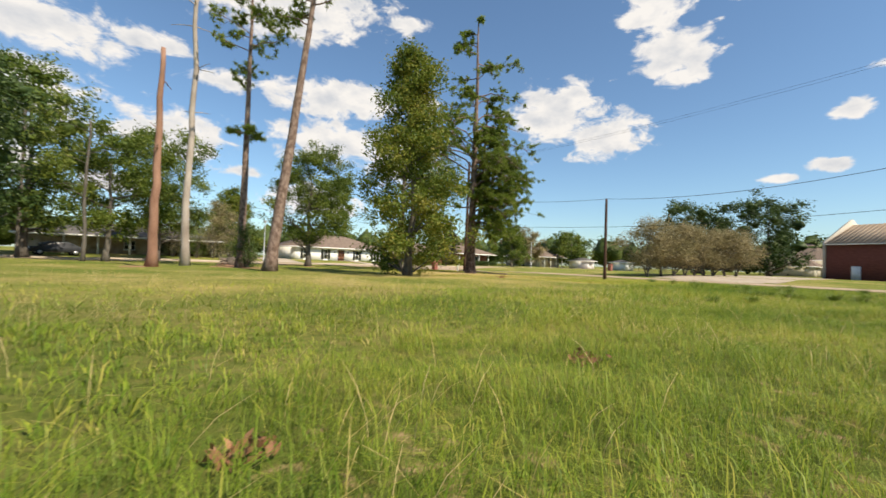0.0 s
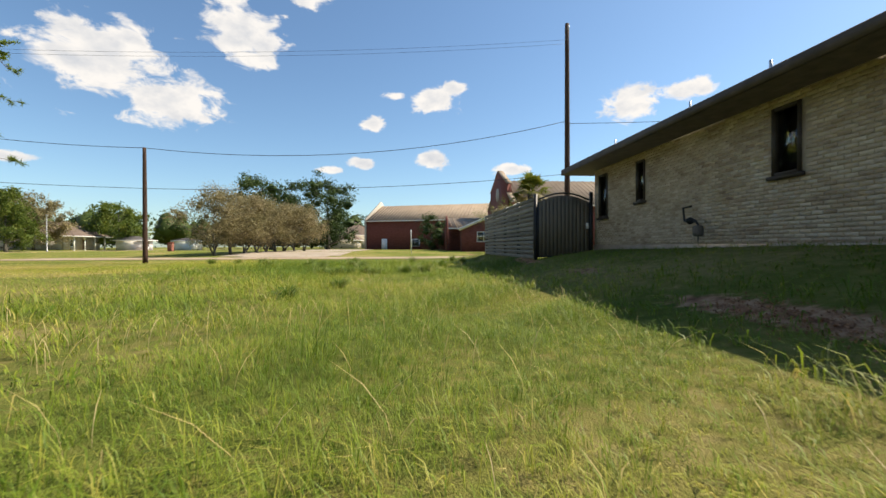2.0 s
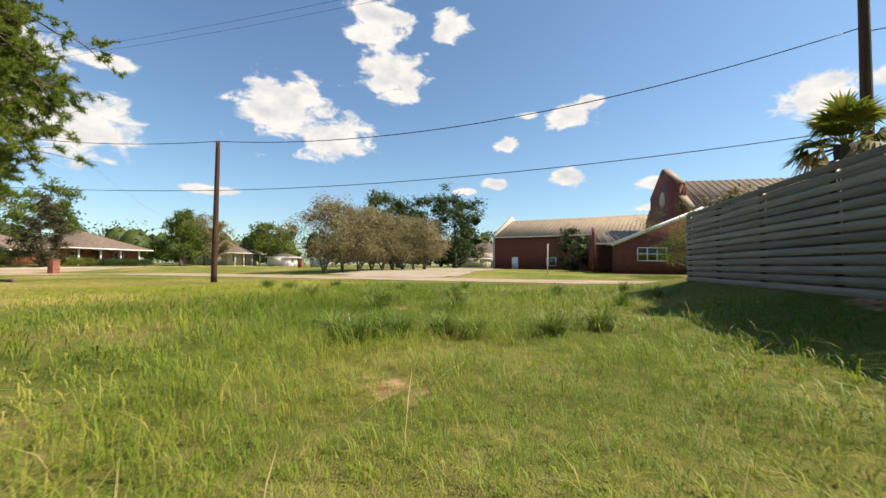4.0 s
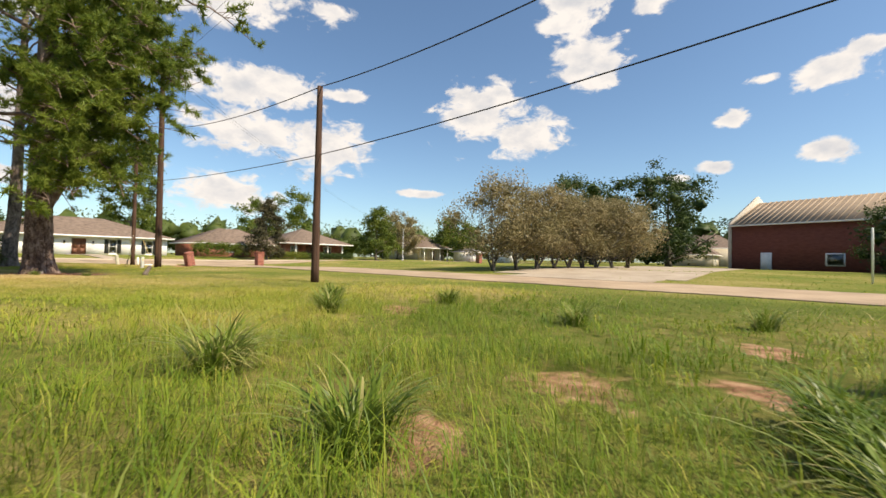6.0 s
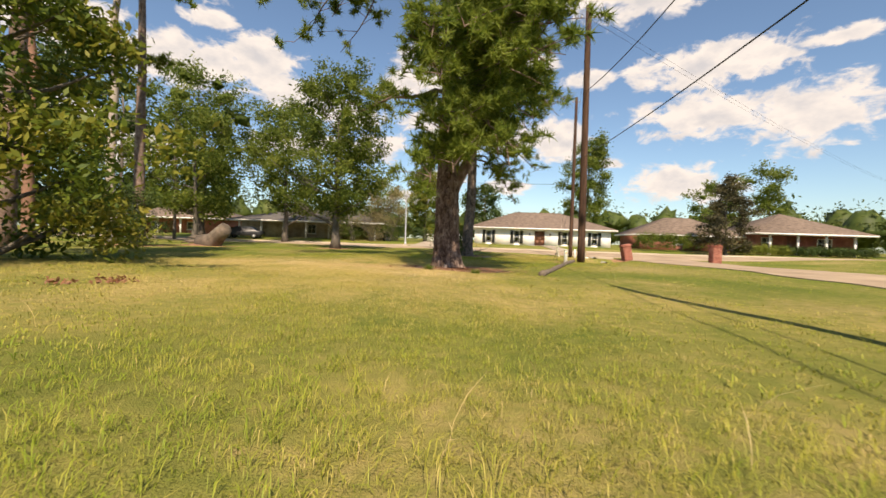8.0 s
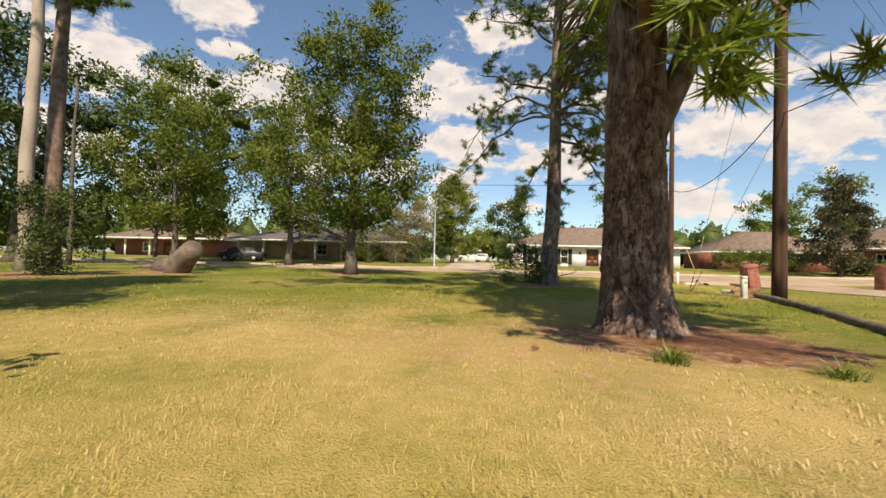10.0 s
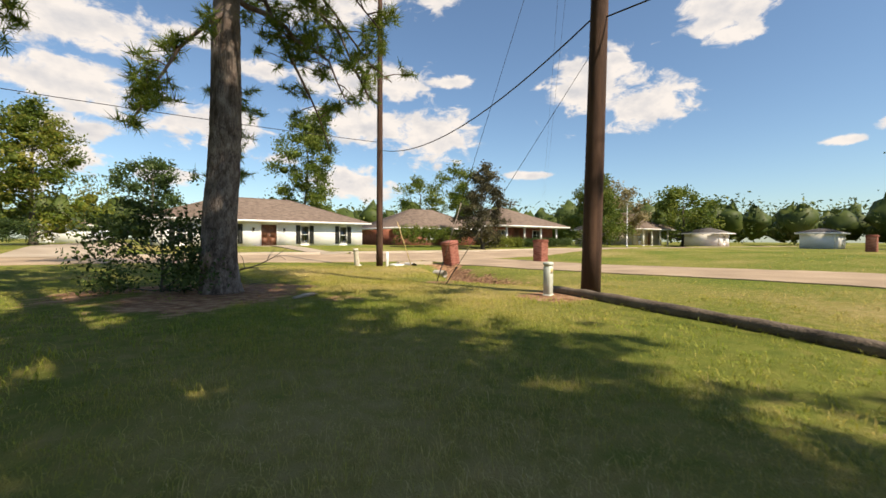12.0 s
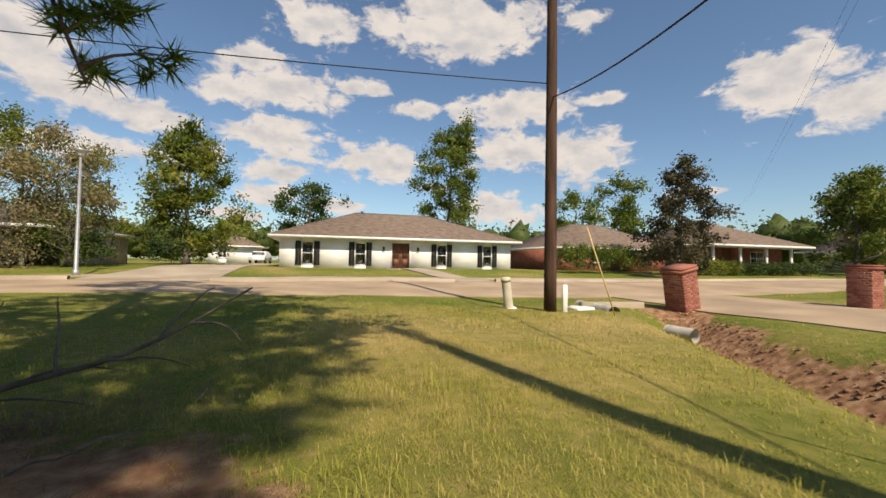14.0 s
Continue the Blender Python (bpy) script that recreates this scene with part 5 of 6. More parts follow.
def palm():
    rng = np.random.RandomState(5)
    x, y = 24.15, -3.4
    t = thing("palm", "green fan palm with dry skirt behind the fence", "palm", (x, y, float(H(x, y))))
    top = np.array([0.05, 0, 2.6])
    part("trunk", Soup().tube([(0, 0, -0.1), (0, 0, 1.2), top], [0.24, 0.2, 0.2], 12), MAT["bark"], t, smooth=True)
    green, dry = Soup(), Soup()
    for k in range(30):
        a, e = k * 2.4 + rng.uniform(-0.3, 0.3), rng.uniform(-0.75, 1.25)
        s = green if e > -0.2 else dry
        d = np.array([math.cos(a) * math.cos(e), math.sin(a) * math.cos(e), math.sin(e)])
        hub = top + d * rng.uniform(0.35, 0.6)
        s.tube([top, hub], [0.02, 0.013], 4, False)
        side = np.cross(d, (0, 0, 1))
        side /= np.linalg.norm(side)
        lift = np.cross(side, d)
        for f in np.linspace(-1.5, 1.5, 25):
            w = d * math.cos(f) + side * math.sin(f)
            ln = rng.uniform(0.45, 0.62) * (1 - 0.12 * abs(f))
            mid = hub + w * ln * 0.55 + lift * 0.05 * abs(f)
            tip = hub + w * ln - np.array([0, 0, 0.10 + (0.2 if s is dry else 0)]) * rng.uniform(0.6, 1.4)
            n = np.cross(w, lift) * 0.026
            s.add([hub - n * 0.4, hub + n * 0.4, mid + n, tip, mid - n], [(0, 1, 2, 4)], [(2, 3, 4)], tint=rng.uniform(0.2, 0.8))
    part("crown", green, MAT["leaves_gum"], t)
    part("skirt", dry, MAT["leaves_dry"], t, "dry brown hanging fronds")
    for fx, fy in ((27.2, -2.7), (28.3, -2.75)):
        v = thing("dry_vine", "dry straw-coloured vine draped over the fence top", "vine", (fx, fy, 2.62))
        c = rng.normal(0, 1, (60, 3)) * (0.5, 0.12, 0.12)
        c[:, 2] = np.maximum(c[:, 2], -0.05 + 0 * c[:, 2])
        s = Soup()
        leaf_quads(s, c, rng, 14, 0.07, 0.075)
        part("foliage", s, MAT["leaves_dry"], v)


palm()


# ---- church ----
def prism(y0, y1, prof):
    """A body along y with the given (x, z) outline."""
    n = len(prof)
    s = Soup()
    s.add([(x, y0, z) for x, z in prof] + [(x, y1, z) for x, z in prof], [(i, (i + 1) % n, n + (i + 1) % n, n + i) for i in range(n)])
    for a in range(1, n - 1):
        s.t.append(np.array([[s.n - 2 * n, s.n - 2 * n + a + 1, s.n - 2 * n + a], [s.n - n, s.n - n + a, s.n - n + a + 1]]))
    return s


def church():
    t = thing("church", "red brick church with stepped gables and tan metal roofs", "church")
    z = 0.15
    # nave: gable end towards +y
    x0, x1, xm, ye, yf = 56.1, 71.1, 63.6, -11.0, -46.0
    part("nave_wall", prism(yf, ye, [(x0, z), (x1, z), (x1, 5.95), (xm, 9.75), (x0, 5.95)]), MAT["church_brick"], t)
    par = [(x0 - 0.1, z), (x1 + 0.1, z), (x1 + 0.1, 6.25), (xm + 5.4, 7.65), (xm + 5.3, 8.85), (xm + 0.3, 11.25), (xm - 0.3, 11.25), (xm - 5.3, 8.85), (xm - 5.4, 7.65), (x0 - 0.1, 6.25)]
    part("gable_parapet", prism(ye, ye + 0.55, par), MAT["church_brick"], t)
    cop = Soup()
    for k, ((ax, az), (bx, bz)) in enumerate(zip(par[2:], par[3:])):
        if k in (1, 5):
            continue
        d = np.array([bx - ax, bz - az]) / math.hypot(bx - ax, bz - az)
        a, b = np.array([ax, az]) - d * 0.08, np.array([bx, bz]) + d * 0.08
        up = np.array([d[1], -d[0]]) * (-0.07 if d[0] < 0 else 0.07)
        cop.add([(p[0], yy, p[1]) for yy in (ye - 0.06, ye + 0.62) for p in (a, b, b + up * np.sign(up[1]), a + up * np.sign(up[1]))], [(0, 1, 2, 3), (7, 6, 5, 4), (0, 4, 5, 1), (1, 5, 6, 2), (2, 6, 7, 3), (3, 7, 4, 0)])
    part("coping", cop, MAT["tin"], t, "pale stone coping")
    part("niche", Soup().tube([(xm + 0.3, ye + 0.54, 8.0), (xm + 0.3, ye + 0.60, 8.0)], 0.95, 24), MAT["stucco"], t)
    for sgn, xe in ((-1, x0 - 0.7), (1, x1 + 0.7)):
        r = Soup()
        r.add([(xe, yf, 5.85), (xe, ye - 0.02, 5.85), (xm, ye - 0.02, 10.0), (xm, yf, 10.0), (xe, yf, 5.7), (xe, ye - 0.02, 5.7), (xm, ye - 0.02, 9.85), (xm, yf, 9.85)], [(0, 1, 2, 3), (7, 6, 5, 4), (0, 4, 5, 1), (1, 5, 6, 2), (2, 6, 7, 3), (3, 7, 4, 0)])
        roof = part("roof", r, MAT["tin"], t)
        if sgn < 0:
            for y in np.arange(yf + 0.4, ye, 0.62):
                part("seam", Soup().tube([(xe, y, 5.87), (xm, y, 10.02)], 0.085, 4), MAT["tin"], roof)
            part("gutter", Soup().box(xe - 0.14, xe + 0.03, yf, ye - 0.02, 5.70, 5.88), MAT["white_trim"], t)
    # long low block behind, turned a little
    m = pose(86.3, 10.0, z, 0, 0, -19)
    L, D, he, hr = 31.0, 15.0, 5.6, 9.0

    def tr(s):
        s.v = [v @ np.array(m.to_3x3()).T + np.array(m.translation) for v in s.v]
        return s

    part("block_wall", tr(prism(-L, 0, [(0, 0), (D, 0), (D, he), (D / 2, hr - 0.3), (0, he)])), MAT["church_brick"], t)
    par2 = [(-0.15, 0), (D + 0.15, 0), (D + 0.15, he + 0.3), (D / 2 + 1.5, hr + 0.1), (D / 2, hr + 0.9), (D / 2 - 1.5, hr + 0.1), (-0.15, he + 0.3)]
    part("block_parapet", tr(prism(0, 0.35, par2)), MAT["stucco"], t, "pale stone-capped gable parapet")
    r = Soup()
    r.add([(-0.6, -L, he - 0.1), (-0.6, -0.02, he - 0.1), (D / 2, -0.02, hr), (D / 2, -L, hr), (-0.6, -L, he - 0.25), (-0.6, -0.02, he - 0.25), (D / 2, -0.02, hr - 0.15), (D / 2, -L, hr - 0.15)], [(0, 1, 2, 3), (7, 6, 5, 4), (0, 4, 5, 1), (1, 5, 6, 2), (2, 6, 7, 3), (3, 7, 4, 0)])
    roof = part("roof", tr(r), MAT["tin"], t)
    for y in np.arange(-L + 0.5, 0, 0.62):
        part("seam", tr(Soup().tube([(-0.6, y, he - 0.08), (D / 2, y, hr + 0.02)], 0.085, 4)), MAT["tin"], roof)
    part("gutter", tr(Soup().box(-0.75, -0.58, -L, -0.02, he - 0.25, he - 0.08)), MAT["white_trim"], t)
    part("door", tr(Soup().box(-0.06, 0.0, -4.2, -3.1, 0.0, 2.15)), MAT["white_trim"], t, "white service door")
    win = part("window", tr(Soup().box(-0.06, 0.0, -10.6, -9.0, 0.7, 2.1)), MAT["white_trim"], t)
    part("pane", tr(Soup().box(-0.08, -0.06, -10.45, -9.15, 0.85, 1.95)), MAT["glass"], win)
    # low gabled wing towards the road
    wx, wy, half = 54.5, -11.3, 7.0
    part("wing_wall", prism_x(wx, 57.5, [(wy - half, z), (wy + half, z), (wy + half, 2.9), (wy, 5.75), (wy - half, 2.9)]), MAT["church_brick"], t)
    rk = Soup()
    for sgn in (-1, 1):
        rk.tube([(wx - 0.05, wy + sgn * (half + 0.5), 2.8), (wx - 0.05, wy, 5.95)], 0.17, 4)
    part("rake_trim", rk, MAT["white_trim"], t, "white sloping gable trim")
    wr = Soup()
    for sgn in (-1, 1):
        e = wy + sgn * (half + 0.5)
        wr.add([(wx - 0.2, e, 2.84), (57.6, e, 2.84), (57.6, wy, 5.99), (wx - 0.2, wy, 5.99)], [(0, 1, 2, 3)])
    part("wing_roof", wr, MAT["tin"], t)
    w = Soup()
    cy, zb, ww, hh = -7.14, 1.34, 2.42, 1.22
    w.box(wx - 0.08, wx, cy - ww / 2, cy + ww / 2, zb, zb + 0.08).box(wx - 0.08, wx, cy - ww / 2, cy + ww / 2, zb + hh - 0.08, zb + hh)
    for k in range(4):
        y = cy - ww / 2 + (ww - 0.07) * k / 3
        w.box(wx - 0.08, wx, y, y + 0.07, zb + 0.08, zb + hh - 0.08)
    w.box(wx - 0.06, wx, cy - ww / 2, cy + ww / 2, zb + 0.62, zb + 0.68)
    win = part("window", w, MAT["white_trim"], t)
    part("pane", Soup().box(wx - 0.03, wx - 0.01, cy - ww / 2, cy + ww / 2, zb, zb + hh), MAT["glass"], win)
    part("link_wall", Soup().box(59.5, 92, -10.8, -3.3, z, 3.2), MAT["church_brick"], t)
    lr = Soup()
    lr.add([(x, y, zz) for y in (-2.9, -10.0) for x, zz in ((57.9, 3.15), (63.5, 4.75), (63.5, 4.6), (57.9, 3.0))], [(0, 1, 5, 4), (1, 2, 6, 5), (2, 3, 7, 6), (3, 0, 4, 7), (3, 2, 1, 0), (4, 5, 6, 7)])
    lk = part("link_roof", lr, MAT["tin"], t)
    for y in np.arange(-3.4, -10, -0.62):
        part("seam", Soup().tube([(57.9, y, 3.17), (63.5, y, 4.77)], 0.07, 4), MAT["tin"], lk)
    part("link_parapet", prism(-2.88, -2.66, [(58.0, z), (59.3, z), (59.3, 4.6), (58.9, 4.75), (58.0, 4.1)]), MAT["church_brick"], t, "pale end wall of the link")
    part("link_gutter", Soup().box(57.76, 57.92, -10, -2.9, 3.0, 3.16), MAT["white_trim"], t)


def prism_x(x0, x1, prof):
    n = len(prof)
    s = Soup()
    s.add([(x0, y, z) for y, z in prof] + [(x1, y, z) for y, z in prof], [(i, n + i, n + (i + 1) % n, (i + 1) % n) for i in range(n)])
    for a in range(1, n - 1):
        s.t.append(np.array([[s.n - 2 * n, s.n - 2 * n + a, s.n - 2 * n + a + 1], [s.n - n, s.n - n + a + 1, s.n - n + a]]))
    return s


church()
sp = thing("sign_post", "thin pale post standing on the church lawn", "post", (50, 1.8, float(H(50, 1.8)) - 0.05))
part("post", Soup().tube([(0, 0, 0), (0, 0, 2.55), (0, 0, 2.6)], [0.045, 0.045, 0.02], 10), MAT["white_plastic"], sp, smooth=True)


# ---- poles and wires ----
def utility_pole(label, at, height, r, mat, lean=(0, 0), steps=0, hardware=True):
    x, y = at
    t = thing("utility_pole", label, "utility pole", (x, y, float(H(x, y)) - 0.05))
    n = 14
    f = np.linspace(0, 1, n)
    part("pole", Soup().tube(np.stack([lean[0] * f, lean[1] * f, height * f], 1), r * (1 - 0.32 * f), 18), MAT[mat], t, smooth=True)
    if hardware:
        s = Soup().tube([(-0.25 + lean[0] * 0.97, 0, height * 0.97), (0.25 + lean[0] * 0.97, 0, height * 0.97)], 0.02, 6)
        part("bracket", s, MAT["galv"], t)
        for sx in (-0.25, 0.25):
            b = (sx + lean[0] * 0.97, 0, height * 0.97)
            part("insulator", Soup().tube([b, (b[0], 0, b[2] + 0.06), (b[0], 0, b[2] + 0.14)], [0.045, 0.055, 0.03], 8), MAT["galv"], t)
    return t


POLE_A, POLE_B, POLE_C, POLE_D = (33.4, 46.35), (31.5, 33.85), (31.04, 17.0), (29.4, -7.05)
utility_pole("slim dark utility pole beside the street corner", POLE_A, 12.5, 0.155, "pole_wood")
utility_pole("tall red-brown utility pole beside the fallen log", POLE_B, 12.3, 0.185, "pole_wood", (-0.2, -0.4))
utility_pole("short weathered service pole standing in the grass", POLE_C, 6.62, 0.135, "pole_wood", hardware=False)
utility_pole("tall grey weathered pole at the edge of the lawn", (-5.5, 53.0), 15, 0.16, "pole_grey", hardware=False)
utility_pole("short pale wooden post beside the far street", (-12.8, 55.2), 5.6, 0.10, "pole_grey", hardware=False)
utility_pole("tall dark utility pole behind the fence", POLE_D, 13.0, 0.17, "pole_wood")


def sag_wire(name, label, a, b, sag, r=0.012, n=22):
    f = np.linspace(0, 1, n)
    a, b = np.array(a), np.array(b)
    p = a + (b - a) * f[:, None]
    p[:, 2] -= sag * 4 * f * (1 - f)
    tagged(part(name, Soup().tube(p, r, 6), MAT["wire"], smooth=True), label, "cable")


sag_wire("cable", "sagging black cable between the service poles", (*POLE_D, 8.05), (*POLE_C, 6.5), 1.08, 0.016)
sag_wire("cable", "sagging black cable between the poles over the lawn", (*POLE_C, 6.5), (POLE_B[0] - 0.12, POLE_B[1] - 0.3, 8.2), 0.38, 0.016)
sag_wire("cable", "lower black cable strung past the service pole", (*POLE_D, 5.0), (*POLE_C, 4.2), 0.38, 0.014)
sag_wire("cable", "lower black cable between the lawn poles", (*POLE_C, 4.2), (POLE_B[0] - 0.08, POLE_B[1] - 0.2, 5.1), 0.12, 0.014)
sag_wire("cable", "black cable between the tall poles", (*POLE_B, 5.25), (*POLE_A, 5.1), 0.84, 0.016)
sag_wire("cable", "thin black cable leaving the corner pole over the street", (*POLE_A, 5.45), (-5.5, 53.0, 8.2), 0.6, 0.013)
sag_wire("cable", "thin cable running on from the pole behind the fence", (*POLE_D, 7.9), (14, -40, 8.0), 0.9, 0.014)
for dx in (-0.25, 0.25):
    sag_wire("cable", "thin high wire between the tall poles", (POLE_D[0] + dx, POLE_D[1], 12.6), (POLE_B[0] + dx - 0.2, POLE_B[1], 12.0), 0.7, 0.006, 30)
    sag_wire("cable", "thin high wire running off over the far lots", (POLE_B[0] + dx - 0.2, POLE_B[1], 12.0), (112 + dx, 104, 12.5), 1.2, 0.006, 30)



def brick_pillar(label, at, w, h, lean=(0, 0), turn=0.0):
    x, y = at
    t = new("brick_pillar")
    t.matrix_basis = pose(x, y, float(H(x, y)) - 0.06, lean[0], lean[1], turn)
    tagged(t, label, "brick pillar", "entrance pillars")
    part("core", Soup().box(-w / 2 + 0.005, w / 2 - 0.005, -w / 2 + 0.005, w / 2 - 0.005, -0.2, h - 0.15), MAT["mortar_red"], t)
    n = int((h - 0.14) / 0.072)
    bl = bevelled(Soup().box(-0.096, 0.096, -0.045, 0.045, -0.0325, 0.0325).mesh("brick", MAT["brick_red"]), 0.002)
    per = max(2, round(w / 0.2))
    stepx = (w - 0.09) / per
    for k in range(n):
        z = 0.036 + k * 0.072
        for side in range(4):
            for j in range(per):
                off = -w / 2 + stepx * (j + 0.5) + (0.09 if k % 2 else 0)
                ob = new("brick", bl)
                ob.parent = t
                ob.matrix_basis = pose(0, 0, z, 0, 0, 90 * side) @ pose(off, -w / 2 + 0.045, 0) @ Matrix.Diagonal((stepx / 0.2, 1, 1, 1))
    part("cap", Soup().box(-w / 2 - 0.03, w / 2 + 0.03, -w / 2 - 0.03, w / 2 + 0.03, h - 0.15, h - 0.07).box(-w / 2 - 0.012, w / 2 + 0.012, -w / 2 - 0.012, w / 2 + 0.012, h - 0.07, h), MAT["brick_red"], t, "corbelled brick cap")
    return t


brick_pillar("leaning red brick entrance pillar beside the ditch", (37.8, 46.6), 0.62, 1.30, (2, -12), 8)
brick_pillar("upright red brick entrance pillar beside the road", (43.75, 45.7), 0.62, 1.38, (0, 0), 4)
brick_pillar("small far red brick pillar on the grass", (67.3, 35.2), 0.6, 1.3)


def pedestal():
    x, y = 30.85, 34.35
    t = thing("utility_pedestal", "pale green-grey plastic telephone pedestal in bare soil", "utility pedestal", (x, y, float(H(x, y)) - 0.03), 12)
    part("body", Soup().box(-0.075, 0.075, -0.075, 0.075, 0.0, 0.60), MAT["pvc"], t, bevel=0.02)
    part("cap", Soup().box(-0.083, 0.083, -0.083, 0.083, 0.60, 0.68), MAT["pvc"], t, bevel=0.025)
    part("label_plate", Soup().box(-0.05, 0.04, -0.079, -0.075, 0.46, 0.56), MAT["yellow"], t, "faded tan warning label")
    part("base", Soup().box(-0.085, 0.085, -0.085, 0.085, -0.1, 0.05), MAT["pvc"], t, bevel=0.01)


pedestal()


def leaning_pedestal():
    x, y = 32.55, 46.9
    t = new("cable_pedestal")
    t.matrix_basis = pose(x, y, float(H(x, y)) - 0.03, 0, -8, 10)
    tagged(t, "leaning stained cream cable pedestal beside the pole", "utility pedestal")
    part("body", Soup().tube([(0, 0, 0), (0, 0, 0.08), (0, 0, 0.7), (0, 0, 0.74)], [0.13, 0.12, 0.115, 0.115], 16), MAT["tan_plastic"], t, smooth=True)
    part("lid", Soup().tube([(0, 0, 0.72), (0, 0, 0.80), (0, 0, 0.83)], [0.128, 0.128, 0.09], 16), MAT["tan_plastic"], t, smooth=True)
    part("foot", Soup().tube([(0.02, 0, -0.02), (0.02, 0, 0.05)], [0.2, 0.16], 12), MAT["white_plastic"], t)


leaning_pedestal()
g = thing("pole_guard", "white plastic marker post beside the pole", "marker post", (33.72, 46.2, float(H(33.72, 46.2)) - 0.05))
part("sleeve", Soup().box(-0.07, 0.07, -0.035, 0.035, 0, 0.72), MAT["white_plastic"], g, bevel=0.02)


def fallen_log():
    a, b = np.array([28.5, 25.2]), np.array([31.35, 34.6])
    t = thing("log", "old grey utility pole lying in the grass", "log")
    f = np.linspace(0, 1, 30)
    p = a + (b - a) * f[:, None]
    rng = np.random.RandomState(3)
    path = np.stack([p[:, 0] + np.cumsum(rng.normal(0, 0.006, 30)), p[:, 1], H(p[:, 0], p[:, 1]) + 0.05], 1)
    part("trunk", Soup().tube(path, 0.09 + 0.008 * rng.normal(0, 1, 30), 16), MAT["log_wood"], t, smooth=True)


fallen_log()


def guy_wires():
    for a, b in (((30.76, 37.72), 4.75), ((31.09, 38.52), 10.2)):
        x, y = a
        z = float(H(x, y))
        t = thing("guy_wire", "rusty anchor rod and guy wire in bare soil", "guy wire")
        p, q = np.array([x, y, z - 0.15]), np.array([POLE_B[0] - 0.15, POLE_B[1] - 0.3, b])
        d = (q - p) / np.linalg.norm(q - p)
        part("anchor_rod", Soup().tube([p, p + d * 0.75], 0.014, 8), MAT["black_iron"], t)
        part("strand", Soup().tube([p + d * 0.75, q], 0.005, 6), MAT["wire"], t)
        part("guard", Soup().tube([p + d * 0.95, p + d * 2.5], 0.009, 8), MAT["bark_dead"], t, "weathered guy guard", smooth=True)
        th = np.linspace(0, 6.283, 13)
        side = np.cross(d, (0, 1, 0))
        side /= np.linalg.norm(side)
        c = p + d * 0.75
        part("eye", Soup().tube([c + 0.025 * (math.cos(k) * d + math.sin(k) * side) for k in th], 0.012, 6, False), MAT["black_iron"], t)


guy_wires()


def culvert(label, a, b, r):
    t = thing("culvert_pipe", label, "culvert pipe")
    n = 40
    f = np.linspace(0, 1, n)
    p = np.array(a) + (np.array(b) - np.array(a)) * f[:, None]
    rad = r * (1 + 0.04 * np.cos(f * n * 1.9))
    s = Soup().tube(p, rad, 20, False).tube(p[::-1], rad[::-1] * 0.88, 20, False)
    part("pipe", s, MAT["pipe"], t, smooth=True)


culvert("pale corrugated culvert pipe end in the ditch", (35.52, 44.12, -0.56), (35.42, 44.75, -0.56), 0.15)
culvert("short broken culvert pipe beside the pole", (35.25, 46.3, -0.34), (35.5, 48.2, -0.34), 0.17)


def lamp_post(label, at, h):
    x, y = at
    t = thing("street_lamp", label, "street lamp", (x, y, float(H(x, y))))
    part("post", Soup().tube([(0, 0, 0), (0, 0, 0.25), (0, 0, 0.27), (0, 0, h - 0.2)], [0.13, 0.13, 0.085, 0.05], 14), MAT["galv"], t, smooth=True)
    part("lantern", Soup().tube([(0, 0, h - 0.22), (0, 0, h - 0.1), (0, 0, h), (0, 0, h + 0.05)], [0.08, 0.22, 0.30, 0.05], 18), MAT["galv"], t, smooth=True)
    part("glass", Soup().tube([(0, 0, h - 0.28), (0, 0, h - 0.12)], [0.1, 0.16], 14), MAT["white_plastic"], t, smooth=True)


lamp_post("pale metal street lamp with saucer head", (17.7, 59.1), 5.55)
lamp_post("pale metal street lamp by the far houses", (79.8, 61.3), 6.1)


def hedge(label, x0, x1, y, h, w, mat, seed):
    rng = np.random.RandomState(seed)
    t = thing("hedge", label, "hedge", ((x0 + x1) / 2, y, float(H((x0 + x1) / 2, y))))
    n = int((x1 - x0) * 30)
    c = np.stack([rng.uniform(x0, x1, n) - (x0 + x1) / 2, rng.uniform(-w / 2, w / 2, n), h * rng.uniform(0.1, 1, n) ** 0.6 * (0.85 + 0.1 * np.sin(rng.uniform(0, 6, n)))], 1)
    s = Soup()
    leaf_quads(s, c, rng, 44, 0.17, 0.085)
    part("foliage", s, MAT[mat], t)


hedge("clipped dark green hedge before the brick house", 44.0, 52, 63.2, 2.2, 1.6, "leaves", 61)
hedge("lime green hedge under the porch", 53.5, 60, 62.6, 1.1, 1.2, "leaves_lime", 62)
hedge("dark rank undergrowth beyond the street", 6.5, 16.5, 65.2, 2.1, 1.4, "leaves_dark", 65)
hedge("dark round bush beside the driveway", 16.6, 18.4, 70.5, 2.0, 1.6, "leaves_dark", 66)
hedge("dark low hedge along the porch", 60.2, 69, 62.8, 1.0, 1.0, "leaves_dark", 63)


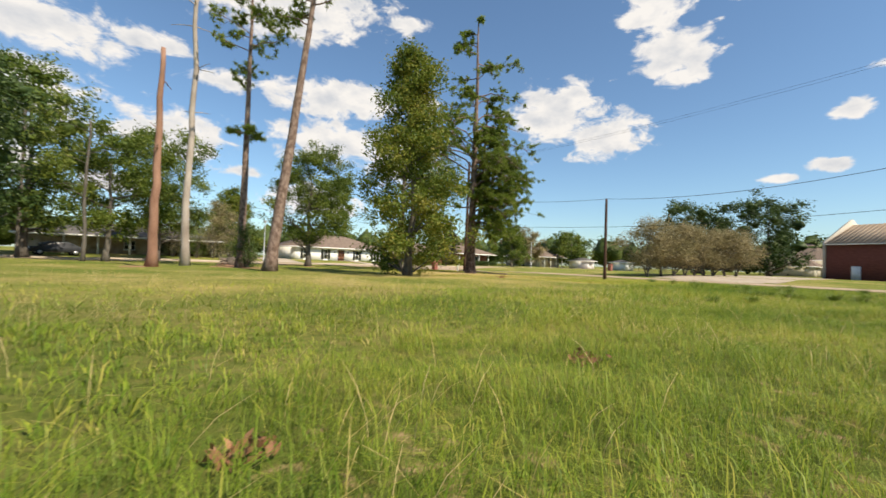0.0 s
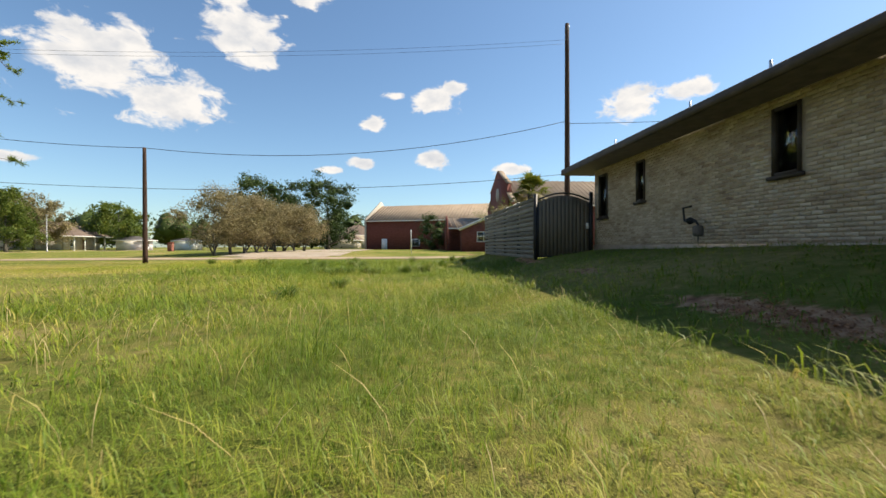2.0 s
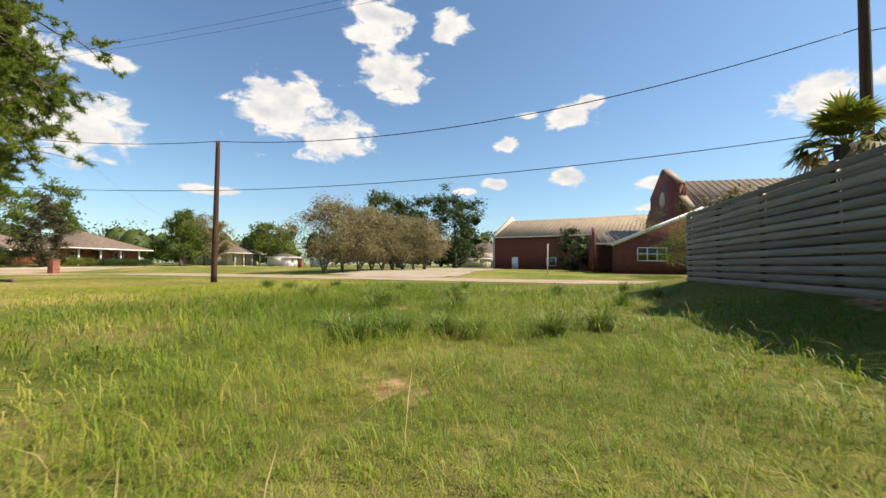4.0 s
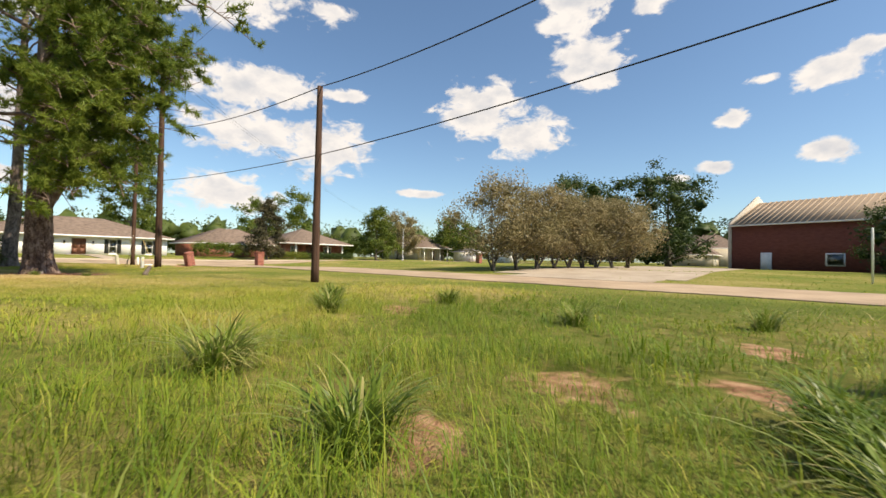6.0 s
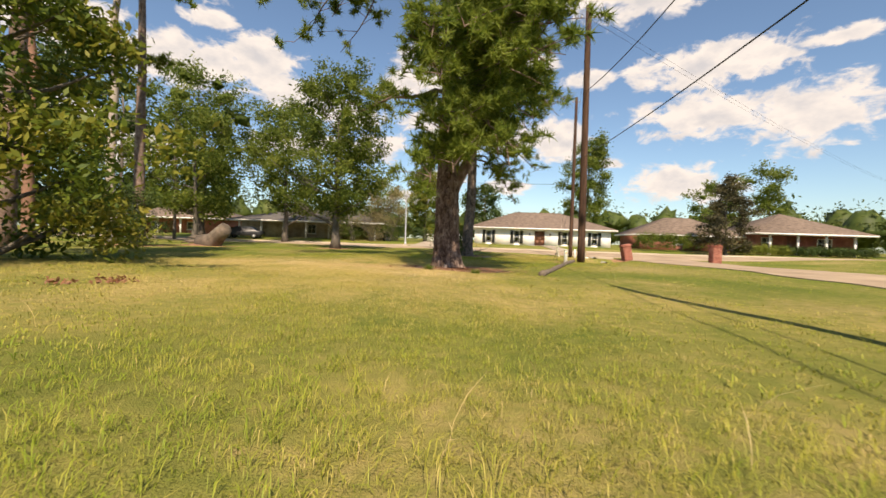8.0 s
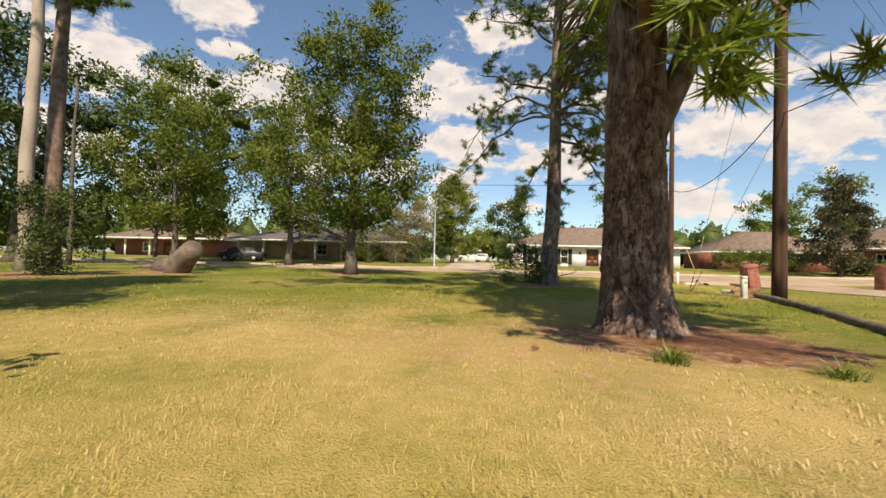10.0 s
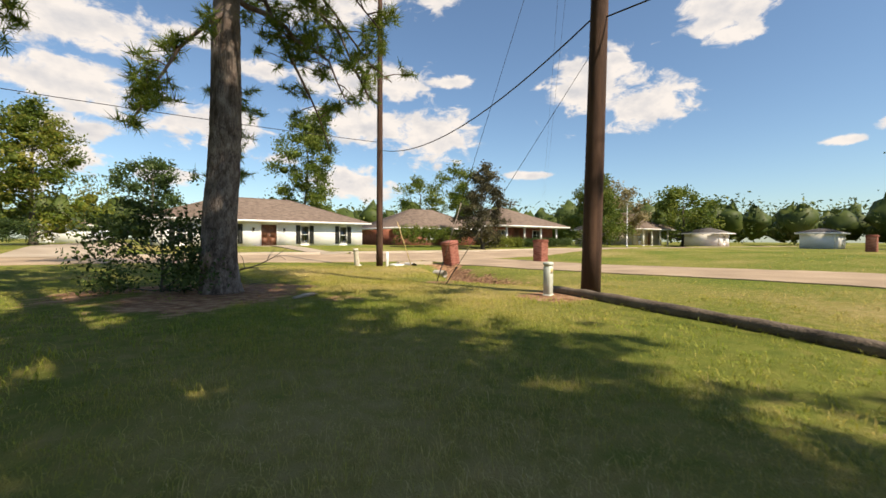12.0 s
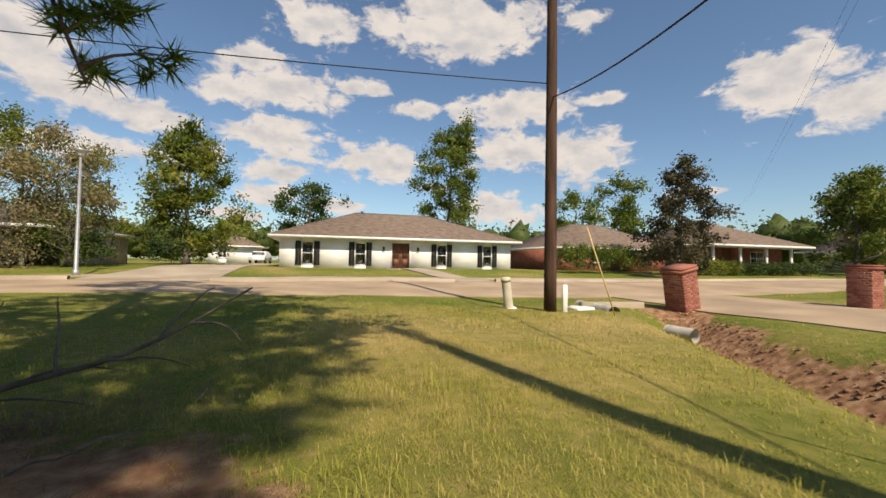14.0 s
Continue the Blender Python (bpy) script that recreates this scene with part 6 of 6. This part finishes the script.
def car(label, at, turn, mat, L=4.5, W=1.8, h=1.45):
    t = thing("car", label, "car", (*at, float(H(*at)) + 0.05), turn)
    prof = [(-L / 2, 0.35), (-L / 2, 0.85), (-L / 2 + 0.9, 0.95), (-L / 2 + 1.5, h), (L / 2 - 1.3, h), (L / 2 - 0.5, 0.98), (L / 2, 0.9), (L / 2, 0.35)]
    n = len(prof)
    s = Soup()
    s.add([(x, yy * (0.82 if z > 1.2 else 1), z) for yy in (-W / 2, W / 2) for x, z in prof], [(i, n + i, n + (i + 1) % n, (i + 1) % n) for i in range(n)])
    for o, flip in ((0, 0), (n, 1)):
        for a in range(1, n - 1):
            s.t.append(np.array([[o, o + a + 1, o + a] if flip else [o, o + a, o + a + 1]]))
    part("body", s, MAT[mat], t, bevel=0.05)
    part("windscreen", Soup().box(-L / 2 + 0.98, -L / 2 + 1.36, -W * 0.37, W * 0.37, 1.0, 1.34, pose(-0.12, 0, -0.02)), MAT["glass"], t)
    for x in (-L / 2 + 0.8, L / 2 - 0.8):
        for y in (-W / 2 + 0.05, W / 2 - 0.05):
            wl = part("wheel", Soup().tube([(x, y - 0.1, 0.31), (x, y + 0.1, 0.31)], 0.32, 16), MAT["rubber"], t)
            part("rim", Soup().tube([(x, y - 0.105, 0.31), (x, y + 0.105, 0.31)], 0.19, 12), MAT["galv"], wl)
    for y in (-W / 2 + 0.3, W / 2 - 0.3):
        part("headlight", Soup().box(-L / 2 - 0.02, -L / 2 + 0.05, y - 0.16, y + 0.16, 0.66, 0.8), MAT["white_plastic"], t)


car("white car parked on the concrete driveway", (20.8, 93), 85, "car_white")
car("dark car parked under the carport", (-3.2, 61.8), 12, "car_dark")


def stump():
    t = thing("uprooted_stump", "upturned grey-brown stump with soil on its roots", "stump", (9.0, 38.3, float(H(9, 38.3)) - 0.1), -20)
    rng = np.random.RandomState(9)
    part("trunk", Soup().tube([(1.3, 0, 1.25), (0.9, 0, 1.0), (0.2, 0, 0.45), (-0.6, 0, 0.1)], [0.42, 0.46, 0.55, 0.8], 16), MAT["log_wood"], t, smooth=True)
    r = Soup()
    for k in range(9):
        a = rng.uniform(0, 6.28)
        r.tube(curve((-0.4, 0, 0.2), (-0.4 - rng.uniform(0.5, 1.3), math.cos(a) * 1.0, 0.25 + abs(math.sin(a)) * 0.5), 0.15, 6, rng), np.linspace(0.16, 0.03, 6), 7, False)
    part("root_plate", r, MAT["log_wood"], t, smooth=True)
    part("soil_mound", Soup().tube([(-0.8, 0, -0.2), (-0.8, 0, 0.15), (-0.8, 0, 0.38)], [1.5, 1.0, 0.2], 14), MAT["soil"], t, smooth=True)


stump()


def dead_branch():
    rng = np.random.RandomState(19)
    t = thing("fallen_branch", "bare grey fallen branch lying on pine straw", "branch", (26.0, 40.0, float(H(26, 40)) + 0.03))
    s = Soup()
    g = np.linspace(0, 1, 12)
    main = np.stack([-0.35 + 1.85 * g, -0.1 + 0.25 * g + 0.05 * np.sin(5 * g), 0.02 + 0.78 * g**1.1 + 0.05 * np.sin(7 * g)], 1)
    s.tube(main, np.linspace(0.026, 0.006, 12), 7, False)
    stem = part("stem", s, MAT["twig"], t, smooth=True)
    for k, d in ((3, (0.05, 0.1, 0.5)), (4, (0.5, 0.1, 0.02)), (5, (-0.1, 0.2, 0.42)), (6, (0.55, -0.15, 0.0)), (8, (0.25, 0.2, 0.3)), (9, (0.3, -0.05, -0.12)), (2, (0.6, 0.3, -0.1)), (1, (-0.4, 0.3, 0.3))):
        part("side_twig", Soup().tube(curve(main[k], main[k] + np.array(d), 0.05, 7, rng, 0.08), np.linspace(0.011, 0.003, 7), 5, False), MAT["twig"], stem, smooth=True)
    x, y = 26.9, 36.75
    r = thing("pale_root", "pale bleached root lying in the straw", "root", (x, y, float(H(x, y)) + 0.02))
    part("stem", Soup().tube([(-0.25, -0.12, 0), (0.0, 0.0, 0.03), (0.22, 0.14, 0.02), (0.3, 0.2, 0)], [0.03, 0.04, 0.032, 0.015], 8), MAT["bark_dead"], r, smooth=True)


dead_branch()


def leaf_pile(label, at, r, n, seed):
    rng = np.random.RandomState(seed)
    x, y = at
    t = thing("leaf_pile", label, "leaf pile", (x, y, float(H(x, y)) + 0.03))
    c = np.stack([rng.normal(0, r, n), rng.normal(0, r, n), np.abs(rng.normal(0.03, 0.04, n))], 1)
    for k in range(n):
        s = Soup()
        leaf_quads(s, c[k:k + 1], rng, 1, 0.01, 0.05)
        part("leaf", s, MAT["dead_leaf"], t)


def pine_litter():
    """Fallen needles thick about the pines, with a few cones and twigs."""
    rng = np.random.RandomState(88)
    s = Soup()
    for cx, cy, r, n in ((26.3, 26.4, 1.7, 15000), (26.0, 38.3, 1.9, 6000), (26.2, 40.3, 1.2, 3000)):
        a, d = rng.uniform(0, 6.28, n), r * np.abs(rng.normal(0, 0.55, n))
        x, y = cx + np.cos(a) * d * 1.15, cy + np.sin(a) * d * 0.85
        z = H(x, y) + rng.uniform(0.004, 0.035, n)
        b, ln, w = rng.uniform(0, 6.28, n), rng.uniform(0.07, 0.16, n), 0.0022
        dx, dy, dz = np.cos(b) * ln, np.sin(b) * ln, rng.normal(0, 0.015, n)
        p, q = np.stack([x, y, z], 1), np.stack([x + dx, y + dy, z + dz], 1)
        o = np.stack([-np.sin(b) * w, np.cos(b) * w, 0 * b], 1)
        s.add(np.stack([p - o, p + o, q], 1).reshape(-1, 3), tris=np.arange(n * 3).reshape(-1, 3), tint=np.repeat(rng.uniform(0, 1, n), 3))
    tagged(part("pine_straw", s, MAT["straw_red"]), "red-brown fallen pine needles round the trunks", "pine straw", kind="stuff")
    for x, y, tilt in ((24.72, 25.55, 70), (24.05, 25.0, 85), (25.35, 25.35, 60), (25.9, 25.15, 80)):
        c = thing("pine_cone", "small brown open pine cone lying on needles", "pine cone", (x, y, float(H(x, y)) + 0.035), tilt * 3, group="fallen cones")
        m = pose(0, 0, 0, 80, 0, 0)
        core = Soup().tube([m @ Vector((0, 0, k)) for k in (-0.032, 0, 0.036)], [0.009, 0.010, 0.003], 6)
        for k in range(34):
            a, f = k * 2.4, k / 33
            rr = 0.024 * math.sin(0.35 + 2.5 * f) + 0.004
            base = Vector((math.cos(a) * 0.007, math.sin(a) * 0.007, -0.032 + 0.065 * f))
            tip = Vector((math.cos(a) * rr, math.sin(a) * rr, -0.026 + 0.068 * f))
            side = Vector((-math.sin(a), math.cos(a), 0)) * 0.008
            core.add([m @ (base - side * 0.4), m @ (base + side * 0.4), m @ (tip + side), m @ (tip - side), m @ (tip + Vector((0, 0, 0.006)))], [(0, 1, 2, 3)], [(3, 2, 4)])
        part("cone_body", core, MAT["dead_leaf"], c)
    for x, y, a, ln in ((26.35, 25.2, 0.3, 0.7), (25.3, 24.9, 2.6, 0.5), (27.2, 25.4, 1.2, 0.8), (26.5, 39.6, 0.6, 0.7), (25.6, 39.9, 2.2, 0.6), (27.1, 40.6, 1.6, 0.5)):
        w = thing("fallen_twig", "thin grey twig lying on pine needles", "twig", (x, y, float(H(x, y)) + 0.015), math.degrees(a), group="fallen twigs")
        part("stem", Soup().tube(curve((0, 0, 0), (ln, 0, 0.03), 0.03, 8, rng, 0.12), np.linspace(0.009, 0.003, 8), 5, False), MAT["twig"], w, smooth=True)


pine_litter()
leaf_pile("small heap of curled brown dead leaves", (-0.6, 2.0), 0.09, 40, 71)
leaf_pile("scattered brown dead leaves in the grass", (2.86, 2.33), 0.11, 40, 72)
leaf_pile("dried brown weed heap in the lawn", (20.8, 19.05), 0.16, 80, 73)
leaf_pile("low dried brown weed heap in the lawn", (20.2, 18.6), 0.13, 50, 74)


def ditch_things():
    z = float(H(34.66, 45.5))
    t = thing("guy_guard", "leaning yellow-tan plastic guy guard by the culvert", "guy guard")
    part("sleeve", Soup().tube([(34.66, 45.5, z - 0.1), (33.85, 45.5, 1.78)], 0.016, 10), MAT["yellow"], t, smooth=True)
    s = thing("concrete_slab", "broken pale concrete slab on bare soil", "slab", (34.55, 46.75, float(H(34.55, 46.75)) + 0.02), 12)
    part("chunk", Soup().box(-0.32, 0.3, -0.22, 0.2, -0.06, 0.05).box(0.1, 0.42, 0.1, 0.36, -0.05, 0.07, pose(0, 0, 0, 0, 6, 20)), MAT["white_plastic"], s, bevel=0.02)
    b = thing("headwall", "low tan concrete headwall over the culvert", "headwall", (35.9, 47.3, float(H(35.9, 47.3))), -8)
    part("wall", Soup().box(-0.9, 1.0, -0.12, 0.12, -0.35, 0.14), MAT["concrete"], b, bevel=0.02)


ditch_things()


def loose_ground():
    """Clods on the bare ditch side and bark chips along the mulch strip."""
    rng = np.random.RandomState(90)
    clods = Soup()
    y = rng.uniform(38.6, 46.4, 900)
    x = DITCH_X(y) + 0.7 + rng.normal(0, 0.6, 900)
    keep = dirt(x, y) > 0.25
    for px, py in zip(x[keep][:330], y[keep][:330]):
        leaf_mass(clods, (px, py, float(H(px, py)) + 0.005), rng.uniform(0.012, 0.042), rng, 0.6)
    tagged(part("soil_clods", clods, MAT["soil"]), "crumbled brown soil clods on the bare ditch side", "soil", kind="stuff")
    n = 3600
    x = rng.uniform(2.6, 10.5, n)
    y = MULCH_Y(x) + rng.normal(0, 0.17, n)
    c = np.stack([x, y, H(x, y) + rng.uniform(0.004, 0.03, n)], 1)
    chips = Soup()
    leaf_quads(chips, c, rng, 1, 0.004, 0.02)
    tagged(part("mulch_chips", chips, MAT["dead_leaf"]), "red-brown bark mulch along the foot of the bank", "mulch", kind="stuff")


loose_ground()
hedge("dense dark shrub against the corner of the brick building", 5.6, 7.5, -5.1, 1.75, 1.1, "leaves_dark", 64)
tree("leafy understory sapling at the foot of the pine", (24.75, 38.75), 1.75, 0.03, 1.15, 0.1, MAT["leaves_dark"], MAT["bark"], 37, 60, 80, 0.055, 0.17, cat="shrub", limbs=16)
tree("dark ivy mound at the foot of the pine", (8.3, 33.2), 3.2, 0.08, 1.1, 0.1, MAT["leaves_dark"], MAT["bark"], 38, 60, 110, 0.06, 0.24, cat="shrub")


# ---- grass ----
ROUTE = np.array([(-1.5, -0.5), (2, 2), (6, 2), (12, 1.8), (18, 3), (23, 5), (26, 9), (27, 13), (25.5, 18), (22.8, 22.3), (22.6, 25.2), (24.4, 29), (26.7, 32.8), (27.9, 37.1), (28.6, 42)])


def route_distance(x, y):
    best = np.full(len(x), 1e9)
    for a, b in zip(ROUTE, ROUTE[1:]):
        d = b - a
        f = np.clip(((x - a[0]) * d[0] + (y - a[1]) * d[1]) / (d @ d), 0, 1)
        best = np.minimum(best, np.hypot(x - a[0] - f * d[0], y - a[1] - f * d[1]))
    return best


def tallness(x, y):
    """Height of the sward: rank meadow in the south, mown lawn by the pines and houses."""
    t = 0.045 + 0.02 * step(27, 31, y) + 0.115 * step(17, 9, y) * step(34.5, 32, x)
    t = t * (1 + 0.35 * bump_noise(x, y, 0.7, 31) + 0.45 * bump_noise(x, y, 2.4, 32))
    t = np.where(y < -2.3 + 0.03 * x, 0.07, t)
    return np.clip(t, 0.03 + 0.05 * step(19, 14, y), 0.42)


def blades(s, n_try, box, near, far, rng, width, keep, per=1, scale=1.0):
    """Tufts of arching blades; per: blades in a tuft, 1 for lone far blades."""
    n_try //= per
    x, y = rng.uniform(box[0], box[1], n_try), rng.uniform(box[2], box[3], n_try)
    d = route_distance(x, y)
    ok = (d >= near) & (d < far) & (rng.rand(n_try) < keep * np.where(y > 16, 1.0, 0.8))
    ok &= ~on_road(x, y) & (rng.rand(n_try) > dirt(x, y) * 0.93)
    ok &= (y > -4.3) | (x > 20.3)
    cx, cy = x[ok], y[ok]
    m = len(cx)
    n = m * per
    size = np.repeat(tallness(cx, cy) * rng.uniform(0.45, 1.5, m) * scale, per)
    dry = step(-0.1, 0.9, bump_noise(cx, cy, 0.5, 35) + 0.5 * bump_noise(cx, cy, 1.7, 36) + 0.5 * bump_noise(cx, cy, 4.5, 37))
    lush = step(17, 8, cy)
    # shade put into the tint: building side here, under the pines by the -0.11
    painted_shade = step(-0.4, -2.4, cy - 0.03 * cx) * (cx < 21)
    hue = 0.39 + rng.normal(0, 1, m) * np.where(cy > 10, 0.06, 0.12) - 0.19 * lush + (0.14 - 0.03 * lush) * dry + 0.06 * step(9, 14, cy) - 0.06 * step(18, 22, cy) + 0.34 * np.exp(-(((cx - 22.6) ** 2 + (cy - 25.2) ** 2) / 30.0)) - 0.11 * step(31, 35, cy) * step(29, 27, cx) + 0.03 + 0.14 * np.exp(-(((cx - 2.6) ** 2 + (cy - 0.1) ** 2) / 2.5)) - 0.14 * painted_shade - 0.02 * step(14, 8, cx) * step(9, 6, cy) - 0.10 * step(15, 20, cx) * step(11, 7, cy) - 0.04 * step(24, 28, cx) * step(12, 8, cy) + 0.10 * step(30, 34, cy) * step(27.2, 28.6, cx)
    x = np.repeat(cx, per) + rng.normal(0, 1, n) * np.where(np.repeat(cy, per) > 16, 0.05, 0.03) * (per > 1)
    y = np.repeat(cy, per) + rng.normal(0, 1, n) * np.where(np.repeat(cy, per) > 16, 0.05, 0.03) * (per > 1)
    h = size * np.where(rng.rand(n) < 0.75, rng.uniform(0.45, 0.95, n), rng.uniform(0.95, 1.4, n))
    flow = 1.6 * bump_noise(x, y, 0.8, 33) + 1.2 * bump_noise(x, y, 2.6, 34) + 0.8
    a = flow + rng.normal(0, 1.5, n) * np.where(y > 16, 1.6, 1.0)
    lean = h * rng.uniform(0.3, 1.5, n) * np.where(y > 16, 0.8, 1.0)
    z = H(x, y) - 0.012
    w = width * rng.uniform(0.6, 1.4, n) * np.where(y > 16, 0.7, 0.9)
    dx, dy = np.cos(a), np.sin(a)
    sx, sy = -dy * w / 2, dx * w / 2
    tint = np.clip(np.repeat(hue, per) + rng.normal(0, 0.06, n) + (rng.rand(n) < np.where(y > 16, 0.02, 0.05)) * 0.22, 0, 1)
    root = np.stack([x, y, z], 1)
    tip = np.stack([x + dx * lean, y + dy * lean, z + h * rng.uniform(0.5, 1.0, n)], 1)
    if per > 1:
        k = rng.uniform(0.25, 0.45, n)
        mx, my, mz = x + dx * lean * k, y + dy * lean * k, z + h * rng.uniform(0.55, 0.75, n)
        m0 = np.stack([mx - sx, my - sy, mz], 1)
        m1 = np.stack([mx + sx, my + sy, mz], 1)
        v = np.stack([root, m1, tip, m0], 1).reshape(-1, 3)
        i = np.arange(n)[:, None] * 4
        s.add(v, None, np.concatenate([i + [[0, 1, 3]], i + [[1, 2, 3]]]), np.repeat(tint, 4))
    else:
        r0, r1 = root - np.stack([sx, sy, 0 * z], 1), root + np.stack([sx, sy, 0 * z], 1)
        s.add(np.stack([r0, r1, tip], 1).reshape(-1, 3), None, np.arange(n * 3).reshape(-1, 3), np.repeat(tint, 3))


def meadow():
    rng = np.random.RandomState(101)
    s = Soup()
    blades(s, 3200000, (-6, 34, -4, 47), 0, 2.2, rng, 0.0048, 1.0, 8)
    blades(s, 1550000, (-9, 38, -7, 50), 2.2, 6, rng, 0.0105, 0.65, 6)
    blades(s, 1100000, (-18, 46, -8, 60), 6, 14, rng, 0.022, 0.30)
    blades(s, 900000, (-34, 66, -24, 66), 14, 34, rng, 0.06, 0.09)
    # pale seed stalks
    n = 15000
    x, y = rng.uniform(-4, 33, n), rng.uniform(-3, 20, n)
    ok = (rng.rand(n) < (0.15 + 0.85 * step(0.1, 0.8, bump_noise(x, y, 0.8, 38))) * (1 - 0.93 * step(13, 18, x))) & (dirt(x, y) < 0.3) & (y > -0.9 + 0.03 * x)
    x, y = x[ok], y[ok]
    n = len(x)
    a, h = rng.normal(-0.4, 1.3, n), rng.uniform(0.22, 0.46, n)
    g = np.linspace(0, 1, 4)[None]
    out = (h * rng.uniform(0.4, 1.2, n))[:, None] * g**2
    px, py = x[:, None] + np.cos(a)[:, None] * out, y[:, None] + np.sin(a)[:, None] * out
    pz = H(x, y)[:, None] + h[:, None] * (g - 0.18 * g**3)
    w = 0.0014 * np.array([1.0, 0.9, 1.6, 0.3])[None]
    ox, oy = -np.sin(a)[:, None] * w, np.cos(a)[:, None] * w
    v = np.stack([np.stack([px - ox, py - oy, pz], -1), np.stack([px + ox, py + oy, pz], -1)], 2).reshape(-1, 3)
    i = np.arange(n)[:, None, None] * 8 + np.arange(3)[None, :, None] * 2
    s.add(v, (i + np.array([0, 1, 3, 2])).reshape(-1, 4), tint=np.repeat(rng.uniform(0.7, 1.0, n), 8))
    tagged(part("grass", s, MAT["grass"]), "rank green and straw-coloured meadow grass", "grass", kind="stuff")


meadow()


def weed_clump(label, at, h, n, seed):
    """Fine arching blades from one crown, green within and paler at the drooping tips."""
    rng = np.random.RandomState(seed)
    x, y = at
    t = thing("grass_clump", label, "grass clump", (x, y, float(H(x, y)) - 0.02), group="tall grass clumps")
    s = Soup()
    g = np.linspace(0, 1, 7)
    for k in range(n):
        a, f = rng.uniform(0, 6.28), rng.uniform(0.4, 1.1)
        ln, w = h * f, rng.uniform(0.0035, 0.0085)
        out = ln * rng.uniform(0.2, 1.25)
        r, turn = rng.uniform(0, 0.16), rng.normal(0, 0.5)
        px = math.cos(a) * r + np.cos(a + turn * g) * out * g**1.5
        py = math.sin(a) * r + np.sin(a + turn * g) * out * g**1.5
        pz = ln * (1.35 * g - rng.uniform(0.45, 1.05) * g**2.3)
        wd = w * np.array([0.7, 1, 1, 0.9, 0.7, 0.45, 0.05])
        sx, sy = -math.sin(a), math.cos(a)
        v = np.stack([np.stack([px - sx * wd, py - sy * wd, pz], 1), np.stack([px + sx * wd, py + sy * wd, pz], 1)], 1).reshape(-1, 3)
        tint = np.clip(rng.normal(0.38, 0.13) + 0.30 * g**2 + (rng.rand() < 0.10) * 0.3, 0, 1)
        s.add(v, [(2 * i, 2 * i + 1, 2 * i + 3, 2 * i + 2) for i in range(6)], tint=np.repeat(tint, 2))
    part("foliage", s, MAT["weed"], t)


CLUMPS = [(24.25, 8.0, 0.55, 130), (23.1, 5.6, 0.5, 130), (28.55, 7.1, 0.45, 90), (24.8, 4.5, 0.5, 110), (22.35, 5.5, 0.42, 90), (22.9, 4.0, 0.48, 100), (27.5, 1.9, 0.5, 90), (26.8, 10.25, 0.5, 110), (24.1, 6.3, 0.45, 100), (25.7, 4.7, 0.45, 90), (30.0, 5.1, 0.45, 80), (28.2, 12.1, 0.5, 90), (29.4, 10.0, 0.45, 80), (19.2, 4.4, 0.45, 80), (13.4, 4.2, 0.42, 70), (15.2, 3.6, 0.4, 70), (24.6, 0.6, 0.5, 80), (26.6, -0.6, 0.5, 80), (30.5, -0.5, 0.5, 80), (25.2, 24.85, 0.22, 50), (26.6, 24.9, 0.2, 40)]
NEAR_CLUMPS = [(19.7, 4.9, 0.42, 120), (19.8, 4.05, 0.42, 130), (20.15, 3.6, 0.42, 130), (19.95, 3.2, 0.4, 110), (19.5, 4.3, 0.4, 100), (21.1, 1.5, 0.5, 120), (20.3, 2.2, 0.45, 110), (22.4, 3.95, 0.42, 110), (25.3, 4.6, 0.42, 100)]
for i, (cx, cy, ch, cn) in enumerate(CLUMPS + NEAR_CLUMPS):
    weed_clump("tall arching clump of coarse green grass", (cx, cy), ch, int(cn * 2.4), 200 + i)


# ---- bricks of the long wall, last ----
def wall_bricks():
    rng = np.random.RandomState(41)
    yw, z0, course, L = -4.45, 0.905, 0.0725, 0.205
    holes = [(19.24, 19.86, 1.73, 3.26), (17.06, 17.50, 2.03, 3.26), (12.44, 13.00, 2.01, 3.29)]
    kinds = [bevelled(Soup().box(-L / 2 + 0.005, L / 2 - 0.005, -0.03, 0.012 + 0.004 * k, -0.031, 0.031).mesh("brick", MAT["brick_tan"]), 0.004 + 0.002 * k) for k in range(3)]
    rest = Soup()
    n = int((3.5 - z0) / course)
    count = 0
    for r in range(n):
        z = z0 + course * (r + 0.5)
        x = 7.86 + (L / 2 if r % 2 else 0)
        while x < 20.05:
            inside = any(a - L * 0.4 < x < b + L * 0.4 and c < z < d for a, b, c, d in holes)
            if not inside:
                if 9.2 < x < 11.2 and count < 300 and 1.0 < z < 3.3:
                    ob = new("brick", kinds[rng.randint(3)])
                    ob.parent = OFFICE_WALL
                    ob.matrix_basis = pose(x, yw + rng.uniform(-0.003, 0.004), z, 0, 0, rng.uniform(-0.6, 0.6))
                    count += 1
                else:
                    p = 0.004 + rng.uniform(0, 0.007)
                    rest.box(x - L / 2 + 0.008, x + L / 2 - 0.008, yw - 0.02, yw + p, z - 0.030, z + 0.030)
            x += L
    tagged(part("brickwork", rest, MAT["brick_tan"], OFFICE_WALL), kind="stuff")


wall_bricks()
